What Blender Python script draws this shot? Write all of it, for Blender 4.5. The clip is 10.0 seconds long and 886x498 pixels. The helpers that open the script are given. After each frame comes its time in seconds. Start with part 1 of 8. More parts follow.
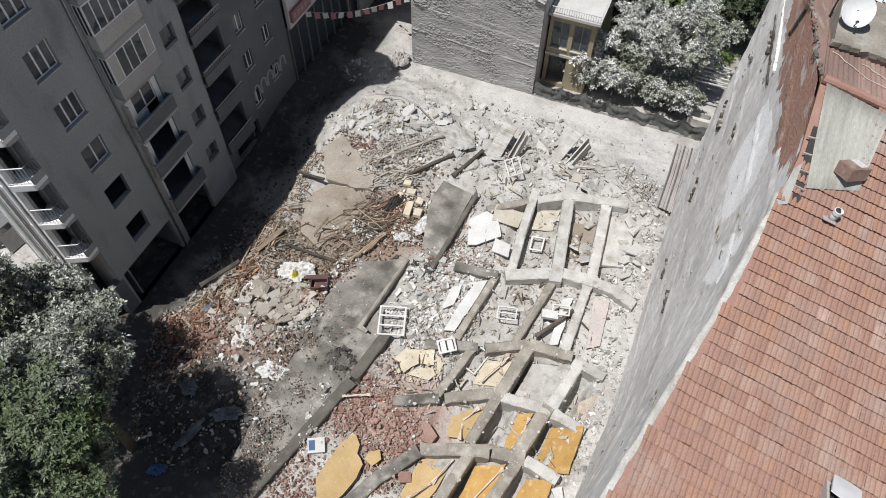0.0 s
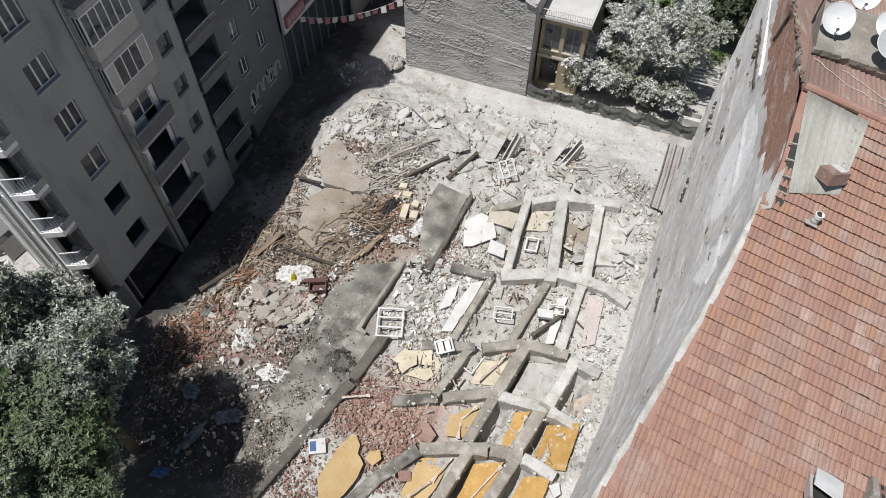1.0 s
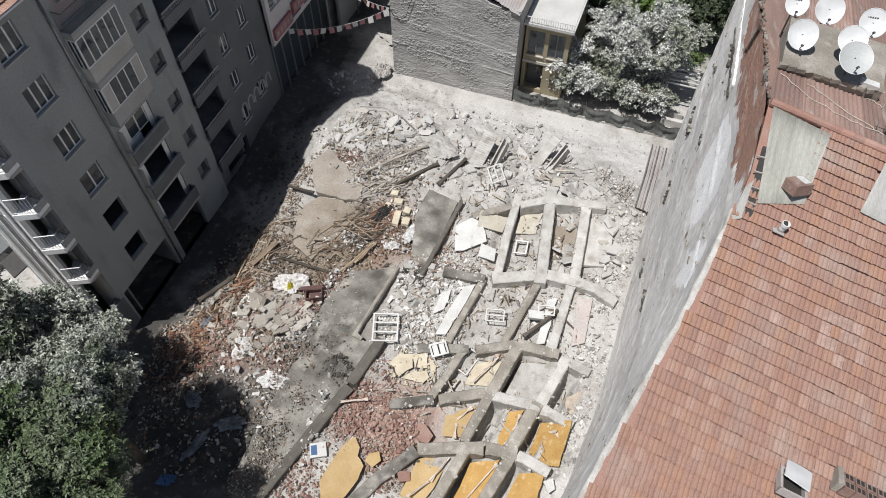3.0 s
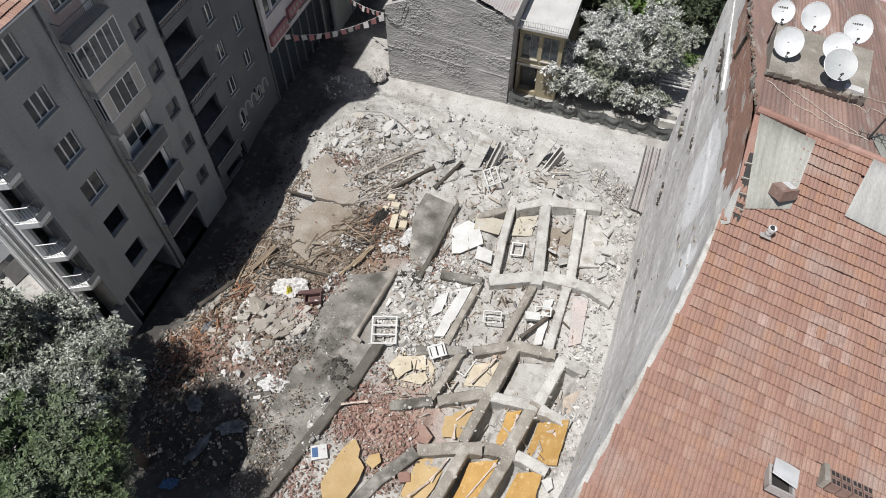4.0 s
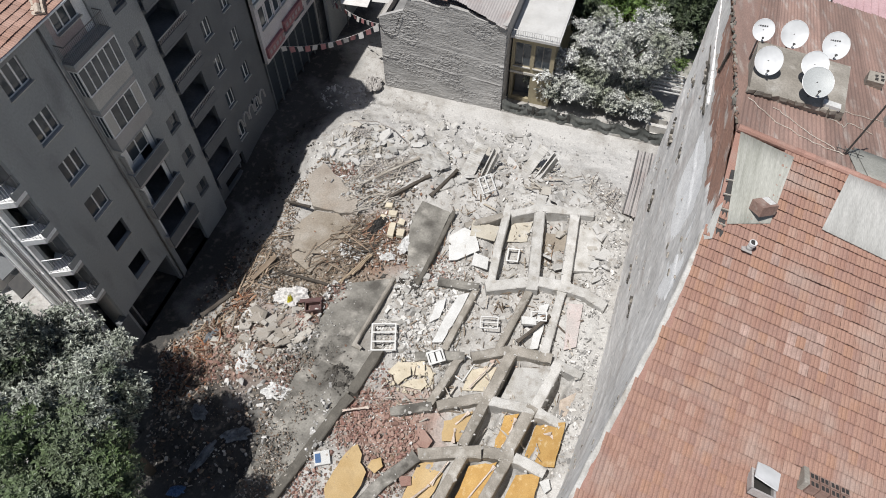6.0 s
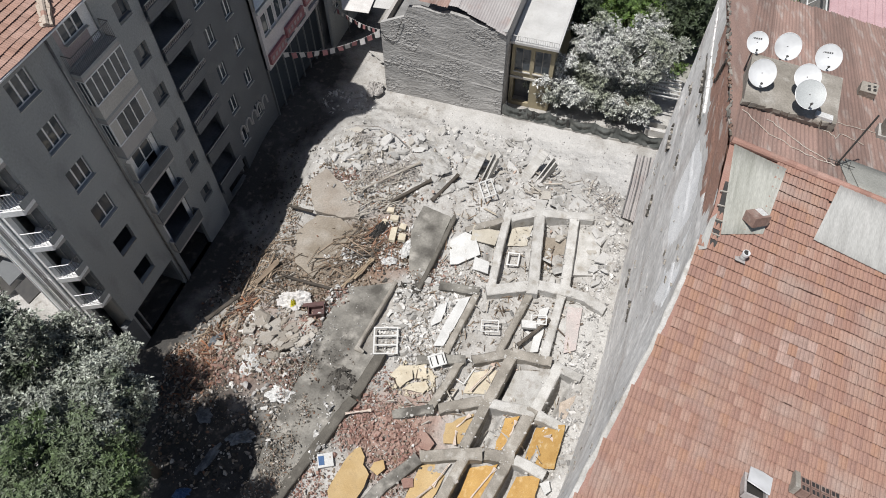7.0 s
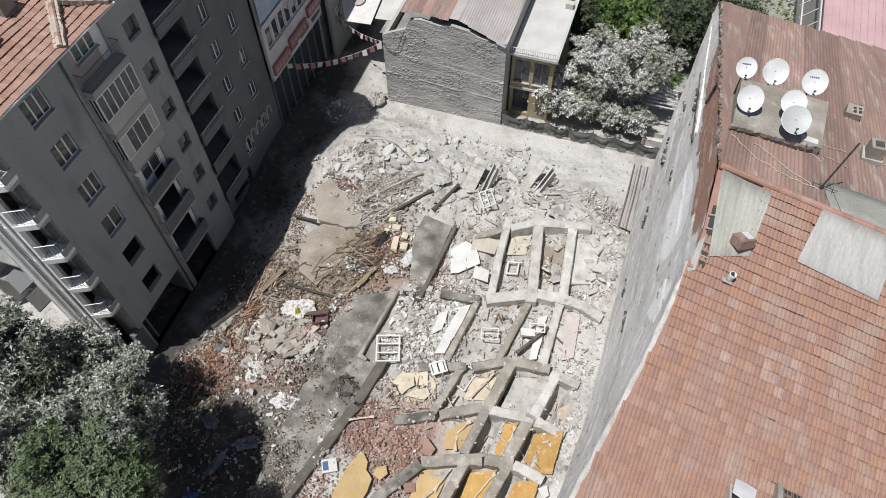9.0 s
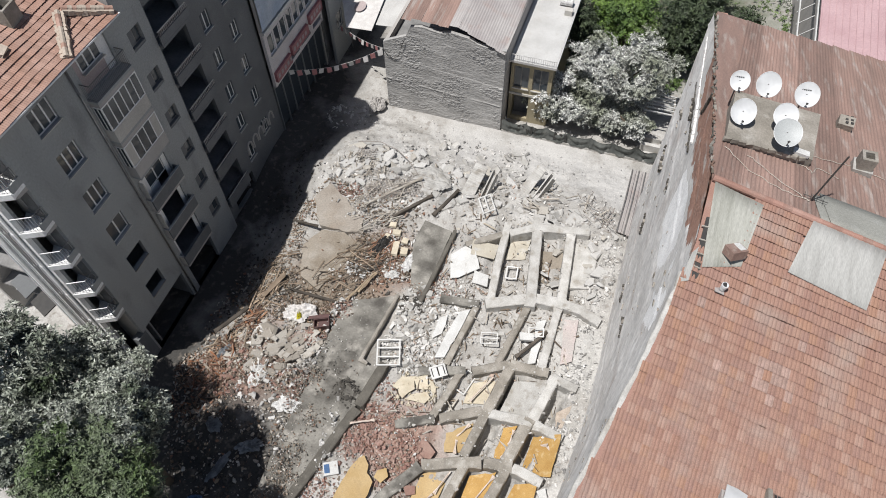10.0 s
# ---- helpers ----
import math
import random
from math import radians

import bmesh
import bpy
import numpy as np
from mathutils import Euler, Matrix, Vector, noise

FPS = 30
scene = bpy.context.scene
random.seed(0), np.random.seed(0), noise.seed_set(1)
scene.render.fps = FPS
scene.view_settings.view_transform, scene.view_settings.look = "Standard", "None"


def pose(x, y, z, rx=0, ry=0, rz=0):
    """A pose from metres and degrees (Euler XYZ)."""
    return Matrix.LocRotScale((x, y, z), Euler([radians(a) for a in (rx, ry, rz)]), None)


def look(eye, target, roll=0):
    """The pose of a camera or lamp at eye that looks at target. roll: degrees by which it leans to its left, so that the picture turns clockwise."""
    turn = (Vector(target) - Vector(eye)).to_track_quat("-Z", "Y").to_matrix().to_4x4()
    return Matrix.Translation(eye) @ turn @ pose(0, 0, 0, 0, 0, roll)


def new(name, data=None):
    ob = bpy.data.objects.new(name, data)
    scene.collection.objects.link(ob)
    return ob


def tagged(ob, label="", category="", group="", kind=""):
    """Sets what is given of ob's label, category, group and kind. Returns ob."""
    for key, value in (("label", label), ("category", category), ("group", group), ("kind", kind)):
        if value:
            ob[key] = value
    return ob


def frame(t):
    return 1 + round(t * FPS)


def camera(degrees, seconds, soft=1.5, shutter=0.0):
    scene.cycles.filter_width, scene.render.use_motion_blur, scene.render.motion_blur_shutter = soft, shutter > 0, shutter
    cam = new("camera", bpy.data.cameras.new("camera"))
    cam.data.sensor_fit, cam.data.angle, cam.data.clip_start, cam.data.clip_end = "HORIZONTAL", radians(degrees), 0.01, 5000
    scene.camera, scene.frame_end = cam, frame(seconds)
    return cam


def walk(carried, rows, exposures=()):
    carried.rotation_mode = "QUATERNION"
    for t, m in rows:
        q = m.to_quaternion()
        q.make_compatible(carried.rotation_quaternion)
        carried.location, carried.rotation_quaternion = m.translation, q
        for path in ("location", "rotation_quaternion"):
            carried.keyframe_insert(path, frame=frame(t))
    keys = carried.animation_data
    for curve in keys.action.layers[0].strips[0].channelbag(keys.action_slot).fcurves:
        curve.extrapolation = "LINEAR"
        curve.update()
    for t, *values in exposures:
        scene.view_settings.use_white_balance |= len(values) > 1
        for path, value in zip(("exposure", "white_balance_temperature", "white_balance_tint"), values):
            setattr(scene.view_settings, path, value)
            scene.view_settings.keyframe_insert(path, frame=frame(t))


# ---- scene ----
cam = camera(66.4, 10.0, 0.95)
PATH = [
    (0, (0.059, 0.231, 34.133), (-0.368, 1.315, 32.508), 0.8),
    (0.5, (0.074, 0.157, 34.426), (-0.345, 1.242, 32.799), 0.7),
    (1, (0.094, 0.089, 34.729), (-0.32, 1.173, 33.1), 0.5),
    (1.5, (0.107, 0.02, 35.011), (-0.3, 1.105, 33.381), 0.4),
    (2, (0.12, -0.057, 35.329), (-0.28, 1.029, 33.698), 0.3),
    (2.5, (0.128, -0.104, 35.609), (-0.265, 0.982, 33.977), 0.2),
    (4, (0.199, -0.238, 36.415), (-0.181, 0.849, 34.781), -0.3),
    (4.5, (0.216, -0.249, 36.623), (-0.161, 0.838, 34.987), -0.4),
    (5, (0.226, -0.264, 36.877), (-0.149, 0.823, 35.24), -0.5),
    (5.5, (0.262, -0.255, 37.132), (-0.111, 0.832, 35.495), -0.7),
    (7, (0.256, -0.307, 38.052), (-0.118, 0.777, 36.414), -1.1),
    (7.5, (0.259, -0.292, 38.336), (-0.116, 0.79, 36.697), -1.2),
    (8, (0.252, -0.312, 38.649), (-0.125, 0.77, 37.009), -1.3),
    (8.5, (0.251, -0.297, 38.937), (-0.125, 0.784, 37.297), -1.2),
    (9, (0.255, -0.293, 39.263), (-0.12, 0.787, 37.622), -1.2),
    (9.5, (0.288, -0.294, 39.546), (-0.087, 0.787, 37.906), -1.2),
    (10, (0.295, -0.31, 39.888), (-0.081, 0.77, 38.247), -1.2),
]
walk(cam, [(t, look(eye, target, roll)) for t, eye, target, roll in PATH])

from collections import defaultdict

# ---------------------------------------------------------------- light
world = bpy.data.worlds.new("sky")
scene.world = world
world.use_nodes = True
_nt = world.node_tree
_sky = _nt.nodes.new("ShaderNodeTexSky")
_sky.sky_type, _sky.sun_disc = "NISHITA", False
SUN_TO = Vector((-0.24, -0.28, 1.0)).normalized()
_sky.sun_elevation = math.asin(SUN_TO.z)
_sky.sun_rotation = math.atan2(SUN_TO.x, SUN_TO.y)
_sky.air_density, _sky.dust_density = 1.0, 1.5
_bg = next(n for n in _nt.nodes if n.type == "BACKGROUND")
_bg.inputs["Strength"].default_value = 0.05
_nt.links.new(_sky.outputs["Color"], _bg.inputs["Color"])
_sun = bpy.data.lights.new("sun", "SUN")
_sun.energy, _sun.angle, _sun.color = 4.2, radians(0.6), (1.0, 0.98, 0.955)
_so = new("sun", _sun)
_so.matrix_basis = look((0, 0, 60), Vector((0, 0, 60)) - SUN_TO)
scene.view_settings.exposure = 0.27

# ---------------------------------------------------------------- materials


def surface(name, a, b, rough=0.9, scale=0.6, fine=14.0, bump=0.25, depth=0.02, metal=0.0, vary=0.0, island=0.0,
            spots=None, streak=None, relief=None, zones=(), drifts=()):
    """A two-scale mottled material: colours a and b over metres, fine grain, optional random lightness per object
    or loose piece, stain spots (colour, amount), stretched streaks, zones (centre, radius, colour, amount) under the
    stains and drifts of dust, given in the same way, over them."""
    m = bpy.data.materials.new(name)
    m.use_nodes = True
    n, l = m.node_tree.nodes, m.node_tree.links
    bsdf = n["Principled BSDF"]
    bsdf.inputs["Roughness"].default_value = rough
    bsdf.inputs["Metallic"].default_value = metal
    bsdf.inputs["Specular IOR Level"].default_value = 0.2 if rough >= 0.65 else 0.5
    geo = n.new("ShaderNodeNewGeometry")
    pos = geo.outputs["Position"]
    if streak:
        mp = n.new("ShaderNodeMapping")
        mp.inputs["Scale"].default_value = streak
        l.new(pos, mp.inputs["Vector"])
        pos_s = mp.outputs["Vector"]
    else:
        pos_s = pos

    def noise_node(sc, detail, vec):
        k = n.new("ShaderNodeTexNoise")
        k.inputs["Scale"].default_value, k.inputs["Detail"].default_value = sc, detail
        l.new(vec, k.inputs["Vector"])
        return k.outputs["Fac"]

    def mix(fac, c, d, kind="MIX"):
        k = n.new("ShaderNodeMix")
        k.data_type, k.blend_type = "RGBA", kind
        for sock, val in ((k.inputs[0], fac), (k.inputs[6], c), (k.inputs[7], d)):
            if hasattr(val, "is_linked"):
                l.new(val, sock)
            else:
                sock.default_value = val if isinstance(val, float) else (*val, 1.0)
        return k.outputs[2]

    def ramp(fac, lo, hi, frm=0.0, to=1.0):
        k = n.new("ShaderNodeMapRange")
        for i, v in enumerate((lo, hi, frm, to)):
            k.inputs[i + 1].default_value = v
        l.new(fac, k.inputs[0])
        return k.outputs[0]

    big = noise_node(scale, 6.0, pos_s)
    col = mix(ramp(big, 0.35, 0.65), a, b)
    small = noise_node(fine, 4.0, pos_s)
    def patch(col, centre, radius, colour, amount):
        d = n.new("ShaderNodeVectorMath")
        d.operation = "DISTANCE"
        l.new(pos, d.inputs[0])
        d.inputs[1].default_value = centre
        wob = n.new("ShaderNodeMath")
        wob.operation = "MULTIPLY_ADD"
        l.new(big, wob.inputs[0])
        wob.inputs[1].default_value = radius * 1.2
        l.new(d.outputs["Value"], wob.inputs[2])
        return mix(ramp(wob.outputs[0], radius * 1.25, radius * 1.9, amount, 0.0), col, colour)

    for z in zones:
        col = patch(col, *z)
    if spots:
        sp = noise_node(spots[2] if len(spots) > 2 else 2.3, 8.0, pos_s)
        col = mix(ramp(sp, 0.55, 0.72, 0.0, spots[1]), col, spots[0])
    for z in drifts:
        col = patch(col, *z)
    hsv = n.new("ShaderNodeHueSaturation")
    l.new(col, hsv.inputs["Color"])
    val = ramp(small, 0.2, 0.8, 0.78, 1.22)
    for source, amount in ((geo.outputs["Random Per Island"], island), (None, vary)):
        if amount:
            if source is None:
                info = n.new("ShaderNodeObjectInfo")
                source = info.outputs["Random"]
            mul = n.new("ShaderNodeMath")
            mul.operation = "MULTIPLY"
            l.new(val, mul.inputs[0])
            l.new(ramp(source, 0.0, 1.0, 1.0 - amount, 1.0 + amount), mul.inputs[1])
            val = mul.outputs[0]
    l.new(val, hsv.inputs["Value"])
    l.new(hsv.outputs["Color"], bsdf.inputs["Base Color"])
    if bump:
        bp = n.new("ShaderNodeBump")
        bp.inputs["Strength"].default_value, bp.inputs["Distance"].default_value = bump, depth
        hgt = small
        if relief:
            hgt = noise_node(relief[0], 8.0, pos_s)
        l.new(hgt, bp.inputs["Height"])
        l.new(bp.outputs["Normal"], bsdf.inputs["Normal"])
    return m


def mixed(name, colours, rough=0.9, fine=20.0, by_object=False, stain=None):
    """Loose debris in which every piece takes one of several colours at random, with grain."""
    m = surface(name, colours[0], colours[0], rough=rough, fine=fine, bump=0.3)
    n, l = m.node_tree.nodes, m.node_tree.links
    geo = next(k for k in n if k.type == "NEW_GEOMETRY")
    hsv = next(k for k in n if k.type == "HUE_SAT")
    cr = n.new("ShaderNodeValToRGB")
    cr.color_ramp.interpolation = "CONSTANT"
    e = cr.color_ramp.elements
    while len(e) < len(colours):
        e.new(0.5)
    for i, c in enumerate(colours):
        e[i].position = i / len(colours)
        e[i].color = (*c, 1.0)
    pick = n.new("ShaderNodeObjectInfo").outputs["Random"] if by_object else geo.outputs["Random Per Island"]
    l.new(pick, cr.inputs[0])
    out = cr.outputs["Color"]
    if stain:
        ns = n.new("ShaderNodeTexNoise")
        ns.inputs["Scale"].default_value, ns.inputs["Detail"].default_value = stain[2], 8.0
        l.new(geo.outputs["Position"], ns.inputs["Vector"])
        mr = n.new("ShaderNodeMapRange")
        for i, v in enumerate((0.52, 0.72, 0.0, stain[1])):
            mr.inputs[i + 1].default_value = v
        l.new(ns.outputs["Fac"], mr.inputs[0])
        mx = n.new("ShaderNodeMix")
        mx.data_type = "RGBA"
        l.new(mr.outputs[0], mx.inputs[0])
        l.new(out, mx.inputs[6])
        mx.inputs[7].default_value = (*stain[0], 1.0)
        out = mx.outputs[2]
    l.new(out, hsv.inputs["Color"])
    return m


def glassy(name, colour=(0.02, 0.025, 0.03), rough=0.06):
    m = bpy.data.materials.new(name)
    m.use_nodes = True
    b = m.node_tree.nodes["Principled BSDF"]
    b.inputs["Base Color"].default_value = (*colour, 1)
    b.inputs["Roughness"].default_value = rough
    b.inputs["IOR"].default_value = 1.5
    return m


M = {}
# earth, brick dust and garden soil: centre, radius, colour, amount
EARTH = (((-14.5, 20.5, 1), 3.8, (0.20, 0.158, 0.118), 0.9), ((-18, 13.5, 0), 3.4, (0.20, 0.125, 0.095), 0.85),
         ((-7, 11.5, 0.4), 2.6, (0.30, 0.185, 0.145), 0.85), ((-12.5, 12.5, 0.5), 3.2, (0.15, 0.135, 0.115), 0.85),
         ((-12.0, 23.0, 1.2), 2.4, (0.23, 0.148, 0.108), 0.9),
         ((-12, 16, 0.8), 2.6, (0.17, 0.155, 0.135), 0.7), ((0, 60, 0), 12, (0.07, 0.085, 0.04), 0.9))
# shade of block and trees painted dark into the ground, in the same form
PAINTED_SHADE = (((-18.5, 5.0, 0), 5.4, (0.06, 0.057, 0.053), 1.0),
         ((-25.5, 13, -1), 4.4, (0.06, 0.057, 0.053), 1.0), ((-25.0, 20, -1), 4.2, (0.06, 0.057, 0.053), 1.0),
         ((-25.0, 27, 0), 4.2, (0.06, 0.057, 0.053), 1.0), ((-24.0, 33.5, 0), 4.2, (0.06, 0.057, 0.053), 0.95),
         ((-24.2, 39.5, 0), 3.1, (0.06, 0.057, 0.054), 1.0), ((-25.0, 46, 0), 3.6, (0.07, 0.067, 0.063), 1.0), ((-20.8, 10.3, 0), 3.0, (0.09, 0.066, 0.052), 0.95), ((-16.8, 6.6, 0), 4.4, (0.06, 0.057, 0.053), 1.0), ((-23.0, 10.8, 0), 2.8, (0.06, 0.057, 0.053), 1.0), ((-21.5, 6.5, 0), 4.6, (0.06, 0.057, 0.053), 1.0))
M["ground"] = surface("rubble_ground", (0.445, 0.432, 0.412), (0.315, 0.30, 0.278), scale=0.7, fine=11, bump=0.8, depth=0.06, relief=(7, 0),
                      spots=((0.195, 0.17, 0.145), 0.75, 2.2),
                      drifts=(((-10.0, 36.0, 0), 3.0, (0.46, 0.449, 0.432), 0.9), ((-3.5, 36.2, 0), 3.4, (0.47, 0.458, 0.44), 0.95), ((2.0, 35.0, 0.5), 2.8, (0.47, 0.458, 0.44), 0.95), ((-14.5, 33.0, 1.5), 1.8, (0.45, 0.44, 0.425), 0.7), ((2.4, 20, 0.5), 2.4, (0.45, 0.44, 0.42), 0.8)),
                      zones=EARTH + PAINTED_SHADE)
M["concrete"] = surface("dusty_concrete", (0.46, 0.449, 0.428), (0.35, 0.337, 0.313), scale=1.3, fine=18, bump=0.5, depth=0.03,
                        spots=((0.25, 0.225, 0.19), 0.75, 1.8), vary=0.12, relief=(9, 0))
M["concrete_grey"] = surface("old_concrete", (0.305, 0.28, 0.245), (0.20, 0.182, 0.155), scale=1.1, fine=16, bump=0.5, depth=0.03, relief=(9, 0),
                             spots=((0.40, 0.38, 0.345), 0.75, 1.6), vary=0.10)
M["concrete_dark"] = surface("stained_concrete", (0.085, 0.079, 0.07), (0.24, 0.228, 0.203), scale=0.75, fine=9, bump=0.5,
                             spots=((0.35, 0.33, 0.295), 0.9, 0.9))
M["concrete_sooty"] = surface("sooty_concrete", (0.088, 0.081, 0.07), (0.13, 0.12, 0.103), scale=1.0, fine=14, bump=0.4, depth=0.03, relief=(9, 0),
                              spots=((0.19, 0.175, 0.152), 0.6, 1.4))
M["slab_brown"] = surface("earthy_concrete", (0.285, 0.25, 0.207), (0.21, 0.178, 0.14), scale=0.5, fine=10, bump=0.25, spots=((0.345, 0.318, 0.28), 0.8, 0.6))
M["slab_tan"] = surface("dusty_tan_concrete", (0.32, 0.29, 0.253), (0.245, 0.212, 0.178), scale=0.7, fine=10, bump=0.4, spots=((0.27, 0.225, 0.18), 0.6, 1.0))
M["dust_pink"] = surface("dusty_pink_screed", (0.45, 0.39, 0.37), (0.40, 0.365, 0.345), scale=0.8, fine=14, bump=0.15, spots=((0.43, 0.42, 0.40), 0.9, 1.3))
M["rubble"] = surface("grey_rubble", (0.48, 0.468, 0.45), (0.36, 0.348, 0.33), scale=0.7, fine=22, bump=0.5, island=0.55)
M["rubble_white"] = surface("white_plaster", (0.63, 0.615, 0.59), (0.44, 0.428, 0.406), scale=1.2, fine=25, bump=0.2, island=0.3)
M["rubble_red"] = surface("broken_brick", (0.225, 0.13, 0.106), (0.295, 0.205, 0.17), scale=1.4, fine=20, bump=0.4, island=0.4)
M["rubble_brown"] = surface("earthy_rubble", (0.27, 0.205, 0.15), (0.16, 0.12, 0.088), scale=0.9, fine=20, bump=0.4, island=0.55)
# dark tone also puts the shade of trees and block into the rubble
M["rubble_dark"] = surface("dirt_and_shade_rubble", (0.095, 0.087, 0.076), (0.045, 0.042, 0.038), scale=0.9, fine=20, bump=0.4, island=0.4)
M["mix_dirty"] = mixed("mixed_dirty_debris", ((0.20, 0.145, 0.105), (0.40, 0.365, 0.325), (0.28, 0.232, 0.185), (0.085, 0.074, 0.062), (0.235, 0.135, 0.092), (0.33, 0.285, 0.24), (0.48, 0.455, 0.415), (0.235, 0.19, 0.145), (0.15, 0.125, 0.10), (0.37, 0.335, 0.29)))
M["mix_pale"] = mixed("mixed_pale_debris", ((0.17, 0.155, 0.135), (0.58, 0.565, 0.54), (0.45, 0.438, 0.418), (0.38, 0.365, 0.345), (0.56, 0.545, 0.515), (0.31, 0.285, 0.255), (0.42, 0.385, 0.335), (0.50, 0.49, 0.47), (0.26, 0.235, 0.205), (0.43, 0.33, 0.275)))
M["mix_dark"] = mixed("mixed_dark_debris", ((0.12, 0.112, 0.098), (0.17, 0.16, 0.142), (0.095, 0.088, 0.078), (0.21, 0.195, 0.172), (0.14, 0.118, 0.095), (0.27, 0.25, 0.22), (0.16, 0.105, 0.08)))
M["slab_dust"] = mixed("dusty_floor_plate", ((0.44, 0.43, 0.413), (0.39, 0.38, 0.36), (0.47, 0.46, 0.442), (0.40, 0.375, 0.335)), by_object=True, stain=((0.36, 0.34, 0.31), 0.6, 1.4))
M["slab_mix"] = mixed("tipped_slab_concrete", ((0.36, 0.335, 0.30), (0.29, 0.268, 0.238), (0.40, 0.375, 0.338), (0.32, 0.288, 0.25), (0.245, 0.222, 0.192)), by_object=True, stain=((0.27, 0.235, 0.195), 0.7, 1.8))
M["mix_wood"] = mixed("mixed_splinters", ((0.29, 0.235, 0.18), (0.19, 0.145, 0.105), (0.36, 0.315, 0.255), (0.12, 0.095, 0.075), (0.25, 0.175, 0.125), (0.41, 0.38, 0.335), (0.23, 0.19, 0.15)))
M["mix_rust"] = mixed("rusty_orange_splinters", ((0.27, 0.125, 0.07), (0.19, 0.10, 0.068), (0.33, 0.19, 0.12), (0.12, 0.07, 0.05), (0.27, 0.195, 0.15), (0.17, 0.12, 0.09), (0.35, 0.30, 0.25)))
M["rust_wood"] = surface("reddish_brown_wood", (0.21, 0.105, 0.07), (0.30, 0.19, 0.13), scale=1.5, fine=30, bump=0.3, vary=0.4)
M["timber"] = surface("weathered_timber", (0.27, 0.21, 0.155), (0.17, 0.13, 0.095), scale=1.5, fine=30, bump=0.3, island=0.4, vary=0.55)
M["timber_tan"] = surface("raw_pale_timber", (0.40, 0.32, 0.23), (0.31, 0.24, 0.165), scale=1.5, fine=30, bump=0.3)
M["timber_dusty"] = surface("dusty_timber", (0.42, 0.39, 0.345), (0.30, 0.27, 0.23), scale=1.5, fine=30, bump=0.3, island=0.3, vary=0.2)
M["timber_dark"] = surface("dark_timber", (0.07, 0.06, 0.05), (0.11, 0.095, 0.08), scale=1.5, fine=30, bump=0.3, vary=0.3)
M["ochre"] = surface("ochre_board", (0.45, 0.285, 0.105), (0.38, 0.225, 0.075), scale=1.4, fine=25, bump=0.15, spots=((0.62, 0.50, 0.30), 0.5, 3.0), vary=0.12)
M["ochre_pale"] = surface("faded_ochre_board", (0.47, 0.345, 0.185), (0.415, 0.29, 0.14), scale=1.1, fine=25, bump=0.15, spots=((0.36, 0.26, 0.14), 0.6, 1.8), vary=0.08)
M["brick_pink"] = mixed("dusty_brick_shards", ((0.30, 0.19, 0.16), (0.25, 0.14, 0.115), (0.36, 0.25, 0.21), (0.21, 0.13, 0.105), (0.33, 0.22, 0.185), (0.28, 0.205, 0.17)))
M["cream_dusty"] = surface("dusty_cream_board", (0.47, 0.435, 0.365), (0.40, 0.365, 0.30), scale=1.4, fine=25, bump=0.2, spots=((0.46, 0.45, 0.43), 0.8, 2.0))
M["cream"] = surface("cream_board", (0.55, 0.495, 0.39), (0.45, 0.395, 0.30), scale=1.4, fine=25, bump=0.15, spots=((0.42, 0.32, 0.22), 0.5, 3.0))
M["white"] = surface("white_paint", (0.57, 0.566, 0.55), (0.48, 0.476, 0.458), rough=0.5, scale=1.5, fine=20, bump=0.08)
M["facade"] = surface("grey_render", (0.335, 0.345, 0.34), (0.285, 0.293, 0.289), scale=0.35, fine=20, bump=0.15, spots=((0.185, 0.187, 0.187), 0.6, 0.8), streak=(1, 1, 0.35))
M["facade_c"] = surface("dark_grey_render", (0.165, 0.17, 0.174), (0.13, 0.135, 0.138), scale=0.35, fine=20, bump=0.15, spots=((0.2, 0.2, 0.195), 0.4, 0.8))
M["facade_pale"] = surface("pale_render", (0.42, 0.40, 0.38), (0.36, 0.34, 0.32), scale=0.35, fine=20, bump=0.15)
M["facade_pink"] = surface("pinkish_render", (0.44, 0.37, 0.36), (0.35, 0.295, 0.285), scale=0.4, fine=20, bump=0.15)
M["shop_pale"] = surface("pale_pinkish_render", (0.62, 0.585, 0.575), (0.54, 0.50, 0.49), scale=0.5, fine=16, bump=0.12, spots=((0.40, 0.36, 0.35), 0.5, 0.9))
M["beige"] = surface("beige_panel", (0.50, 0.48, 0.44), (0.43, 0.41, 0.375), scale=0.8, fine=16, bump=0.12)
M["interior"] = surface("dark_room", (0.25, 0.245, 0.24), (0.17, 0.168, 0.165), scale=0.8, fine=8, bump=0.0)
M["white_front"] = surface("white_painted_front", (0.84, 0.838, 0.825), (0.76, 0.757, 0.745), rough=0.7, scale=1.2, fine=14, bump=0.1, spots=((0.62, 0.61, 0.59), 0.5, 1.5))
M["upvc"] = surface("white_window_plastic", (0.72, 0.72, 0.712), (0.66, 0.66, 0.652), rough=0.4, scale=1.5, fine=20, bump=0.0)
M["curtain"] = surface("pale_pane_backing", (0.34, 0.34, 0.335), (0.22, 0.22, 0.22), rough=0.4, scale=2.5, fine=14, bump=0.0, vary=0.4)
M["glass"] = glassy("window_glass", (0.05, 0.06, 0.07), 0.03)
M["grey_wall"] = surface("rough_cement_wall", (0.40, 0.391, 0.378), (0.31, 0.303, 0.293), scale=0.8, fine=9, bump=0.7, depth=0.08,
                         streak=(0.5, 1.0, 1.5), relief=(6.5, 0), spots=((0.41, 0.40, 0.388), 0.5, 1.1))
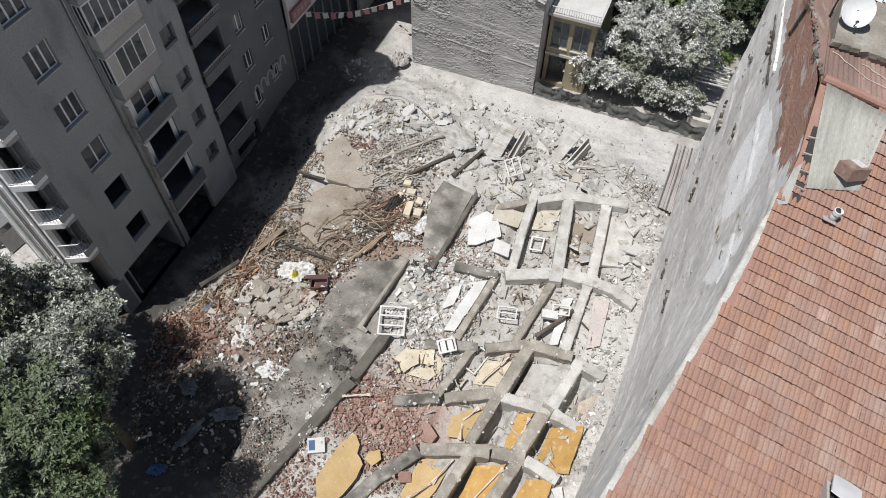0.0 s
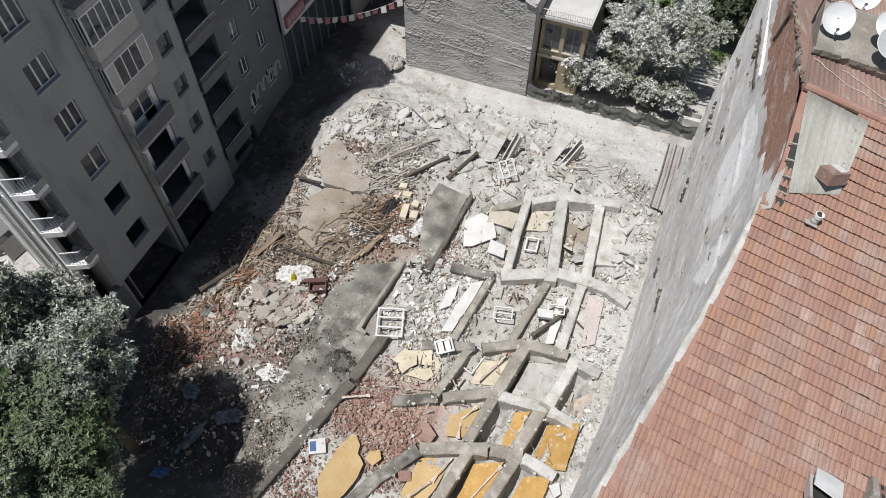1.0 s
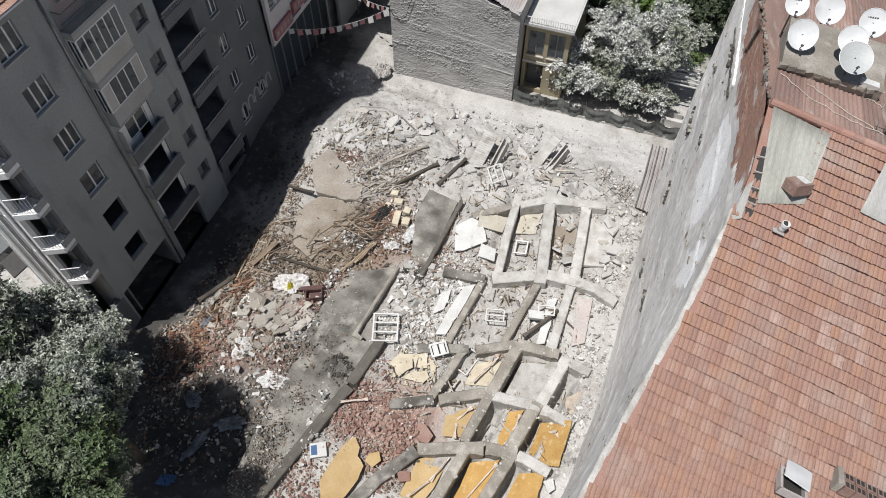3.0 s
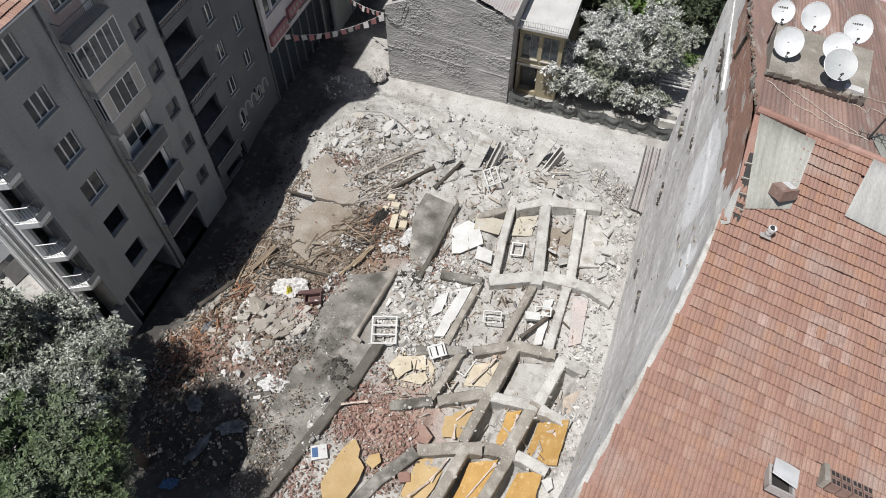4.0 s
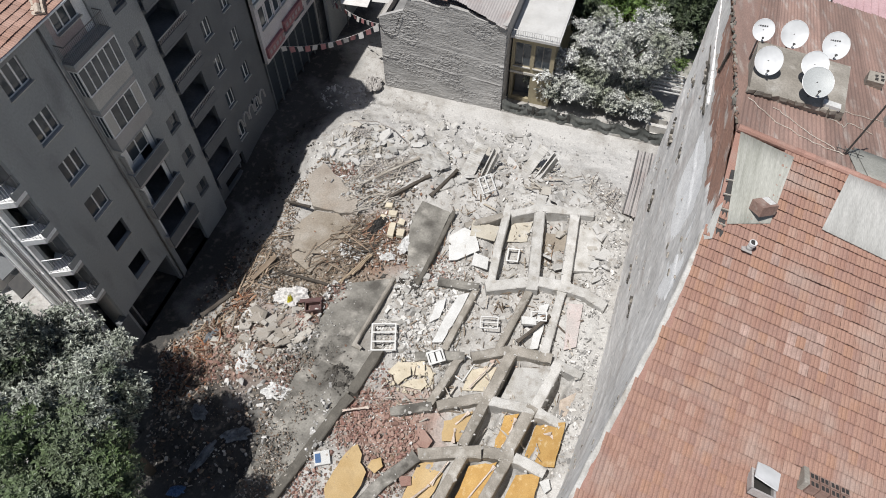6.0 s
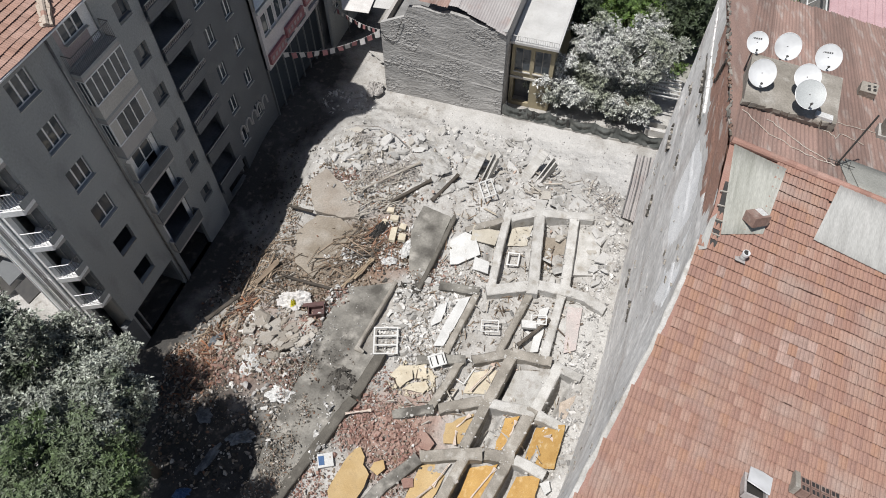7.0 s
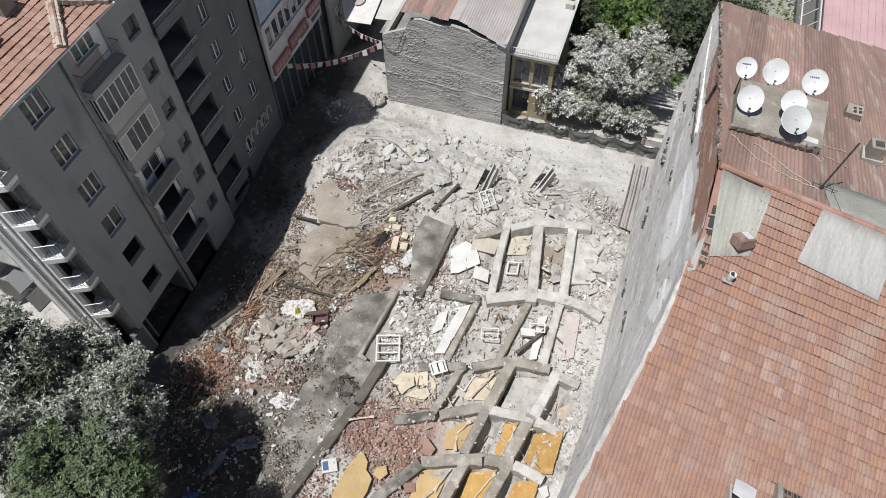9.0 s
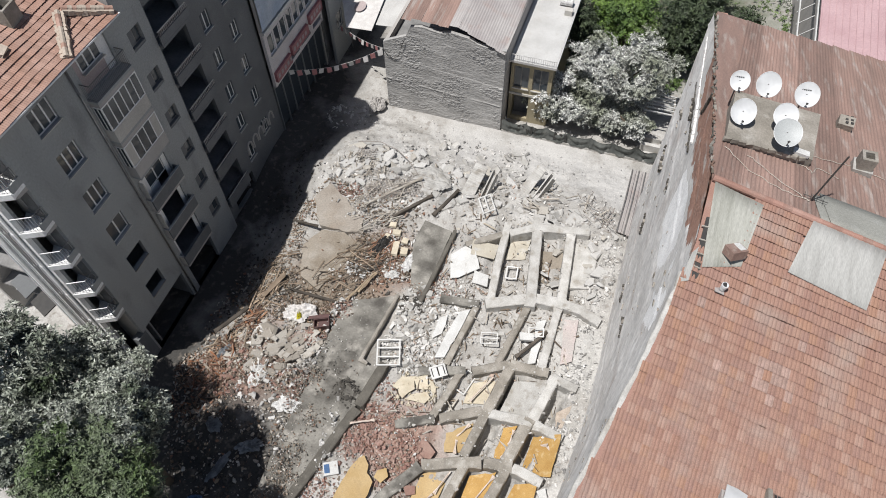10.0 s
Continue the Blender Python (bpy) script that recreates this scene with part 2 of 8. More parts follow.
M["party"] = surface("scarred_plaster", (0.78, 0.762, 0.738), (0.60, 0.583, 0.562), scale=0.45, fine=5, bump=0.6, depth=0.06,
                     relief=(2.6, 0), spots=((0.45, 0.40, 0.37), 0.75, 0.55), streak=(1.0, 0.7, 0.8))
M["party_white"] = surface("white_lime_patch", (0.93, 0.928, 0.92), (0.90, 0.895, 0.885), scale=0.9, fine=12, bump=0.2)
M["party_brick"] = surface("bare_red_brick", (0.42, 0.245, 0.185), (0.33, 0.20, 0.16), scale=0.9, fine=7, bump=0.7, depth=0.05, streak=(1, 1, 2.5), vary=0.15, spots=((0.60, 0.56, 0.52), 0.85, 0.8))
M["tile"] = surface("clay_roof_tile", (0.30, 0.172, 0.136), (0.335, 0.202, 0.165), scale=0.5, fine=30, bump=0.2, rough=0.85, vary=0.14, island=0.12,
                    spots=((0.33, 0.25, 0.215), 0.5, 1.6))
TILE_COLOURS = ((0.300, 0.180, 0.138), (0.288, 0.170, 0.132), (0.312, 0.190, 0.147), (0.290, 0.178, 0.143), (0.322, 0.190, 0.136), (0.276, 0.168, 0.134), (0.338, 0.220, 0.175), (0.296, 0.176, 0.134), (0.303, 0.185, 0.145), (0.320, 0.196, 0.150))
M["tile_pale"] = surface("pale_mended_tile", (0.38, 0.265, 0.225), (0.31, 0.215, 0.18), scale=6, fine=30, bump=0.2, vary=0.12, spots=((0.24, 0.17, 0.145), 0.6, 5.0))
M["tile_one"] = mixed("clay_tile_one_by_one", TILE_COLOURS, 0.85, 26.0, True, ((0.34, 0.275, 0.24), 0.5, 0.7))
M["tile_field"] = mixed("clay_tile_rows", TILE_COLOURS, 0.85, 26.0, False, ((0.34, 0.275, 0.24), 0.6, 0.7))
M["tile_left"] = surface("orange_roof_tile", (0.31, 0.188, 0.144), (0.375, 0.25, 0.205), scale=0.8, fine=30, bump=0.2, vary=0.15, island=0.12)
M["rust_sheet"] = surface("rusty_corrugated_sheet", (0.30, 0.20, 0.167), (0.235, 0.163, 0.138), scale=0.9, fine=16, bump=0.15, rough=0.8,
                          spots=((0.37, 0.325, 0.295), 0.8, 1.6), streak=(2.2, 0.25, 1), vary=0.2)
M["fibre"] = surface("fibre_cement_sheet", (0.37, 0.368, 0.33), (0.285, 0.285, 0.25), scale=1.2, fine=18, bump=0.15, spots=((0.43, 0.42, 0.385), 0.7, 1.8), streak=(3.0, 0.35, 1.0))
M["membrane"] = surface("grey_membrane", (0.30, 0.298, 0.27), (0.24, 0.238, 0.215), scale=0.7, fine=18, bump=0.1, spots=((0.33, 0.33, 0.31), 0.5))
M["zinc"] = surface("zinc_sheet", (0.40, 0.375, 0.36), (0.33, 0.30, 0.29), scale=0.6, fine=18, bump=0.1, rough=0.6, spots=((0.34, 0.25, 0.22), 0.6, 0.7))
M["pink_metal"] = surface("pink_metal_roof", (0.46, 0.315, 0.325), (0.40, 0.26, 0.27), scale=0.5, fine=12, bump=0.05, rough=0.6)
M["fibre_pale"] = surface("pale_fibre_sheet", (0.40, 0.395, 0.375), (0.325, 0.32, 0.302), scale=1.2, fine=18, bump=0.15, spots=((0.44, 0.43, 0.41), 0.6, 1.6), streak=(3.0, 0.35, 1.0))
M["dish"] = surface("satellite_dish_white", (0.58, 0.588, 0.59), (0.55, 0.558, 0.56), scale=0.8, fine=2, bump=0.0, rough=0.45)
M["dish_grey"] = surface("satellite_dish_grey", (0.42, 0.435, 0.43), (0.37, 0.385, 0.38), scale=0.8, fine=40, bump=0.1, rough=0.5)
M["metal"] = surface("dull_steel", (0.20, 0.195, 0.19), (0.14, 0.135, 0.13), scale=3, fine=20, bump=0.05, rough=0.55, metal=0.3)
M["rebar"] = surface("dusty_rebar", (0.33, 0.30, 0.275), (0.23, 0.205, 0.185), scale=3, fine=20, bump=0.05, rough=0.8)
# black for iron and cloth, and for shade painted into gaps and holes
M["black"] = surface("black_iron_and_shade", (0.025, 0.024, 0.023), (0.04, 0.037, 0.034), scale=3, fine=20, bump=0.05, rough=0.6)
M["netting"] = surface("dark_green_netting", (0.075, 0.08, 0.075), (0.13, 0.135, 0.128), scale=1.0, fine=30, bump=0.3, spots=((0.2, 0.2, 0.18), 0.5))
M["leaf_dusty"] = surface("dusty_leaves", (0.52, 0.522, 0.505), (0.21, 0.225, 0.17), scale=0.5, fine=3, bump=0.0, rough=0.7, island=0.65)
M["leaf_green"] = surface("street_tree_leaves", (0.325, 0.343, 0.296), (0.045, 0.062, 0.032), scale=0.45, fine=3, bump=0.0, rough=0.4, island=0.85,
                          spots=((0.29, 0.30, 0.26), 0.6, 0.6))
M["leaf_fresh"] = surface("green_leaves", (0.12, 0.18, 0.045), (0.05, 0.085, 0.03), scale=0.5, fine=3, bump=0.0, rough=0.6, island=0.4)
M["leaf_lush"] = surface("lush_street_leaves", (0.13, 0.155, 0.10), (0.06, 0.092, 0.03), scale=0.35, fine=3, bump=0.0, rough=0.5, island=0.5)
M["bark"] = surface("tree_bark", (0.12, 0.095, 0.07), (0.08, 0.065, 0.05), scale=3, fine=18, bump=0.5)
M["yellow_wall"] = surface("yellow_render", (0.345, 0.30, 0.205), (0.29, 0.25, 0.17), scale=0.6, fine=18, bump=0.1)
M["roof_white"] = surface("white_roof_coat", (0.50, 0.495, 0.48), (0.42, 0.413, 0.40), scale=0.6, fine=18, bump=0.1, spots=((0.4, 0.38, 0.35), 0.5))
M["red_cloth"] = surface("red_cloth", (0.44, 0.22, 0.22), (0.38, 0.17, 0.17), scale=2, fine=20, bump=0.0)
M["white_cloth"] = surface("white_cloth", (0.62, 0.60, 0.58), (0.52, 0.50, 0.48), scale=2, fine=20, bump=0.1)
M["lath_white"] = surface("whitewashed_lath", (0.58, 0.50, 0.44), (0.48, 0.40, 0.34), scale=2.0, fine=20, bump=0.1)
M["maroon_brick"] = surface("maroon_masonry", (0.20, 0.13, 0.108), (0.26, 0.18, 0.15), scale=2.0, fine=14, bump=0.5, spots=((0.42, 0.38, 0.34), 0.5, 2.5))
M["maroon"] = surface("maroon_wood", (0.085, 0.035, 0.032), (0.06, 0.026, 0.024), scale=2, fine=20, bump=0.1, rough=0.5)
M["blue"] = surface("blue_plastic", (0.06, 0.13, 0.27), (0.045, 0.10, 0.21), scale=2, fine=20, bump=0.1, rough=0.4)
M["grey_cloth"] = surface("grey_blue_sheet", (0.20, 0.215, 0.235), (0.07, 0.078, 0.088), scale=2, fine=20, bump=0.3, rough=0.6)
M["foil"] = surface("crumpled_plastic_sheet", (0.74, 0.735, 0.72), (0.50, 0.49, 0.475), scale=5, fine=30, bump=0.8, depth=0.08, rough=0.35)
M["yellow"] = surface("yellow_cloth", (0.72, 0.66, 0.06), (0.62, 0.55, 0.05), scale=2, fine=20, bump=0.1)
M["red_sign"] = surface("red_sign", (0.34, 0.14, 0.15), (0.28, 0.11, 0.12), scale=1, fine=12, bump=0.0, rough=0.5)
M["blue_sheet"] = surface("pale_blue_sheet", (0.30, 0.37, 0.47), (0.38, 0.43, 0.50), scale=0.8, fine=8, bump=0.3, rough=0.5)
M["mortar"] = surface("tan_mortar", (0.47, 0.40, 0.335), (0.38, 0.32, 0.265), scale=2.0, fine=14, bump=0.5, spots=((0.30, 0.24, 0.19), 0.6, 3.0))
M["leaf_bright"] = surface("bright_green_leaves", (0.125, 0.20, 0.038), (0.06, 0.105, 0.025), scale=0.5, fine=3, bump=0.0, rough=0.6, island=0.4)
M["leaf_dark"] = surface("dark_conifer_leaves", (0.055, 0.075, 0.035), (0.035, 0.05, 0.025), scale=0.5, fine=3, bump=0.0, rough=0.6, island=0.4)

# ---------------------------------------------------------------- mesh helpers
ORIGIN = {}


class Shape:
    """Vertices and faces gathered for one mesh, in world places."""

    def __init__(self):
        self.v, self.f = [], []

    def add(self, verts, faces):
        k = len(self.v)
        self.v.extend(tuple(p) for p in verts)
        self.f.extend(tuple(i + k for i in f) for f in faces)
        return self

    def box(self, c, s, turn=None, taper=1.0):
        x, y, z = s[0] / 2, s[1] / 2, s[2] / 2
        vs = [Vector((a * x * (taper if d > 0 else 1), b * y * (taper if d > 0 else 1), d * z)) for d in (-1, 1) for b in (-1, 1) for a in (-1, 1)]
        if turn is not None:
            vs = [turn @ p for p in vs]
        c = Vector(c)
        return self.add([p + c for p in vs], [(0, 2, 3, 1), (4, 5, 7, 6), (0, 1, 5, 4), (2, 6, 7, 3), (0, 4, 6, 2), (1, 3, 7, 5)])

    def ring(self, x0, x1, y0, z0, y1, z1, t, plane="yz"):
        """A rectangular frame of bar width t in one piece; x0 to x1 is its depth."""
        outer = ((y0, z0), (y1, z0), (y1, z1), (y0, z1))
        inner = ((y0 + t, z0 + t), (y1 - t, z0 + t), (y1 - t, z1 - t), (y0 + t, z1 - t))
        vs = [(x, *p) for x in (x1, x0) for p in outer + inner]
        if plane == "xz":
            vs = [(b, a, c) for a, b, c in vs]
        fs = []
        for k in range(4):
            j = (k + 1) % 4
            fs += [(k, j, 4 + j, 4 + k), (8 + j, 8 + k, 12 + k, 12 + j), (j, k, 8 + k, 8 + j), (4 + k, 4 + j, 12 + j, 12 + k)]
        return self.add(vs, fs)

    def span(self, lo, hi):
        return self.box([(a + b) / 2 for a, b in zip(lo, hi)], [b - a for a, b in zip(lo, hi)])

    def chunk(self, c, s, turn, rng, rough=0.22):
        x, y, z = s[0] / 2, s[1] / 2, s[2] / 2
        vs = []
        for d in (-1, 1):
            for b in (-1, 1):
                for a in (-1, 1):
                    vs.append(turn @ Vector((a * x * (1 - rough * 2 * rng.random()), b * y * (1 - rough * 2 * rng.random()), d * z * (1 - rough * rng.random()))))
        c = Vector(c)
        return self.add([p + c for p in vs], [(0, 2, 3, 1), (4, 5, 7, 6), (0, 1, 5, 4), (2, 6, 7, 3), (0, 4, 6, 2), (1, 3, 7, 5)])

    def shard(self, c, s, turn, rng):
        """A broken piece: an uneven five-sided plate with a smaller, skewed top."""
        n = 5
        a0 = rng.uniform(0, 6.28)
        an = [a0 + (k + rng.uniform(-0.32, 0.32)) * 2 * math.pi / n for k in range(n)]
        rr = [rng.uniform(0.55, 1.0) for _ in range(n)]
        k, ox, oy = rng.uniform(0.7, 1.0), rng.uniform(-0.12, 0.12), rng.uniform(-0.12, 0.12)
        sx, sy, sz = s[0] / 1.7, s[1] / 1.7, s[2] / 2
        c = Vector(c)
        lo = [turn @ Vector((math.cos(t) * r * sx, math.sin(t) * r * sy, -sz)) + c for t, r in zip(an, rr)]
        hi = [turn @ Vector(((math.cos(t) * r * k + ox) * sx, (math.sin(t) * r * k + oy) * sy, sz * rng.uniform(0.6, 1.0))) + c for t, r in zip(an, rr)]
        return self.add(lo + hi, [tuple(range(n, 2 * n)), tuple(reversed(range(n)))] + [(i, (i + 1) % n, n + (i + 1) % n, n + i) for i in range(n)])

    def slab(self, poly, z0, z1):
        """A plate over a plan polygon; z0 and z1 are heights or functions of x and y."""
        n = len(poly)
        lo = [(x, y, z0(x, y) if callable(z0) else z0) for x, y in poly]
        hi = [(x, y, z1(x, y) if callable(z1) else z1) for x, y in poly]
        area = sum(poly[i][0] * poly[(i + 1) % n][1] - poly[(i + 1) % n][0] * poly[i][1] for i in range(n))
        up, down = tuple(range(n, 2 * n)), tuple(reversed(range(n)))
        sides = [(i, (i + 1) % n, n + (i + 1) % n, n + i) for i in range(n)]
        if area < 0:
            up, down, sides = up[::-1], down[::-1], [q[::-1] for q in sides]
        return self.add(lo + hi, [up, down] + sides)

    def tube(self, pts, r, n=6):
        pts = [Vector(p) for p in pts]
        rs = r if isinstance(r, (list, tuple)) else [r] * len(pts)
        vs, fs = [], []
        for i, p in enumerate(pts):
            d = (pts[min(i + 1, len(pts) - 1)] - pts[max(i - 1, 0)]).normalized()
            a = d.cross(Vector((0.3, 0.2, 1.0)) if abs(d.z) < 0.9 else Vector((1, 0.1, 0))).normalized()
            b = d.cross(a)
            vs += [p + rs[i] * (a * math.cos(2 * math.pi * k / n) + b * math.sin(2 * math.pi * k / n)) for k in range(n)]
        for i in range(len(pts) - 1):
            fs += [(i * n + k, i * n + (k + 1) % n, (i + 1) * n + (k + 1) % n, (i + 1) * n + k) for k in range(n)]
        fs += [tuple(reversed(range(n))), tuple(range((len(pts) - 1) * n, len(pts) * n))]
        return self.add(vs, fs)

    def data(self, name, mat, origin=(0, 0, 0), smooth=False):
        me = bpy.data.meshes.new(name)
        o = Vector(origin)
        me.from_pydata([Vector(p) - o for p in self.v], [], self.f)
        me.materials.append(mat)
        if smooth:
            me.polygons.foreach_set("use_smooth", [True] * len(me.polygons))
        me.update()
        return me


def thing(name, origin, label, category, group="", kind=""):
    ob = new(name)
    ob.empty_display_size = 0.3
    ob.location = origin
    ORIGIN[ob] = Vector(origin)
    return tagged(ob, label, category, group, kind)


def part(name, shape, mat, parent, label="", smooth=False):
    ob = new(name, shape.data(name, mat, ORIGIN[parent], smooth))
    ob.parent = parent
    ORIGIN[ob] = ORIGIN[parent]
    return tagged(ob, label)


def solo(name, shape, mat, origin, label, category, group="", kind="", smooth=False):
    ob = new(name, shape.data(name, mat, origin, smooth))
    ob.location = origin
    ORIGIN[ob] = Vector(origin)
    return tagged(ob, label, category, group, kind)


def turn3(rx=0, ry=0, rz=0):
    return Euler((radians(rx), radians(ry), radians(rz))).to_matrix()


# ---------------------------------------------------------------- the lie of the land
def lerp_tab(tab, v):
    if v <= tab[0][0]:
        return tab[0][1]
    for (a, p), (b, q) in zip(tab, tab[1:]):
        if v <= b:
            k = (v - a) / (b - a)
            k = k * k * (3 - 2 * k) * 0.5 + k * 0.5
            return p + (q - p) * k
    return tab[-1][1]


def sstep(a, b, v):
    k = min(1, max(0, (v - a) / (b - a)))
    return k * k * (3 - 2 * k)


PROFILE = [(3, .0), (9, .3), (14.5, .6), (18, .8), (22.5, 1.1), (26, 1.7), (29, 2.2), (31.5, 1.8), (34.5, .8), (37, .1), (40, 0)]


# hollows along the east side of the lower ribs: x, y of the upper and lower end
TRENCHES = ((-1.6, 18.0, -2.15, 14.8), (1.2, 17.9, 0.65, 15.1), (-2.25, 14.8, -2.7, 11.8), (0.4, 15.0, -0.25, 12.1), (-2.5, 11.6, -3.2, 8.2), (-0.1, 12.0, -0.9, 8.9))

# middle lines of the lower cross beams, against whose south side rubble has banked up
ROW_LINES = ([(-7.3, 16.05), (-4.4, 16.95), (-1.95, 18.15), (0.5, 18.3), (2.5, 17.8)], [(-7.3, 12.5), (-5.3, 13.5), (-2.8, 14.75), (0.3, 15.0), (2.2, 14.6)],
             [(-7.5, 6.6), (-5.2, 10.5), (-1.9, 11.85), (-0.2, 12.15), (1.75, 11.75)])


def surf(x, y):
    """Height of the heap over the plan."""
    h = lerp_tab(PROFILE, y) * sstep(-23.0, -17.5, x)
    h *= 1 - 0.5 * sstep(1.5, 4.5, x) * sstep(36, 30, y)
    h *= 1 - sstep(-15, -19, x) * sstep(14, 10, y)
    cells = sstep(-5.6, -4.9, x) * sstep(2.4, 1.9, x) * sstep(8, 9, y) * sstep(29, 27.5, y)
    cells *= 0.56 - 0.36 * sstep(17.2, 18.6, y) * sstep(23.8, 22.6, y)
    if cells > 0 and y < 18.4:
        for row in ROW_LINES:
            d = lerp_tab(row, x) - y
            if -0.2 < d < 1.4:
                cells *= 1 - 0.7 * sstep(1.4, 0.4, d) * sstep(-0.2, 0.1, d)
    if y < 18.2 and -4 < x < 2.5:
        for xa, ya, xb, yb in TRENCHES:
            if yb < y < ya:
                d = x - xb - (xa - xb) * (y - yb) / (ya - yb)
                cells += 0.9 * sstep(-0.2, 0.1, d) * sstep(1.0, 0.5, d) * sstep(yb, yb + 0.5, y) * sstep(ya, ya - 0.5, y)
    return h - cells - 1.7 * sstep(-18.5, -22, x) * sstep(32, 22, y)


def rough_ground(x, y):
    if -24.6 < x < 4.6 and 2 < y < 38.6:
        k = sstep(2, 6, y) * sstep(38.6, 35.5, y) * sstep(-24.6, -21, x)
        return surf(x, y) + k * ((0.20 + 0.12 * sstep(-8, -10, x)) * noise.fractal((x * 0.5, y * 0.5, 3), 0.9, 2.2, 5) + 0.09 * abs(noise.noise((x * 2.3, y * 2.3, 7))) + 0.05 * noise.noise((x * 5.5, y * 5.5, 2))) - 0.05
    return surf(x, y) - 0.05


def ground():
    xs = [-600, -150, -70, -45, -34, -29, -27] + [-26 + 0.13 * i for i in range(242)] + [7, 9, 13, 20, 40, 100, 600]
    ys = [-600, -120, -40, -15, -5, -1] + [1 + 0.13 * i for i in range(310)] + [43, 47, 55, 70, 120, 600]
    s = Shape()
    s.v = [(x, y, rough_ground(x, y)) for y in ys for x in xs]
    w = len(xs)
    s.f = [(j * w + i, j * w + i + 1, (j + 1) * w + i + 1, (j + 1) * w + i) for j in range(len(ys) - 1) for i in range(w - 1)]
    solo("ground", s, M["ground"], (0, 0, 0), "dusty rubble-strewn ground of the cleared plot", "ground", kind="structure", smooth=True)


ground()


# ---------------------------------------------------------------- walls with openings
def pierced(s, at, along, up, out, w, h, thick, holes):
    """A wall panel of width w, height h and thickness thick whose outer face starts at `at`; holes are (u0, v0, u1, v1)."""
    at, along, up, out = Vector(at), Vector(along), Vector(up), Vector(out)
    holes = [(a, max(0.0, b), c, d) for a, b, c, d in holes]
    us = sorted({0.0, w, *[a for q in holes for a in (q[0], q[2])]})
    vs = sorted({0.0, h, *[a for q in holes for a in (q[1], q[3])]})

    def p(u, v, d):
        return at + along * u + up * v - out * d

    def open_at(u, v):
        return any(a < u < c and b < v < d for a, b, c, d in holes)
    flip = along.cross(up).dot(out) < 0
    for i in range(len(us) - 1):
        for j in range(len(vs) - 1):
            if open_at((us[i] + us[i + 1]) / 2, (vs[j] + vs[j + 1]) / 2):
                continue
            a, b, c, d = us[i], vs[j], us[i + 1], vs[j + 1]
            fr, bk = (0, 1, 2, 3), (3, 2, 1, 0)
            s.add([p(a, b, 0), p(c, b, 0), p(c, d, 0), p(a, d, 0)], [bk if flip else fr])
            s.add([p(a, b, thick), p(c, b, thick), p(c, d, thick), p(a, d, thick)], [fr if flip else bk])
    for a, b, c, d in list(holes) + [(0.0, 0.0, w, h)]:
        ring = [(a, b), (c, b), (c, d), (a, d)]
        for k in range(4):
            q, r = ring[k], ring[(k + 1) % 4]
            s.add([p(*q, 0), p(*r, 0), p(*r, thick), p(*q, thick)], [(0, 1, 2, 3)])
    return s


WRNG = random.Random(55)


def window_unit(parent, x, y0, y1, z0, z1, leaves=2, white=True, depth=0.14, sill=True):
    """A window in a wall that faces +x: frame, mullions, panes and sill, set back by depth."""
    fx = x - depth
    fr = Shape()
    t = 0.07
    fr.ring(fx - 0.05, fx, y0, z0, y1, z1, t)
    w = part("window", fr, M["upvc"] if white else M["metal"], parent, "white window frame" if white else "dark window frame")
    for k in range(1, leaves):
        ym = y0 + (y1 - y0) * k / leaves
        part("mullion", Shape().span((fx - 0.045, ym - 0.045, z0 + t), (fx + 0.004, ym + 0.045, z1 - t)), M["upvc"] if white else M["metal"], w)
    for k in range(leaves):
        a, b = y0 + (y1 - y0) * k / leaves, y0 + (y1 - y0) * (k + 1) / leaves
        part("pane", Shape().span((fx - 0.03, a + 0.05, z0 + 0.06), (fx - 0.018, b - 0.05, z1 - 0.06)), M["glass"], w)
        # pale sheets behind some panes stand in for curtains and sky reflection
        if white and WRNG.random() < 0.45:
            zc = z0 + 0.07 if WRNG.random() < 0.6 else (z0 + z1) / 2
            part("curtain", Shape().span((fx - 0.10, a + 0.06, zc), (fx - 0.085, b - 0.06 - 0.2 * WRNG.random() * (b - a), z1 - 0.07)), M["curtain"], w)
    if sill:
        part("sill", Shape().span((x - depth, y0 - 0.06, z0 - 0.05), (x + 0.10, y1 + 0.06, z0 - 0.004)), M["beige"], w)
    return w


def railing(parent, pts, z0, z1, mat, name="railing", step=0.11, bars=0.012, infill=None):
    s = Shape()
    for (xa, ya), (xb, yb) in zip(pts, pts[1:]):
        ln = math.hypot(xb - xa, yb - ya)
        s.tube([(xa, ya, z1), (xb, yb, z1)], 0.028, 5)
        s.tube([(xa, ya, z0 + 0.08), (xb, yb, z0 + 0.08)], 0.018, 4)
        n = max(1, int(ln / step))
        for k in range(n + 1):
            f = k / n
            px, py = xa + (xb - xa) * f, ya + (yb - ya) * f
            s.tube([(px, py, z0), (px, py, z1)], bars, 4)
    return part(name, s, mat, parent)


# ---------------------------------------------------------------- apartment block along the west side
FX = -24.9                    # plane of the east front
FLOORS = [1.55, 4.6, 7.5, 10.38, 13.25, 16.1]


def tile_patch(s, o, u, v, nu, nv, du, dv, rng, lift=0.03):
    """Rows of overlapping clay tiles: u along the eave, v down the slope."""
    o, u, v = Vector(o), Vector(u), Vector(v)
    n = u.cross(v).normalized()
    n = n if n.z > 0 else -n
    for j in range(nv):
        for i in range(nu):
            a = o + u * (i * du) + v * (j * dv) + n * (rng.uniform(0, 0.015) + 0.03 * noise.noise((i * 0.15, j * 0.4, 1))) + v * (0.06 * noise.noise((i * 0.12, j * 0.5, 7)))
            one_tile(s, a, u, v, n, du, dv, lift)


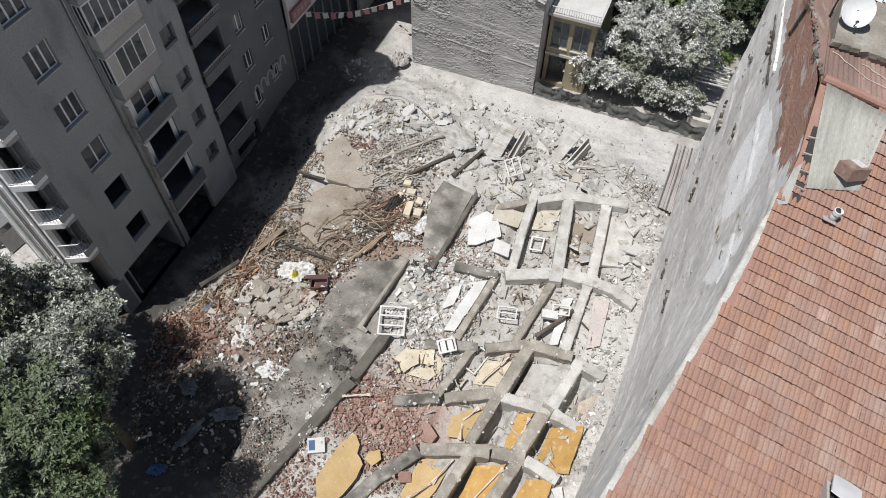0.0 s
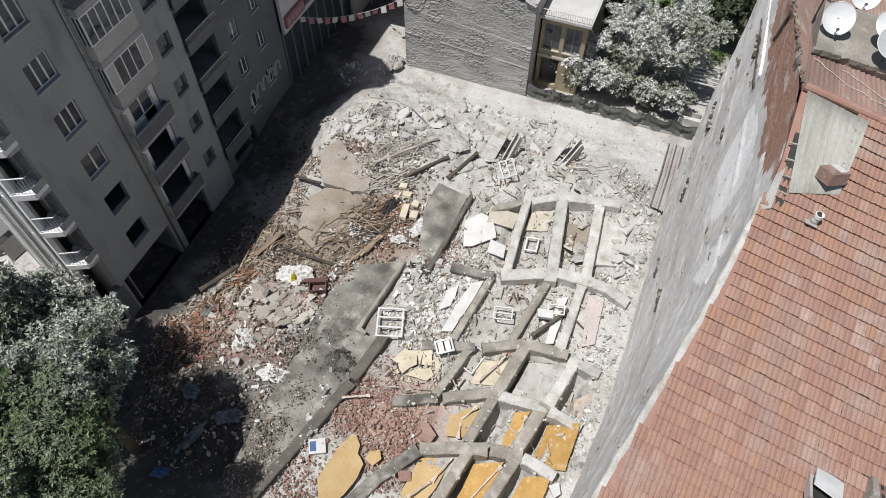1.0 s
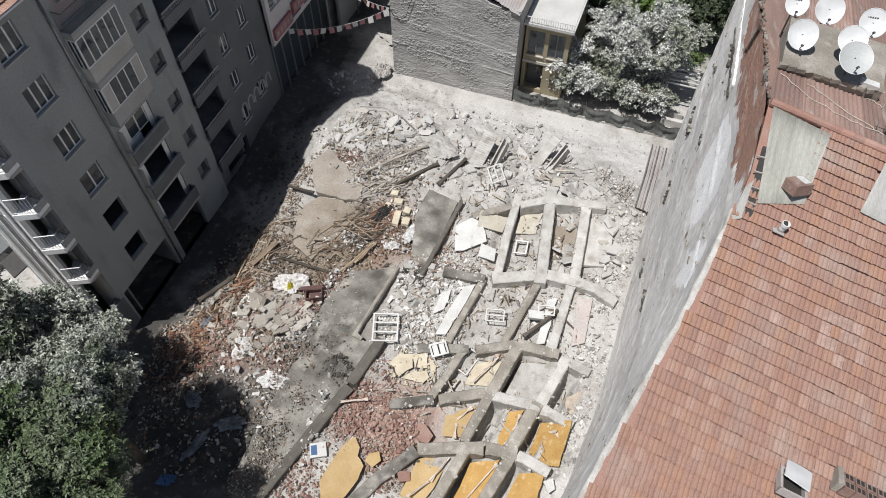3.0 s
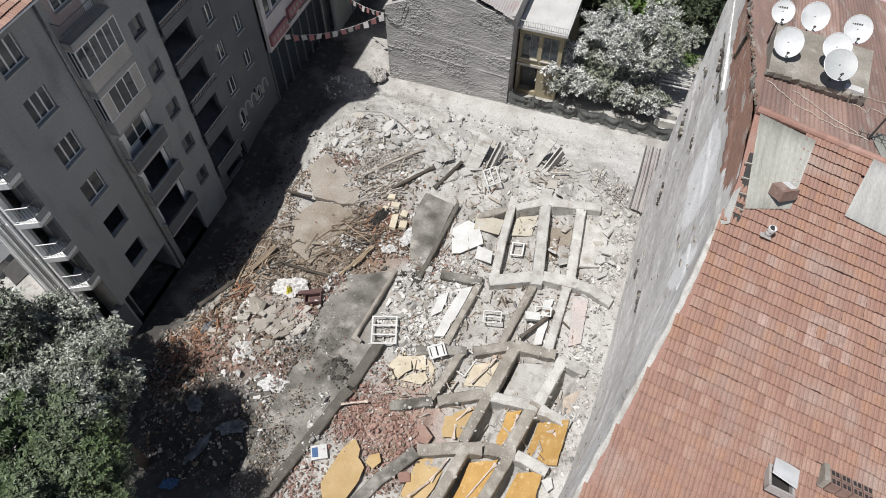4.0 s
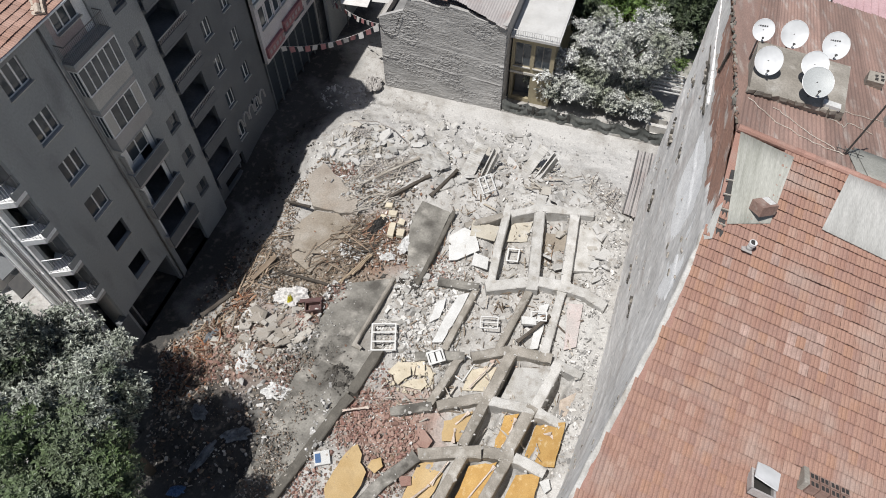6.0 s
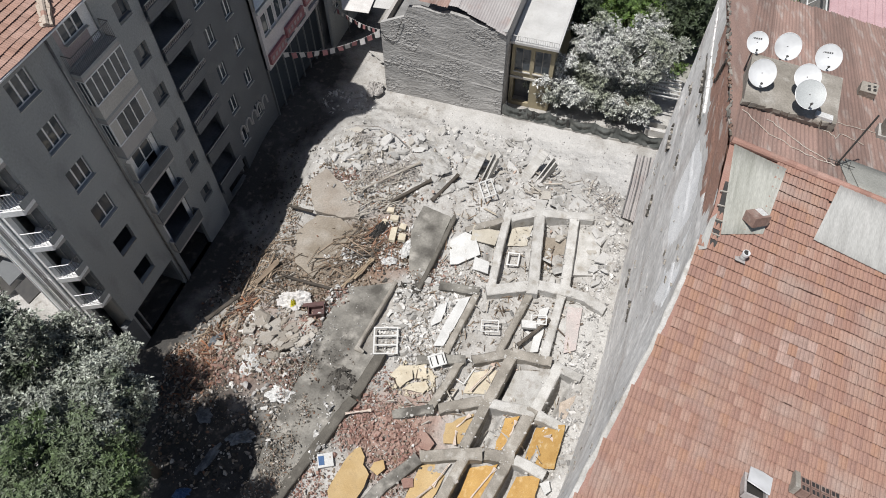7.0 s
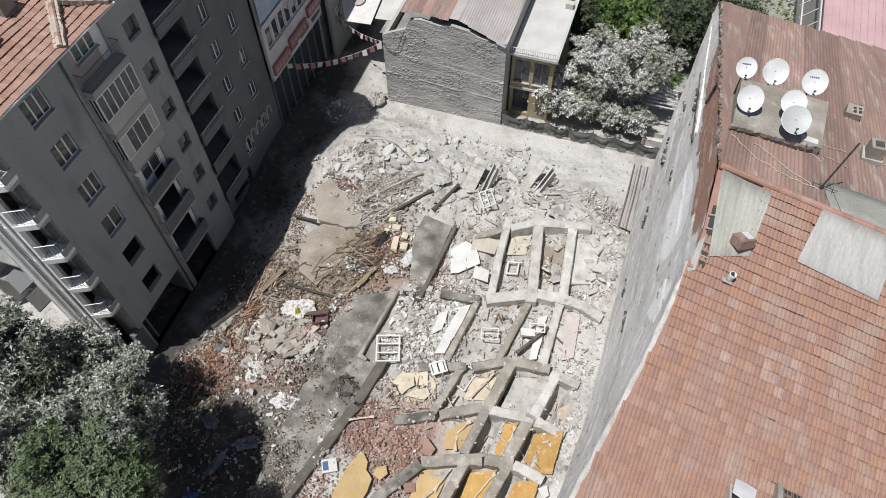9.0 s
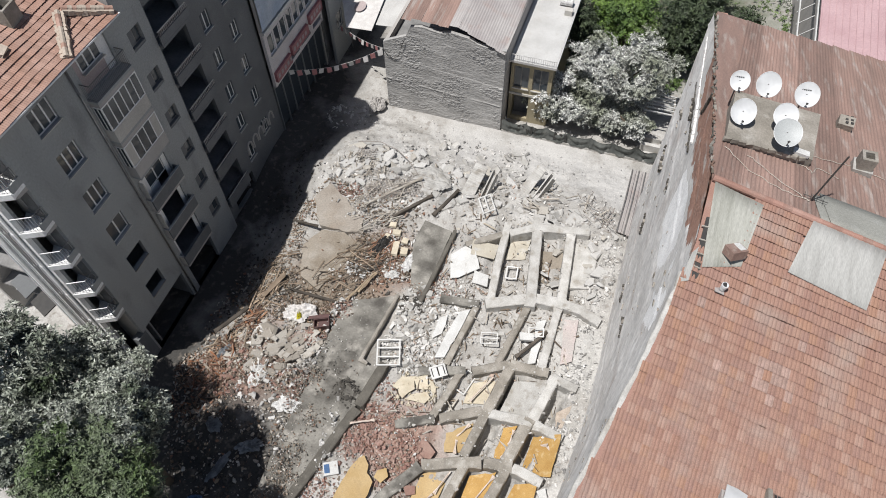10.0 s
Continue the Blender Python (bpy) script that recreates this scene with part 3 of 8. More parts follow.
def one_tile(s, a, u, v, n, du, dv, lift):
    """One interlocking tile: two shallow rolls across, its lower edge proud of the next row."""
    prof = ((0, 0.016), (0.12, 0.036), (0.28, 0.036), (0.42, 0.017), (0.55, 0.036), (0.72, 0.035), (0.88, 0.014), (0.995, 0.016))
    k = len(prof)
    top = [a + u * (p * du) + n * h for p, h in prof]
    bot = [a + u * (p * du) + v * (dv * 1.04) + n * (h + lift) for p, h in prof]
    und = [a + u * (p * du) + v * (dv * 1.04) + n * (h + lift - 0.016) for p, h in prof]
    back = [a + u * (p * du) + v * (dv * 0.75) + n * (h * 0.5 - 0.004) for p, h in prof]
    fs = []
    for r in range(3):
        fs += [(r * k + i, r * k + i + 1, (r + 1) * k + i + 1, (r + 1) * k + i) for i in range(k - 1)]
    s.add(top + bot + und + back, fs)


def west_block():
    b = thing("apartment_building", (FX, 18.3, -1.2), "grey rendered six-storey apartment block with glazed balconies in shade", "building")
    y0, y1, zt, base = 12.98, 24.2, 19.0, -1.6
    holes = []
    for i, f in enumerate(FLOORS):
        holes.append((15.02 - y0, f + 0.9 - base, 16.46 - y0, f + 2.32 - base))
        holes.append((22.42 - y0, f + 0.14 - base, 23.5 - y0, f + 1.36 - base))
        g = f + (0.4 if i > 2 else 0.2)
        holes.append((18.5 - y0, g + 0.10 - base, 21.1 - y0, min(g + 2.3, zt - 0.1) - base))
    holes.append((13.35 - y0, -0.01, 17.75 - y0, 1.35 - base))
    holes.append((18.5 - y0, -0.01, 21.4 - y0, 1.0 - base))
    front = pierced(Shape(), (FX, y0, base), (0, 1, 0), (0, 0, 1), (1, 0, 0), y1 - y0, zt - base, 0.28, holes)
    part("wall", front, M["facade"], b)
    part("loggia_wall", Shape().span((-26.6, y0, base), (-25.2, y0 + 0.25, zt)), M["facade_pale"], b, "pale back wall of the corner loggias")
    s = Shape().span((-36.0, y1 - 0.25, base), (-25.2, y1, zt))
    s.span((-36.25, y0, base), (-36.0, y1, zt))
    part("side_wall", s, M["facade_pale"], b)
    # floors and cross walls inside, so that the openings look into rooms
    for f in FLOORS + [zt - 0.2]:
        part("floor_plate", Shape().span((-35.9, y0 + 0.3, f - 0.18), (FX - 0.29, y1 - 0.3, f)), M["interior"], b)
    part("inner_wall", Shape().span((-28.6, y0 + 0.3, base), (-28.5, y1 - 0.3, zt - 0.2)), M["interior"], b)
    for yy in (13.9, 17.9, 22.0):
        part("partition", Shape().span((-28.5, yy - 0.06, base), (FX - 0.29, yy + 0.06, zt - 0.2)), M["interior"], b)
    for i, f in enumerate(FLOORS):
        if i >= 2:
            window_unit(b, FX, 15.02, 16.46, f + 0.9, f + 2.32, 3 if i in (4, 3, 5) else 2)
        else:
            part("opening_lining", Shape().span((FX - 0.20, 15.02, f + 0.86), (FX + 0.05, 16.46, f + 0.898)), M["concrete_grey"], b)
        window_unit(b, FX, 22.42, 23.5, f + 0.3, f + 1.36, 2, white=False, depth=0.2, sill=False)
        # darker render on panel and sill puts the recess's shade into colour
        part("shutter", Shape().span((FX - 0.19, 22.5, f + 0.36), (FX - 0.16, 22.92, f + 1.3)), M["facade_c"], b)
        part("window_sill", Shape().span((FX - 0.27, 22.425, f + 0.142), (FX - 0.02, 23.495, f + 0.3)), M["facade_c"], b)
    # pipe and joint between the two halves of the front
    part("drainpipe", Shape().tube([(FX + 0.07, 17.98, base), (FX + 0.07, 17.98, zt - 0.1)], 0.06, 8), M["metal"], b, "dark vertical drainpipe", True)
    part("pilaster", Shape().span((FX + 0.001, 18.06, base), (FX + 0.05, 18.22, zt - 0.3)), M["facade"], b)
    # balconies
    for i, f in enumerate(FLOORS):
        bx = FX + (0.62 if i > 2 else 0.48)
        ya, yb = 18.25, 21.3
        f += 0.4 if i > 2 else 0.2
        slab = part("balcony", Shape().span((FX + 0.002, ya, f - 0.16), (bx, yb, f)), M["facade_pale"] if i < 3 else M["facade"], b, "projecting concrete balcony")
        if i == 5:
            railing(slab, [(FX + 0.02, ya + 0.05), (bx - 0.05, ya + 0.05), (bx - 0.05, yb - 0.05), (FX + 0.02, yb - 0.05)], f, f + 1.0, M["metal"])
            window_unit(slab, FX, 18.9, 20.5, f + 1.15, f + 2.29, 3, depth=0.1)
            part("back_panel", Shape().span((FX - 0.2, 20.52, f + 0.1), (FX - 0.12, 21.09, f + 2.29)), M["upvc"], slab)
            part("back_panel", Shape().span((FX - 0.2, 18.51, f + 0.1), (FX - 0.12, 20.51, f + 1.14)).span((FX - 0.2, 18.51, f + 1.142), (FX - 0.12, 18.89, f + 2.29)), M["facade_pink"], slab)
        elif i in (3, 4):
            part("parapet", Shape().span((bx - 0.08, ya, f + 0.002), (bx, yb, f + 0.85)).span((FX + 0.003, ya, f + 0.002), (bx - 0.082, ya + 0.08, f + 0.85))
                 .span((FX + 0.003, yb - 0.08, f + 0.002), (bx - 0.082, yb, f + 0.85)), M["beige"] if i == 4 else M["facade_pale"], slab, "panelled balcony parapet")
            fr = Shape()
            n = 6 if i == 4 else 5
            z0, z1 = f + 0.85, f + 2.45
            for k in range(n + 1):
                yy = ya + 0.03 + (yb - ya - 0.06) * k / n
                fr.span((bx - 0.08, yy - 0.035, z0), (bx - 0.01, yy + 0.035, z1))
            fr.span((bx - 0.082, ya, z0 + 0.002), (bx - 0.006, yb, z0 + 0.07)).span((bx - 0.082, ya, z1 - 0.07), (bx - 0.006, yb, z1))
            for xx in (FX + 0.05, FX + 0.3):
                fr.span((xx, ya, z0), (xx + 0.06, ya + 0.05, z1))
            fr.span((FX + 0.01, ya, z1 - 0.07), (bx - 0.084, ya + 0.05, z1))
            g = part("glazing", fr, M["upvc"], slab, "white balcony glazing bars")
            part("header", Shape().span((FX + 0.003, ya + 0.01, z1 + 0.003), (bx - 0.02, yb - 0.01, z1 + 0.24)), M["facade_pale"], slab)
            for k in range(n):
                ya2, yb2 = ya + 0.03 + (yb - ya - 0.06) * k / n, ya + 0.03 + (yb - ya - 0.06) * (k + 1) / n
                blind = (i == 3 and k in (0, 4))
                part("pane" if not blind else "panel", Shape().span((bx - 0.05, ya2 + 0.036, z0 + 0.072), (bx - 0.035, yb2 - 0.036, z1 - 0.072)), M["beige"] if blind else M["glass"], slab)
            part("pane", Shape().span((FX + 0.12, ya + 0.015, z0 + 0.01), (bx - 0.1, ya + 0.03, z1 - 0.08)), M["glass"], slab)
        else:
            h = 0.9
            part("parapet", Shape().span((bx - 0.09, ya, f + 0.002), (bx, yb, f + h)).span((FX + 0.003, yb - 0.09, f + 0.002), (bx - 0.092, yb, f + h)), M["facade_c"], slab, "dark stained balcony parapet")
            if i > 0:
                part("side_screen", Shape().span((FX + 0.003, ya + 0.1, f + h + 0.002), (bx - 0.1, ya + 0.16, f + 2.35)), M["beige"], slab, "pale balcony side screen")
                part("coping", Shape().span((bx - 0.12, ya - 0.02, f + h + 0.002), (bx + 0.03, yb + 0.02, f + h + 0.05)), M["facade"], slab)
            part("side_panel", Shape().span((FX + 0.003, ya, f + 0.002), (bx - 0.092, ya + 0.09, f + h)), M["beige"], slab)
            if i < 2:
                part("back_panel", Shape().span((FX - 0.16, 18.51, f + 0.1), (FX - 0.10, 19.0 if i else 18.7, f + 2.29)), M["upvc"], slab, "white balcony door leaf")
                part("back_panel", Shape().span((FX - 0.16, 20.8, f + 0.1), (FX - 0.10, 21.09, f + 2.29)), M["upvc"], slab, "white boarded jamb")
                part("bracket", Shape().span((bx - 0.3, ya + 0.1, f - 0.3), (bx - 0.1, yb - 0.1, f - 0.161)), M["facade"], slab)
                continue
            bk = Shape()
            bk.span((FX - 0.16, 18.51, f + 0.1), (FX - 0.10, 19.05, f + 2.29)).span((FX - 0.16, 20.75, f + 0.1), (FX - 0.10, 21.09, f + 2.29))
            bk.span((FX - 0.16, 19.06, f + 0.1), (FX - 0.10, 19.85, f + 0.95))
            part("back_panel", bk, M["upvc"], slab, "pale boarded balcony back")
            window_unit(slab, FX, 19.06, 20.74, f + 0.97, f + 2.29, 2, depth=0.16, sill=False)
            part("bracket", Shape().span((bx - 0.3, ya + 0.1, f - 0.3), (bx - 0.1, yb - 0.1, f - 0.161)), M["facade"], slab)
    # corner loggia: white slabs with rails, open to the south-east
    def bar_rail(parent, pts, z0, mat):
        railing(parent, pts, z0, z0 + 1.05, mat, step=0.16, bars=0.016)
    crng = random.Random(91)
    for i, f in enumerate(FLOORS):
        if i == 0:
            continue
        sl = part("corner_balcony", Shape().slab([(FX, y0 - 0.002), (FX + 0.05, 12.2), (-25.84, 11.70), (-26.5, y0 - 0.002)], f - 0.24, f), M["white_front"], b, "white angled corner balcony")
        part("fascia", Shape().slab([(FX + 0.07, 12.19), (FX + 0.05, 12.13), (-25.84, 11.64), (-25.84, 11.69)], f - 0.27, f + 0.10), M["white_front"], sl)
        part("downstand", Shape().slab([(FX - 0.02, y0 - 0.004), (FX - 0.06, 12.36), (-25.78, 11.88), (-26.4, y0 - 0.004)], f - 0.52, f - 0.242), M["facade_pale"], sl)
        part("side_parapet", Shape().slab([(FX + 0.05, 12.26), (FX + 0.01, y0 - 0.004), (FX - 0.07, y0 - 0.004), (FX - 0.03, 12.24)], f + 0.002, f + 0.45), M["facade"], sl)
        bar_rail(sl, [(FX - 0.01, y0 - 0.08), (FX + 0.0, 12.24)], f + 0.1, M["metal"])
        bar_rail(sl, [(FX + 0.0, 12.22), (-25.80, 11.74)], f + 0.1, M["white_front"])
        # dark panel on the loggia wall stands in for shade under the slab
        part("door_recess", Shape().span((-25.95, y0 - 0.03, f + 0.002), (-25.22, y0 - 0.003, f + 2.2)), M["interior"], sl)
        part("shutter", Shape().span((-26.3, y0 - 0.05, f + 0.5), (-26.0, y0 - 0.004, f + 2.1)), M["beige"], sl)
    # white piers and pipes of the narrow street front, then the long front that turns away
    for k, (xa, xb, yf) in enumerate(((-26.16, -25.86, 11.74), (-26.84, -26.22, 11.62), (-27.46, -26.92, 11.68), (-28.10, -27.52, 11.56))):
        part("street_pier", Shape().span((xa, yf, base), (xb, 12.0, zt - 0.3)), M["white_front"], b, "white rendered pier of the street front")
    part("pier_recess", Shape().span((-28.08, 12.002, base), (-25.9, 12.2, zt - 0.3)), M["facade"], b)
    for x, y, r in ((-26.19, 11.66, 0.045), (-26.52, 11.55, 0.05), (-26.85, 11.60, 0.04), (-27.2, 11.60, 0.05), (-27.49, 11.55, 0.045), (-27.8, 11.48, 0.04)):
        part("rain_pipe", Shape().tube([(x, y, base + crng.uniform(1, 3)), (x, y, zt - crng.uniform(0.3, 3.0))], r, 6), M["white_front"] if crng.random() < 0.7 else M["facade_pale"], b)
    for f in FLOORS[1:]:
        part("street_ledge", Shape().span((-26.9, 11.60, f - 0.2), (-26.2, 11.66, f - 0.02)), M["white_front"], b)
    part("street_wall", Shape().slab([(-28.1, 12.2), (-28.1, 11.75), (-36.0, 15.0), (-35.9, 15.3)], base, zt - 0.3), M["white_front"], b, "white street front turning away")
    for x, y, w_, d_, mat in ((-33.3, 13.3, 1.9, 1.3, M["facade_c"]), (-31.2, 12.4, 1.6, 1.1, M["black"])):
        aw = part("shop_awning", Shape().box((x, y, 2.7), (w_, d_, 0.1), turn3(14, 0, -22)), mat, b, "dark shop awning over the pavement")
        part("awning_arm", Shape().tube([(x - 0.4, y - 0.55, 2.6), (x - 0.2, y + 0.3, 2.0)], 0.03, 5), M["white_front"], aw)
    # ground floor corner column
    part("corner_column", Shape().span((FX - 0.45, 12.4, base), (FX + 0.02, 13.2, 1.2)), M["facade_c"], b)
    # roof
    rf = Shape()
    ov, slope = 0.5, 0.42
    part("attic_wall", Shape().span((-36, 22.15, zt + 0.002), (FX, y1, 19.8)), M["facade"], b)
    y0, y1 = 12.4, 22.12
    ex, ez = FX + ov, zt + 0.12
    rx = -30.6
    rf.add([(ex, y0 - ov, ez), (ex, y1, ez), (rx, y1, ez + slope * (ex - rx)), (rx, y0 - ov, ez + slope * (ex - rx)),
            (ex, y0 - ov, ez - 0.1), (ex, y1, ez - 0.1), (rx, y1, ez + slope * (ex - rx) - 0.1), (rx, y0 - ov, ez + slope * (ex - rx) - 0.1)],
           [(0, 1, 2, 3), (7, 6, 5, 4), (0, 4, 5, 1), (3, 2, 6, 7), (0, 3, 7, 4), (1, 5, 6, 2)])
    rf.add([(rx - 0.002, y0 - ov, ez + slope * (ex - rx)), (rx - 0.002, y1, ez + slope * (ex - rx)), (-36.7, y1, ez), (-36.7, y0 - ov, ez)], [(0, 1, 2, 3)])
    roof = part("roof", rf, M["tile_left"], b, "orange clay tile roof")
    rng = random.Random(5)
    s = Shape()
    ln = math.hypot(1, slope)
    v = Vector((1 / ln, 0, -slope / ln))
    u = Vector((0, 1, 0))
    rows = 18
    o = Vector((ex, y0 - ov, ez + 0.01)) - v * (rows * 0.35 - 0.04)
    tile_patch(s, o, u, v, int((y1 - y0 + ov) / 0.24), rows, 0.24, 0.35, rng, 0.055)
    tagged(part("roof_tiles", s, M["tile_left"], roof), kind="stuff")
    part("gutter", Shape().tube([(ex + 0.05, y0 - ov, ez - 0.03), (ex + 0.05, y1, ez - 0.03)], 0.06, 6), M["upvc"], roof)
    # mortar-bedded hips over the balcony bay
    def on_roof(x, y, up=0.0):
        return Vector((x, y, ez + slope * (ex - x) + up))
    rngc = random.Random(8)
    for nm, a, c in (("hip", (-24.55, 18.25), (-26.05, 20.2)), ("hip", (-24.6, 22.0), (-26.0, 20.45))):
        h = thing("roof_hip", on_roof(*a), "crumbling mortar hip with ridge tiles on the tiled roof", "roof hip", "roof hips")
        a, c = on_roof(*a, 0.05), on_roof(*c, 0.22)
        d = (c - a).normalized()
        q = d.to_track_quat("X", "Z").to_matrix()
        n = 11
        for k in range(n):
            p = a.lerp(c, (k + 0.5) / n)
            part("mortar", Shape().chunk(p, (0.28, 0.62 + rngc.uniform(-.08, .08), 0.26), q @ turn3(0, 0, rngc.uniform(-8, 8)), rngc, 0.14), M["mortar"], h)
            part("ridge_tile", Shape().tube([p - d * 0.13 + Vector((0, 0, 0.12)), p + d * 0.1 + Vector((0, 0, 0.15))], [0.15, 0.12], 8), M["mortar"] if rngc.random() < 0.55 else M["tile_left"], h)
    lump = thing("mortar_lump", on_roof(-26.6, 16.9), "weathered mortar lump on the tiled roof", "mortar")
    part("mortar", Shape().chunk(on_roof(-26.6, 16.9, 0.12), (0.5, 0.9, 0.4), turn3(0, 20, 10), rngc), M["mortar"], lump)
    # open concrete flue duct
    d = thing("chimney", on_roof(-27.3, 18.6), "open square concrete flue duct on the tiled roof", "chimney")
    o = on_roof(-27.5, 18.7, 0.3)
    R = turn3(0, 0, 8)
    for cx, cy, sx, sy in ((-0.425, 0, 0.14, 1.1), (0.425, 0, 0.14, 1.1), (0, -0.41, 0.86, 0.14), (0, 0.41, 0.86, 0.14)):
        part("duct_side", Shape().box(o + R @ Vector((cx, cy, 0)), (sx * 0.85, sy * 0.85, 1.0), R), M["concrete_grey"], d)
    part("flue_floor", Shape().box(o + Vector((0, 0, -0.1)), (0.72, 0.7, 0.1), R), M["black"], d)


west_block()


def second_block():
    b = thing("apartment_building", (FX, 28.7, -0.3), "dark grey apartment block with recessed balconies in deep shade", "building")
    y0, y1, zt, base = 24.21, 33.3, 19.2, -1.0
    X = FX - 0.12
    holes, lv = [], [1.2, 4.3, 7.15, 10.0, 12.85, 15.7]
    for i, f in enumerate(lv):
        holes += [(24.36 - y0, f - 0.25 - base, 26.95 - y0, f + 2.05 - base), (28.25 - y0, f + 0.3 - base, 29.15 - y0, f + 1.6 - base),
                  (30.68 - y0, f + 0.75 - base, 31.53 - y0, f + 2.05 - base)]
    holes += [(25.2 - y0, 0.2, 28.0 - y0, 1.75)]
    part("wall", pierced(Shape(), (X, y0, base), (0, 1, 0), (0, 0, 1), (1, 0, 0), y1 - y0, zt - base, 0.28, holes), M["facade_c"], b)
    for f in lv + [zt - 0.1]:
        part("floor_plate", Shape().span((-34, y0 + 0.1, f - 0.18), (X - 0.29, y1 - 0.1, f)), M["interior"], b)
    part("inner_wall", Shape().span((-27.2, y0 + 0.1, base), (-27.0, y1 - 0.1, zt - 0.2)), M["interior"], b)
    for yy in (24.4, 27.6, 29.8):
        part("partition", Shape().span((-26.99, yy - 0.06, base), (X - 0.29, yy + 0.06, zt - 0.2)), M["interior"], b)
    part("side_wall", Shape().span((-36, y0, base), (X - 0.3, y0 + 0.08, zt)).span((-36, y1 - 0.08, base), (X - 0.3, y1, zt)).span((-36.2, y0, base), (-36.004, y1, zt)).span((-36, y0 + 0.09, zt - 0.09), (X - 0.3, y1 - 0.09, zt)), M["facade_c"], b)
    for f in lv:
        f -= 0.33
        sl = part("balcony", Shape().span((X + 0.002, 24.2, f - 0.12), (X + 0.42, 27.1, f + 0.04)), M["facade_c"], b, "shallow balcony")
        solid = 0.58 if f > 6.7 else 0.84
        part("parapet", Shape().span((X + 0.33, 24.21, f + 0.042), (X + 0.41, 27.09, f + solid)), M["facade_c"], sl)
        part("handrail", Shape().tube([(X + 0.37, 24.21, f + 0.93), (X + 0.37, 27.09, f + 0.93)], 0.032, 5), M["beige"], sl)
        lat = Shape()
        for k in range(18 if f > 6.7 else 9):
            st = 0.163 if f > 6.7 else 0.326
            ya = 24.25 + k * st
            lat.tube([(X + 0.37, ya, f + solid), (X + 0.37, ya, f + 0.93)], 0.012, 4)
            if f > 6.7:
                ring = [(X + 0.37, ya + 0.08 + 0.07 * math.cos(q * 0.785), f + 0.75 + 0.13 * math.sin(q * 0.785)) for q in range(9)]
                lat.tube(ring, 0.012, 4)
        part("lattice", lat, M["zinc"], sl)
        f += 0.33
        window_unit(b, X, 28.25, 29.15, f + 0.3, f + 1.6, 2, depth=0.12)
        window_unit(b, X, 30.68, 31.53, f + 0.75, f + 2.05, 2, depth=0.12)
    # unseen roof mass, its outline added and shaped to cast the lane's shadow
    prof = [(25.4, zt + 0.002), (33.2, zt + 0.002), (29.1, 27.6), (27.5, 27.6), (27.9, 22.5)]
    n = len(prof)
    part("roof_tower", Shape().add([(x, y, z) for x in (-24.5, -29.0) for y, z in prof],
                                   [tuple(range(n)), tuple(reversed(range(n, 2 * n)))] + [(i, n + i, n + (i + 1) % n, (i + 1) % n) for i in range(n)]), M["facade_c"], b)
    # white arched marks along the ground floor
    for k in range(5):
        ya = 28.35 + k * 0.85
        pts = [(X + 0.012, ya, 2.1), (X + 0.012, ya + 0.03, 2.75), (X + 0.012, ya + 0.2, 3.05), (X + 0.012, ya + 0.42, 3.1), (X + 0.012, ya + 0.62, 2.9), (X + 0.012, ya + 0.68, 2.2)]
        part("painted_arch", Shape().tube(pts, 0.085, 5), M["facade_pale"], b, "pale painted arch mark")


second_block()


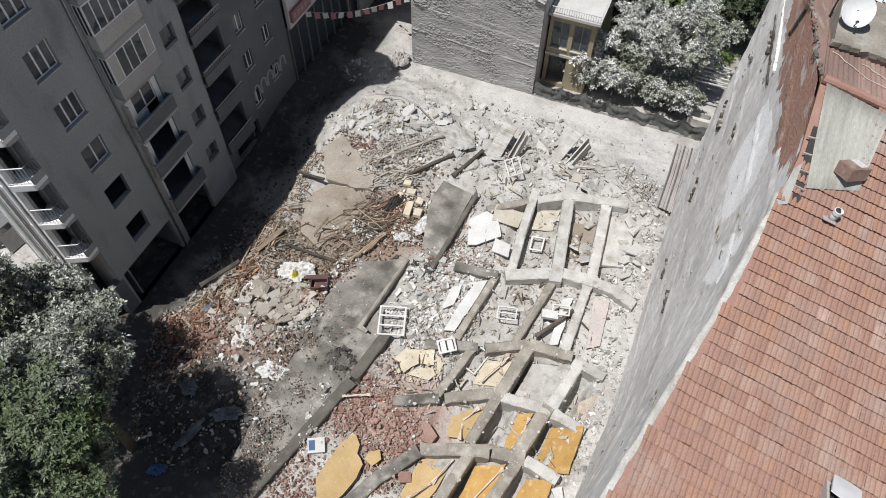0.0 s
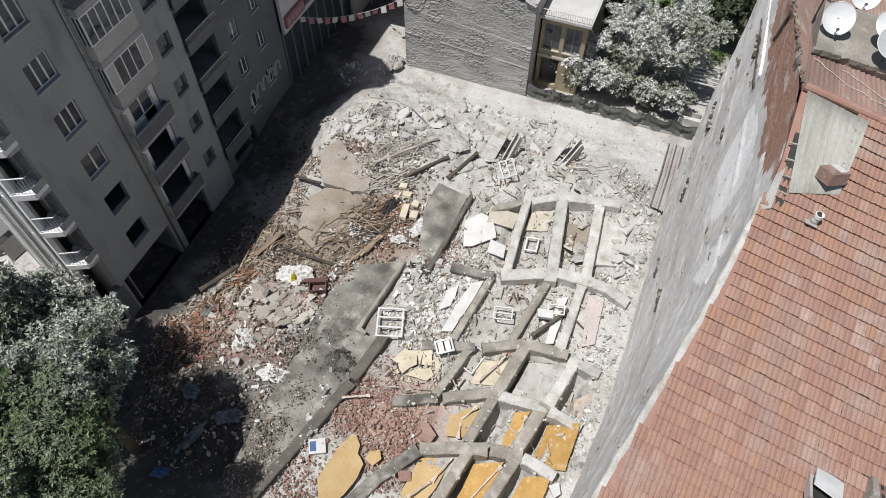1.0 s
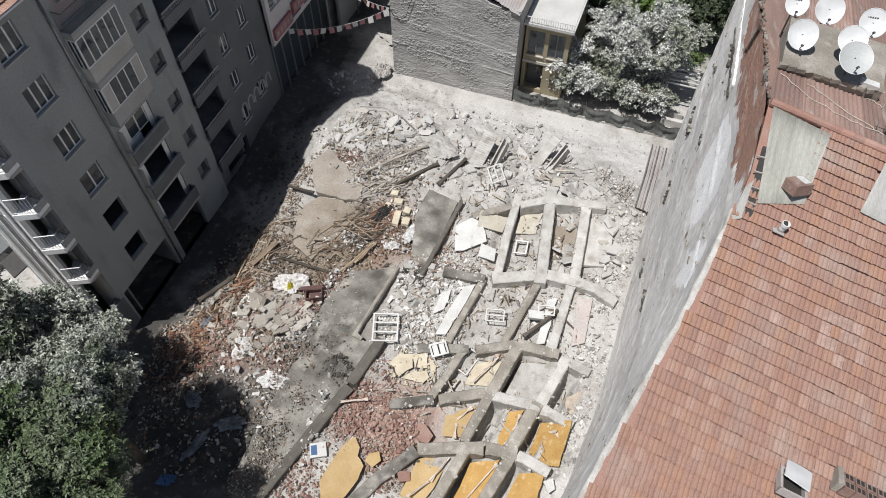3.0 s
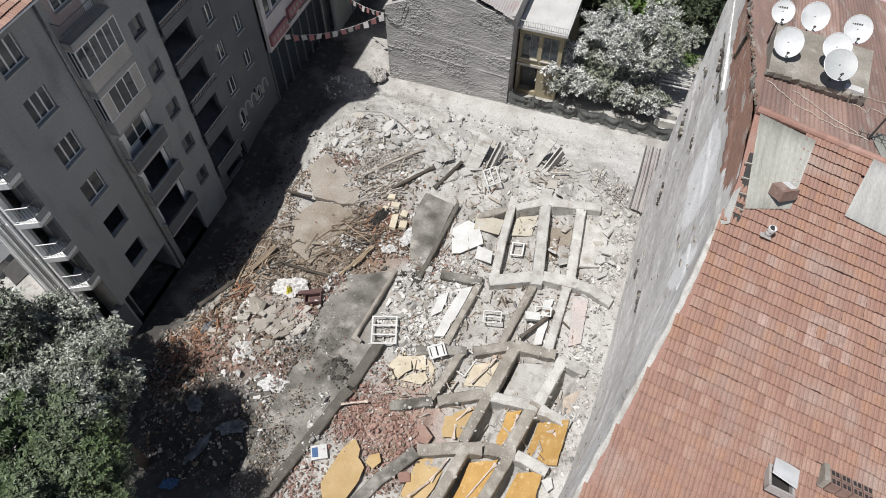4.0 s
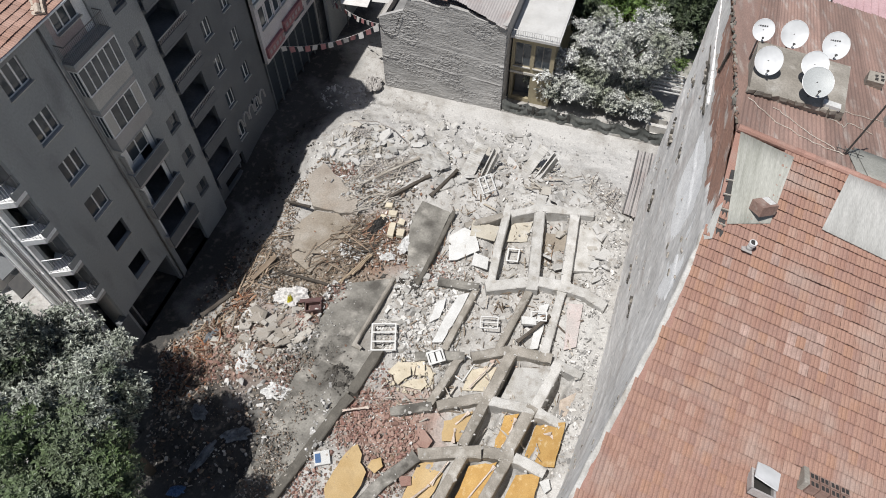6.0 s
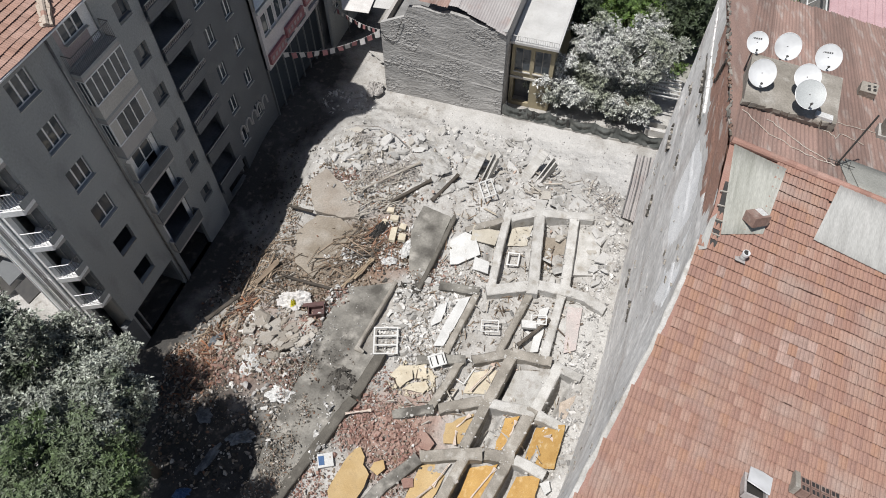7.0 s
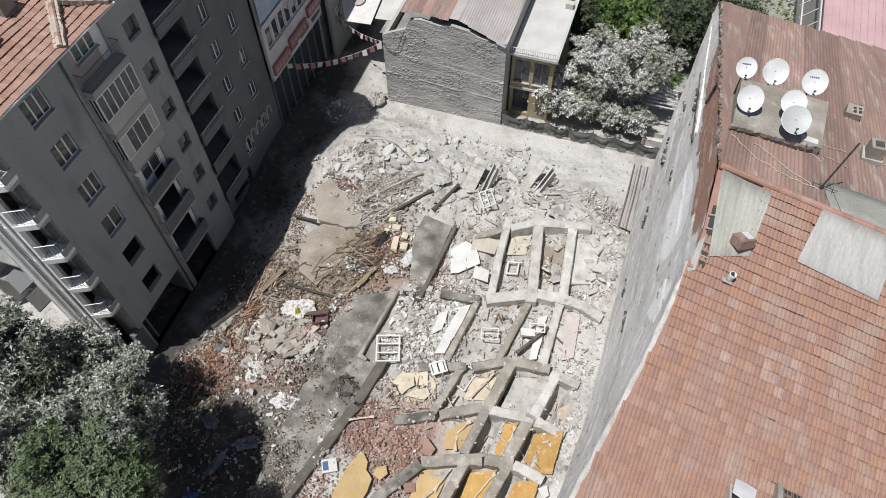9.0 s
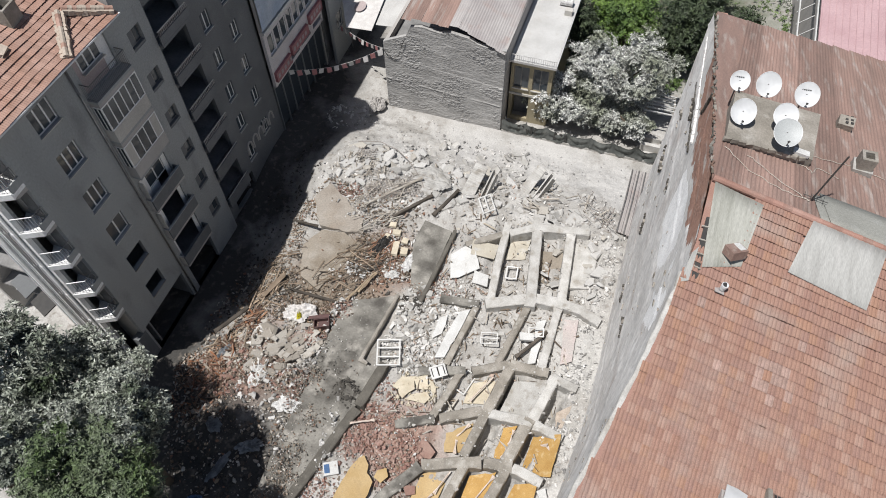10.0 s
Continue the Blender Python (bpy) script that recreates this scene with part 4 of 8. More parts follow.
def third_block():
    b = thing("corner_building", (-24.6, 38, 0), "pale shop building with red signs and a blue sheeted top", "building")
    y0, y1, zt = 33.32, 42.0, 13.0
    X = -24.6
    rows = [33.75 + 1.0 * k for k in range(8)]
    holes = [(y - y0, 7.3 - 4.6, y + 0.8 - y0, 8.9 - 4.6) for y in rows] + [(33.9 + 2.1 * k - y0, 0.35, 35.5 + 2.1 * k - y0, 0.75) for k in range(4)]
    part("upper_wall", pierced(Shape(), (X, y0, 4.6), (0, 1, 0), (0, 0, 1), (1, 0, 0), y1 - y0, 5.0, 0.25, holes), M["shop_pale"], b)
    part("attic_wall", Shape().span((X - 0.25, y0, 9.602), (X - 0.02, y1, zt)), M["facade_pale"], b)
    part("roof", Shape().span((-36, y0, zt), (X + 0.1, y1, zt + 0.2)), M["zinc"], b)
    part("end_wall", Shape().span((-36, y1 - 0.2, -0.6), (X - 0.26, y1, zt - 0.002)), M["facade_pale"], b)
    part("room_shell", Shape().span((-26.6, y0 + 0.1, 4.6), (-26.5, y1 - 0.3, zt - 0.3)), M["interior"], b)
    part("soffit", Shape().span((-36, y0, 4.3), (X - 0.26, y1 - 0.21, 4.598)), M["facade_c"], b)
    for y in rows:
        window_unit(b, X, y, y + 0.8, 7.3, 8.9, 1, depth=0.08)
    part("ledge", Shape().span((X + 0.002, y0, 9.35), (X + 0.18, y1, 9.598)), M["white"], b)
    # unseen block added up here so the lane's shadow edge falls in place
    part("upper_storeys", Shape().span((-36, 33.4, zt + 0.202), (-24.6, 41.9, 14.8)), M["facade_pale"], b)
    # blue sheet hung over the top storey
    n, m = 40, 10
    sh = Shape()
    for r in range(m + 1):
        for k in range(n + 1):
            y, z = 33.3 + 5.2 * k / n, 9.75 + 3.2 * r / m
            sh.v.append((X + 0.12 + 0.10 * noise.noise((y * 1.4, z * 0.7, 3)) + 0.03 * r / m, y, z))
    sh.f = [(r * (n + 1) + k, r * (n + 1) + k + 1, (r + 1) * (n + 1) + k + 1, (r + 1) * (n + 1) + k) for r in range(m) for k in range(n)]
    part("sheet", sh, M["blue_sheet"], b, "pale blue plastic sheet over the top storey", True)
    for ya, yb, z in ((33.45, 35.95, 5.05), (36.25, 39.2, 5.4), (39.6, 41.9, 5.85)):
        sg = part("sign", Shape().span((X + 0.004, ya, z), (X + 0.22, yb, z + 0.85)), M["red_sign"], b, "faded red shop sign")
        for k in range(int((yb - ya) / 0.5)):
            part("sign_bar", Shape().span((X + 0.222, ya + 0.2 + k * 0.5, z + 0.25), (X + 0.232, ya + 0.5 + k * 0.5, z + 0.6)), M["facade_pink"], sg)
    # dark shop front below
    part("lower_wall", Shape().span((-25.6, y0, -0.6), (-25.4, y1 - 0.21, 4.29)), M["interior"], b)
    for k in range(7):
        part("shop_pane", Shape().span((-25.0, 33.5 + k * 1.2, 0.3), (-24.98, 34.55 + k * 1.2, 4.2)), M["glass"], b)
    for k in range(8):
        part("shop_pillar", Shape().span((-25.06, 33.36 + k * 1.2, -0.6), (-24.9, 33.48 + k * 1.2, 4.28)), M["facade_c"], b)
    c = thing("corner_building", (-27, 50, 0), "pale town house closing the lane", "building")
    part("wall", pierced(Shape(), (-24.0, 42.2, -0.6), (0, 1, 0), (0, 0, 1), (1, 0, 0), 16, 10, 0.25,
                         [(1.0 + 2.2 * k, 3.5 + 3 * j, 2.1 + 2.2 * k, 5.0 + 3 * j) for k in range(6) for j in range(2)]), M["facade"], c)
    part("room_shell", Shape().span((-25.0, 42.3, -0.6), (-24.9, 58.0, 9.3)), M["interior"], c)
    part("roof", Shape().span((-34, 42.2, 9.3), (-24.26, 58, 9.5)), M["zinc"], c)
    for k in range(6):
        for j in range(2):
            window_unit(c, -24.0, 43.2 + 2.2 * k, 44.3 + 2.2 * k, 2.9 + 3 * j, 4.4 + 3 * j, 2, depth=0.1)


third_block()


# ---------------------------------------------------------------- tall building on the east side with its scarred party wall
RU = Vector((0.9945, -0.1045, -0.15)).normalized()     # along the ridge
R0 = Vector((3.95, 16.36, 22.8))                        # west end of the ridge
RS, RN = -0.30, -0.30


def roof_z(x, y):
    """Height of the tiled roof over the plan."""
    dx, dy = x - R0.x, y - R0.y
    u = dx * 0.9945 - dy * 0.1045
    v = dx * 0.1045 + dy * 0.9945
    return R0.z - 0.15 * u - 0.30 * abs(v)


BASE_LINE = [(0.7, 3.0), (1.25, 5.35), (2.6, 11.2), (2.95, 14.0), (3.28, 17.5), (3.34, 25.0), (3.45, 33.0)]
EDGE_LINE = [(1.22, 3.0), (1.86, 5.35), (3.2, 10.4), (3.64, 12.6), (3.90, 14.2), (3.97, 16.4), (4.1, 33.0)]


def along_line(line, y):
    for (xa, ya), (xb, yb) in zip(line, line[1:]):
        if y <= yb:
            return xa + (xb - xa) * (y - ya) / (yb - ya)
    return line[-1][0]


def wall_x(y, z=21.0):
    """The party wall's face, leaning out towards its foot to fit the camera's view."""
    a, b = along_line(BASE_LINE, y), along_line(EDGE_LINE, y) - 0.12
    return a + (b - a) * min(1.05, max(0.0, z / 21.0))


LIME = [(20.82, 18.3), (18.4, 19.0), (16.7, 19.2), (16.5, 18.2), (17.2, 15.5), (18.9, 15.0), (20.9, 14.9), (21.2, 16.5)]
LIME_LOW = [(14.3, 18.4), (12.85, 18.3), (13.9, 16.3), (15.2, 14.8), (16.0, 15.6)]
LIME_STRIP = [(16.2, 19.5), (15.9, 19.4), (15.1, 18.3), (15.4, 18.1)]
BRICKS = [(13.6, 21.6), (16.4, 23.0), (20.0, 22.0), (26.5, 20.2), (26.2, 18.9), (24.0, 18.6), (21.2, 19.0), (18.6, 19.7), (16.6, 19.8), (15.4, 20.6), (14.2, 21.2)]


def inside(poly, a, b):
    hit = False
    for (p, q), (r, t) in zip(poly, poly[1:] + poly[:1]):
        if (q > b) != (t > b) and a < (r - p) * (b - q) / (t - q) + p:
            hit = not hit
    return hit


def east_building():
    b = thing("tall_building", (8, 15, 0), "tall old building with a scarred plaster party wall and clay roof", "building")
    # party wall: a fine sheet with dents and torn plaster, thick behind
    ys = [3.0 + 0.16 * i for i in range(184)]
    nz = 130
    s = Shape()
    for j, y in enumerate(ys):
        top = roof_z(wall_x(y), y) - 0.12
        for i in range(nz + 1):
            z = -1.5 + (top + 1.5) * i / nz
            d = 0.05 + 0.07 * noise.fractal((y * 0.35, z * 0.2, 1.3), 1.0, 2.1, 5) + 0.05 * max(0, noise.noise((y * 1.1, z * 0.8, 4.0)) - 0.15)
            ledge = 0.06 if (z * 0.345) % 1.0 < 0.06 and noise.noise((y * 0.7, z, 2)) > -0.1 else 0.0
            s.v.append((wall_x(y, z) + d - ledge, y, z))
    w = nz + 1
    skins = {"party_wall": [], "lime_patch": [], "brick_band": []}
    for j in range(len(ys) - 1):
        for i in range(nz):
            q = (j * w + i, j * w + i + 1, (j + 1) * w + i + 1, (j + 1) * w + i)
            _, y, z = s.v[q[0]]
            y, z = y + 0.5 * noise.noise((y * 1.3, z * 1.3, 9)), z + 0.4 * noise.noise((y * 1.3, z * 1.3, 2))
            skins["lime_patch" if inside(LIME, y, z) or inside(LIME_LOW, y, z) or inside(LIME_STRIP, y, z) else "brick_band" if inside(BRICKS, y, z) else "party_wall"].append(q)
    for name, mat, lab in (("party_wall", M["party"], "grey scarred plaster party wall"), ("lime_patch", M["party_white"], "white lime patch on the party wall"),
                           ("brick_band", M["party_brick"], "exposed red brick below the roof")):
        sk, seen = Shape(), {}
        for q in skins[name]:
            for i in q:
                if i not in seen:
                    seen[i] = len(sk.v)
                    sk.v.append(s.v[i])
            sk.f.append(tuple(seen[i] for i in q))
        part(name, sk, mat, b, lab, True)
    vg = Shape()
    yy = [3.2 + 0.1 * k for k in range(100)]
    for y in yy:
        x = along_line(EDGE_LINE, y)
        o, h = 0.05 * noise.noise((y * 1.7, 0, 0)), 0.03 * noise.noise((y * 2.9, 4, 0))
        z = roof_z(x, y)
        vg.v += [(x - 0.16 + o, y, z - 0.30), (x - 0.15 + o, y, z - 0.06 + h), (x - 0.08, y, z - 0.02 + h), (x + 0.03, y, z - 0.06)]
    vg.f = [(4 * k + i, 4 * k + 4 + i, 4 * k + 5 + i, 4 * k + 1 + i) for k in range(len(yy) - 1) for i in range(3)]
    part("verge_mortar", vg, M["concrete"], b, "pale mortar verge along the tiles", True)
    core = Shape()
    for x, y in EDGE_LINE:
        core.v += [(x + 0.15, y, -1.5), (x + 0.15, y, roof_z(x, y) - 0.3), (x + 0.6, y, roof_z(x, y) - 0.3), (x + 0.6, y, -1.5)]
    for k in range(len(EDGE_LINE) - 1):
        core.f += [(4 * k + i, 4 * k + (i + 1) % 4, 4 * k + 4 + (i + 1) % 4, 4 * k + 4 + i) for i in range(4)]
    part("wall_core", core, M["party_brick"], b)
    bk = Shape()
    bk.slab([(4.15, 32.0), (22, 33.6), (22, 33.8), (4.15, 32.2)], -1.5, lambda x, y: roof_z(x, y) - 0.25)
    bk.slab([(22, 33.5), (22, 2), (21.8, 2), (21.8, 33.5)], -1.5, lambda x, y: roof_z(x, y) - 0.25)
    bk.slab([(1.5, 2.8), (22, 1.0), (22, 1.2), (1.5, 3.0)], -1.5, lambda x, y: roof_z(x, y) - 0.25)
    part("rear_wall", bk, M["facade_pale"], b)
    # roof decks under the coverings
    dk = Shape()
    dk.slab([(1.2, 3.0), (1.84, 5.35), (3.18, 10.4), (3.62, 12.6), (3.88, 14.2), (3.95, 16.34), (22.0, 14.45), (22, 1.2)], lambda x, y: roof_z(x, y) - 0.16, lambda x, y: roof_z(x, y) - 0.05)
    part("south_roof", dk, M["tile"], b)
    dk = Shape()
    dk.slab([(3.96, 16.362), (4.1, 32.4), (22, 34.0), (22, 14.472)], lambda x, y: roof_z(x, y) - 0.16, lambda x, y: roof_z(x, y) - 0.05)
    nroof = part("north_roof", dk, M["rust_sheet"], b)
    # corrugated sheets on the north slope
    s = Shape()
    n_along = 19
    rng = random.Random(3)
    vdir = Vector((0.1045, 0.9945, RN)).normalized()
    up = RU.cross(vdir).normalized()
    up = up if up.z > 0 else -up
    for k in range(n_along):
        o = R0 + RU * (0.02 + k * 0.9) + up * (0.02 + 0.01 * (k % 2))
        sh = Shape()
        m, rows = 32, 5
        for r in range(rows + 1):
            for i in range(m + 1):
                p = o + RU * (0.93 * i / m) + vdir * (r * (16.9 + 0.27 * k * 0.9) / rows) + up * (0.017 * math.sin(i / m * 2 * math.pi * 6.5))
                sh.v.append(tuple(p))
        sh.f = [(r * (m + 1) + i, r * (m + 1) + i + 1, (r + 1) * (m + 1) + i + 1, (r + 1) * (m + 1) + i) for r in range(rows) for i in range(m)]
        part("corrugated_sheet", sh, M["rust_sheet"], nroof, smooth=True)
    return b


EAST = east_building()


# ---------------------------------------------------------------- buildings behind the plot
def grey_house():
    b = thing("low_house", (-13, 44, 0), "low house with a rough cement end wall and broken roof edge", "house")
    outline = [(-17.8, -0.3), (-8.1, -0.3), (-8.1, 7.85), (-9.2, 7.75), (-10.3, 7.95), (-11.0, 8.3), (-12.4, 8.5), (-13.2, 8.25), (-14.6, 8.5), (-15.5, 8.3), (-15.9, 7.4), (-17.8, 6.5)]
    n = len(outline)
    wl = Shape()
    wl.add([(x, 38.7, z) for x, z in outline] + [(x, 39.0, z) for x, z in outline],
           [tuple(range(n)), tuple(reversed(range(n, 2 * n)))] + [(i, n + i, n + (i + 1) % n, (i + 1) % n) for i in range(n)])
    part("wall", wl, M["grey_wall"], b, "rough grey cement end wall")
    # rough, horizontally dragged cement coat
    rng = random.Random(21)
    nx, nz = 250, 240
    ct = Shape()
    for r in range(nz + 1):
        for k in range(nx + 1):
            x, z = -17.78 + 9.66 * k / nx, -0.25 + 9.1 * r / nz
            lean = z + 0.06 * (x + 17.8)
            patch = sstep(-0.15, 0.25, noise.noise((x * 0.35, lean * 0.8, 6.0)) + 0.12 * sstep(5.5, 3.0, lean))
            lump = abs(noise.fractal((x * 2.6, lean * 6.5, 2.0), 0.6, 2.2, 5))
            d = 0.02 * noise.fractal((x * 0.9, lean * 2.6, 2.0), 0.7, 2.1, 6) + patch * (0.07 * lump + 0.02 * noise.noise((x * 7.0, lean * 13.0, 5.0))) + 0.006 * noise.noise((x * 11.0, z * 14.0, 8.0))
            d += 0.05 * sstep(0.09, 0.0, abs(lean - 3.1 - 0.12 * noise.noise((x * 0.7, 2, 0)))) * sstep(-0.3, 0.1, noise.noise((x * 0.6, 1, 3)))
            step = 0.04 if z < 5.3 - 0.10 * (x + 17.8) + 0.1 * noise.noise((x * 0.8, 0, 0)) else 0.0
            ct.v.append((x, 38.64 - d - step, z))
    pts = [(x, z - 0.03) for x, z in outline]
    ct.f = [(r * (nx + 1) + k, r * (nx + 1) + k + 1, (r + 1) * (nx + 1) + k + 1, (r + 1) * (nx + 1) + k) for r in range(nz) for k in range(nx)
            if inside(pts, -17.78 + 9.66 * (k + 0.5) / nx, -0.25 + 9.1 * (r + 0.5) / nz)]
    part("cement_coat", ct, M["grey_wall"], b, "rough dragged cement coat", True)
    part("side_wall", Shape().span((-8.35, 39.002, -0.3), (-8.1, 52, 7.8)).span((-17.8, 39.002, -0.3), (-17.55, 52, 6.4)).span((-17.8, 52.0, -0.3), (-8.1, 52.2, 7.8)), M["facade_pale"], b)
    fl = Shape().span((-17.5, 39.01, 5.6), (-8.4, 51.9, 5.8))
    part("attic_floor", fl, M["interior"], b)
    # roof sheets: rusty on one half, zinc on the other
    for k in range(11):
        xa = -16.1 + k * 0.72
        mat = M["rust_sheet"] if k < 5 else M["zinc"]
        z0 = 9.0 if k < 6 else 9.0 - (k - 6) * 0.26
        z1 = 9.0 if k < 5 else 9.0 - (k - 5) * 0.26
        sh = Shape()
        m = 14
        front = 38.55 + rng.uniform(-0.1, 0.35)
        for r in range(5):
            for i in range(m + 1):
                f = i / m
                sh.v.append((xa + 0.74 * f, front + r * 3.4, z0 + (z1 - z0) * f + 0.02 * math.sin(f * 2 * math.pi * 4) + (0.10 * noise.noise((xa, r * 3.0, 1)) if r == 0 else 0.12 * r)))
        sh.f = [(r * (m + 1) + i, r * (m + 1) + i + 1, (r + 1) * (m + 1) + i + 1, (r + 1) * (m + 1) + i) for r in range(4) for i in range(m)]
        part("roof_sheet", sh, mat, b, "rusty corrugated roof sheet" if k < 5 else "weathered zinc roof sheet", True)
    cab = [(-15.95, 38.5, 7.2), (-16.2, 38.5, 6.6), (-16.5, 38.5, 5.6), (-17.0, 38.5, 5.2), (-17.5, 38.5, 5.5), (-17.75, 38.52, 5.9)]
    solo("cable", Shape().tube(cab, 0.025, 5), M["black"], cab[0], "slack black cable hanging on a cement wall", "cable")
    a = thing("lean_to_roof", (-19, 42.5, 4.6), "white sheet awning beside the low house", "awning")
    part("sheet", Shape().add([(-22.33, 41.58, 4.7), (-20.09, 41.62, 4.81), (-20.53, 45.92, 5.02), (-24.11, 44.94, 4.91), (-22.33, 41.58, 4.67), (-20.09, 41.62, 4.78), (-20.53, 45.92, 4.99), (-24.11, 44.94, 4.88)], [(0, 1, 2, 3), (7, 6, 5, 4), (0, 4, 5, 1)]), M["white_cloth"], a)
    part("sheet", Shape().add([(-20.04, 42.45, 4.81), (-17.49, 42.72, 4.81), (-18.03, 48.31, 6.32), (-20.31, 48.09, 5.67), (-20.04, 42.45, 4.78), (-17.49, 42.72, 4.78), (-18.03, 48.31, 6.29), (-20.31, 48.09, 5.64)], [(0, 1, 2, 3), (7, 6, 5, 4), (0, 4, 5, 1)]), M["roof_white"], a)
    part("emblem", Shape().add([(-22.05 + 0.49 * math.cos(q * 0.5236), 44.08 + 0.65 * math.sin(q * 0.5236), 5.04 + 0.06 * math.sin(q * 0.5236)) for q in range(12)], [tuple(range(12))]), M["facade_pink"], a, "faded pink round emblem")
    part("post", Shape().tube([(-19.9, 45.9, -0.3), (-19.9, 45.9, 4.75)], 0.05, 6), M["metal"], a)
    part("post", Shape().tube([(-23.6, 44.7, -0.3), (-23.6, 44.7, 4.75)], 0.05, 6), M["metal"], a)

    y = thing("yellow_house", (-6.2, 46, 0), "narrow yellow house with a white flat roof", "house")
    holes = [(0.25, 3.6, 1.45, 5.7), (1.75, 3.6, 2.95, 5.7), (0.25, 0.5, 1.6, 2.8)]
    part("wall", pierced(Shape(), (-7.95, 40.2, -0.2), (1, 0, 0), (0, 0, 1), (0, -1, 0), 3.25, 6.3, 0.25, holes), M["yellow_wall"], y)
    part("side_wall", Shape().span((-4.95, 40.46, -0.2), (-4.7, 54, 6.1)).span((-7.95, 40.46, -0.2), (-7.75, 54, 6.1)), M["yellow_wall"], y)
    part("band", Shape().span((-7.97, 40.12, 2.72), (-4.68, 40.198, 2.9)), M["beige"], y)
    part("room_shell", Shape().span((-7.7, 41.2, 0.0), (-5.0, 41.3, 6.0)), M["interior"], y)
    for xa in (-7.7, -6.2):
        fr = Shape()
        for q in ((xa, 3.4, xa + 1.2, 3.48), (xa, 5.42, xa + 1.2, 5.5), (xa, 3.48, xa + 0.07, 5.42), (xa + 1.13, 3.48, xa + 1.2, 5.42), (xa + 0.56, 3.48, xa + 0.63, 5.42)):
            fr.span((q[0], 40.3, q[1]), (q[2], 40.36, q[3]))
        part("sill", Shape().span((xa - 0.06, 40.1, 3.32), (xa + 1.26, 40.198, 3.4)), M["beige"], y)
        w = part("window", fr, M["metal"], y)
        part("pane", Shape().span((xa + 0.07, 40.32, 3.48), (xa + 1.13, 40.335, 5.42)), M["glass"], w)
    part("roof", Shape().span((-8.05, 39.75, 6.12), (-4.45, 54.2, 6.32)), M["roof_white"], y)
    rl = part("roof_rail", Shape().tube([(-8.0, 39.8, 6.85), (-4.5, 39.8, 6.85), (-4.5, 45.5, 6.85)], 0.03, 5), M["white"], y)
    for k in range(22):
        part("baluster", Shape().tube([(-8.0 + k * 0.166, 39.8, 6.32), (-8.0 + k * 0.166, 39.8, 6.85)], 0.014, 4), M["white"], rl)
    t = thing("roof_tank", (-5.3, 47, 6.4), "foil-wrapped water tank with a box on a flat roof", "tank")
    part("tank", Shape().tube([(-5.9, 47.5, 6.62), (-4.9, 47.5, 6.62)], 0.3, 10), M["foil"], t)
    part("box", Shape().box((-5.0, 46.4, 6.55), (0.6, 0.5, 0.45)), M["beige"], t)


grey_house()


def pink_hall():
    b = thing("metal_hall", (20, 55, 0), "hall with a pink ribbed metal roof beyond the gardens", "building")
    part("wall", Shape().span((14.0, 45.5, -0.3), (34, 45.8, 6.8)).span((13.9, 45.5, -0.3), (14.2, 75, 6.8)), M["facade_pale"], b)
    rf = Shape()
    rf.add([(13.4, 45.2, 7.0), (34, 42.5, 7.0), (34, 75, 10.5), (13.4, 75, 10.5), (13.4, 45.2, 6.85), (34, 42.5, 6.85), (34, 75, 10.35), (13.4, 75, 10.35)],
           [(0, 1, 2, 3), (7, 6, 5, 4), (0, 4, 5, 1), (0, 3, 7, 4)])
    roof = part("roof", rf, M["pink_metal"], b, "pink ribbed metal roof")
    for k in range(40):
        x = 13.5 + k * 0.5
        ya = 45.2 - (x - 13.4) * 0.131
        part("rib", Shape().tube([(x, ya, 7.02), (x, 75, 10.52)], 0.03, 4), M["pink_metal"], roof)
    ld = part("side_frame", Shape().tube([(13.2, 45.4, 7.0), (13.2, 60, 8.7)], 0.07, 5).tube([(12.2, 45.6, 6.0), (12.2, 60, 7.6)], 0.07, 5), M["white"], b)
    for k in range(9):
        yy = 46 + k * 1.6
        part("rung", Shape().tube([(13.2, yy, 7.07), (12.2, yy, 6.05)], 0.04, 4), M["white"], ld)


pink_hall()


# ---------------------------------------------------------------- fallen concrete frame
def rib(name, pts, width, height, mat, label, group, rng, drop=0.0):
    """A cracked concrete beam along a line of top-centre points, with chipped chamfered edges and broken ends."""
    pts = [Vector(p) for p in pts]
    run = [pts[0]]
    for a, b in zip(pts, pts[1:]):
        n = max(1, int((b - a).length / 0.35))
        run += [a.lerp(b, (k + 1) / n) for k in range(n)]
    s = Shape()
    m = 8
    for i, p in enumerate(run):
        d = (run[min(i + 1, len(run) - 1)] - run[max(i - 1, 0)]).normalized()
        side = Vector((d.y, -d.x, 0)).normalized()
        up = Vector((0, 0, 1))
        w, c = width / 2 * rng.uniform(0.975, 1.025), 0.04 + 0.05 * rng.random() ** 3
        end = i in (0, len(run) - 1)
        back = d * (rng.uniform(-0.15, 0.15) if end else 0)
        prof = ((-w, -height), (-w, -c), (-w + c, 0), (-w * 0.3, 0.01), (w * 0.35, 0.01), (w - c, 0), (w, -c), (w, -height))
        for a, h in prof:
            j = 0.01 + (0.09 if end else 0)
            s.v.append(tuple(p + side * (a + rng.uniform(-j, j)) + up * (h - drop + rng.uniform(-0.012, 0.012)) + back))
    for i in range(len(run) - 1):
        s.f += [(i * m + k, i * m + k + 1, (i + 1) * m + k + 1, (i + 1) * m + k) for k in range(m - 1)]
    s.f += [tuple(reversed(range(m))), tuple(range((len(run) - 1) * m, len(run) * m))]
    s.f = [q[::-1] for q in s.f]
    mid = run[len(run) // 2]
    return solo(name, s, mat, tuple(mid), label, "beam", group)


BEAM_TOPS = []


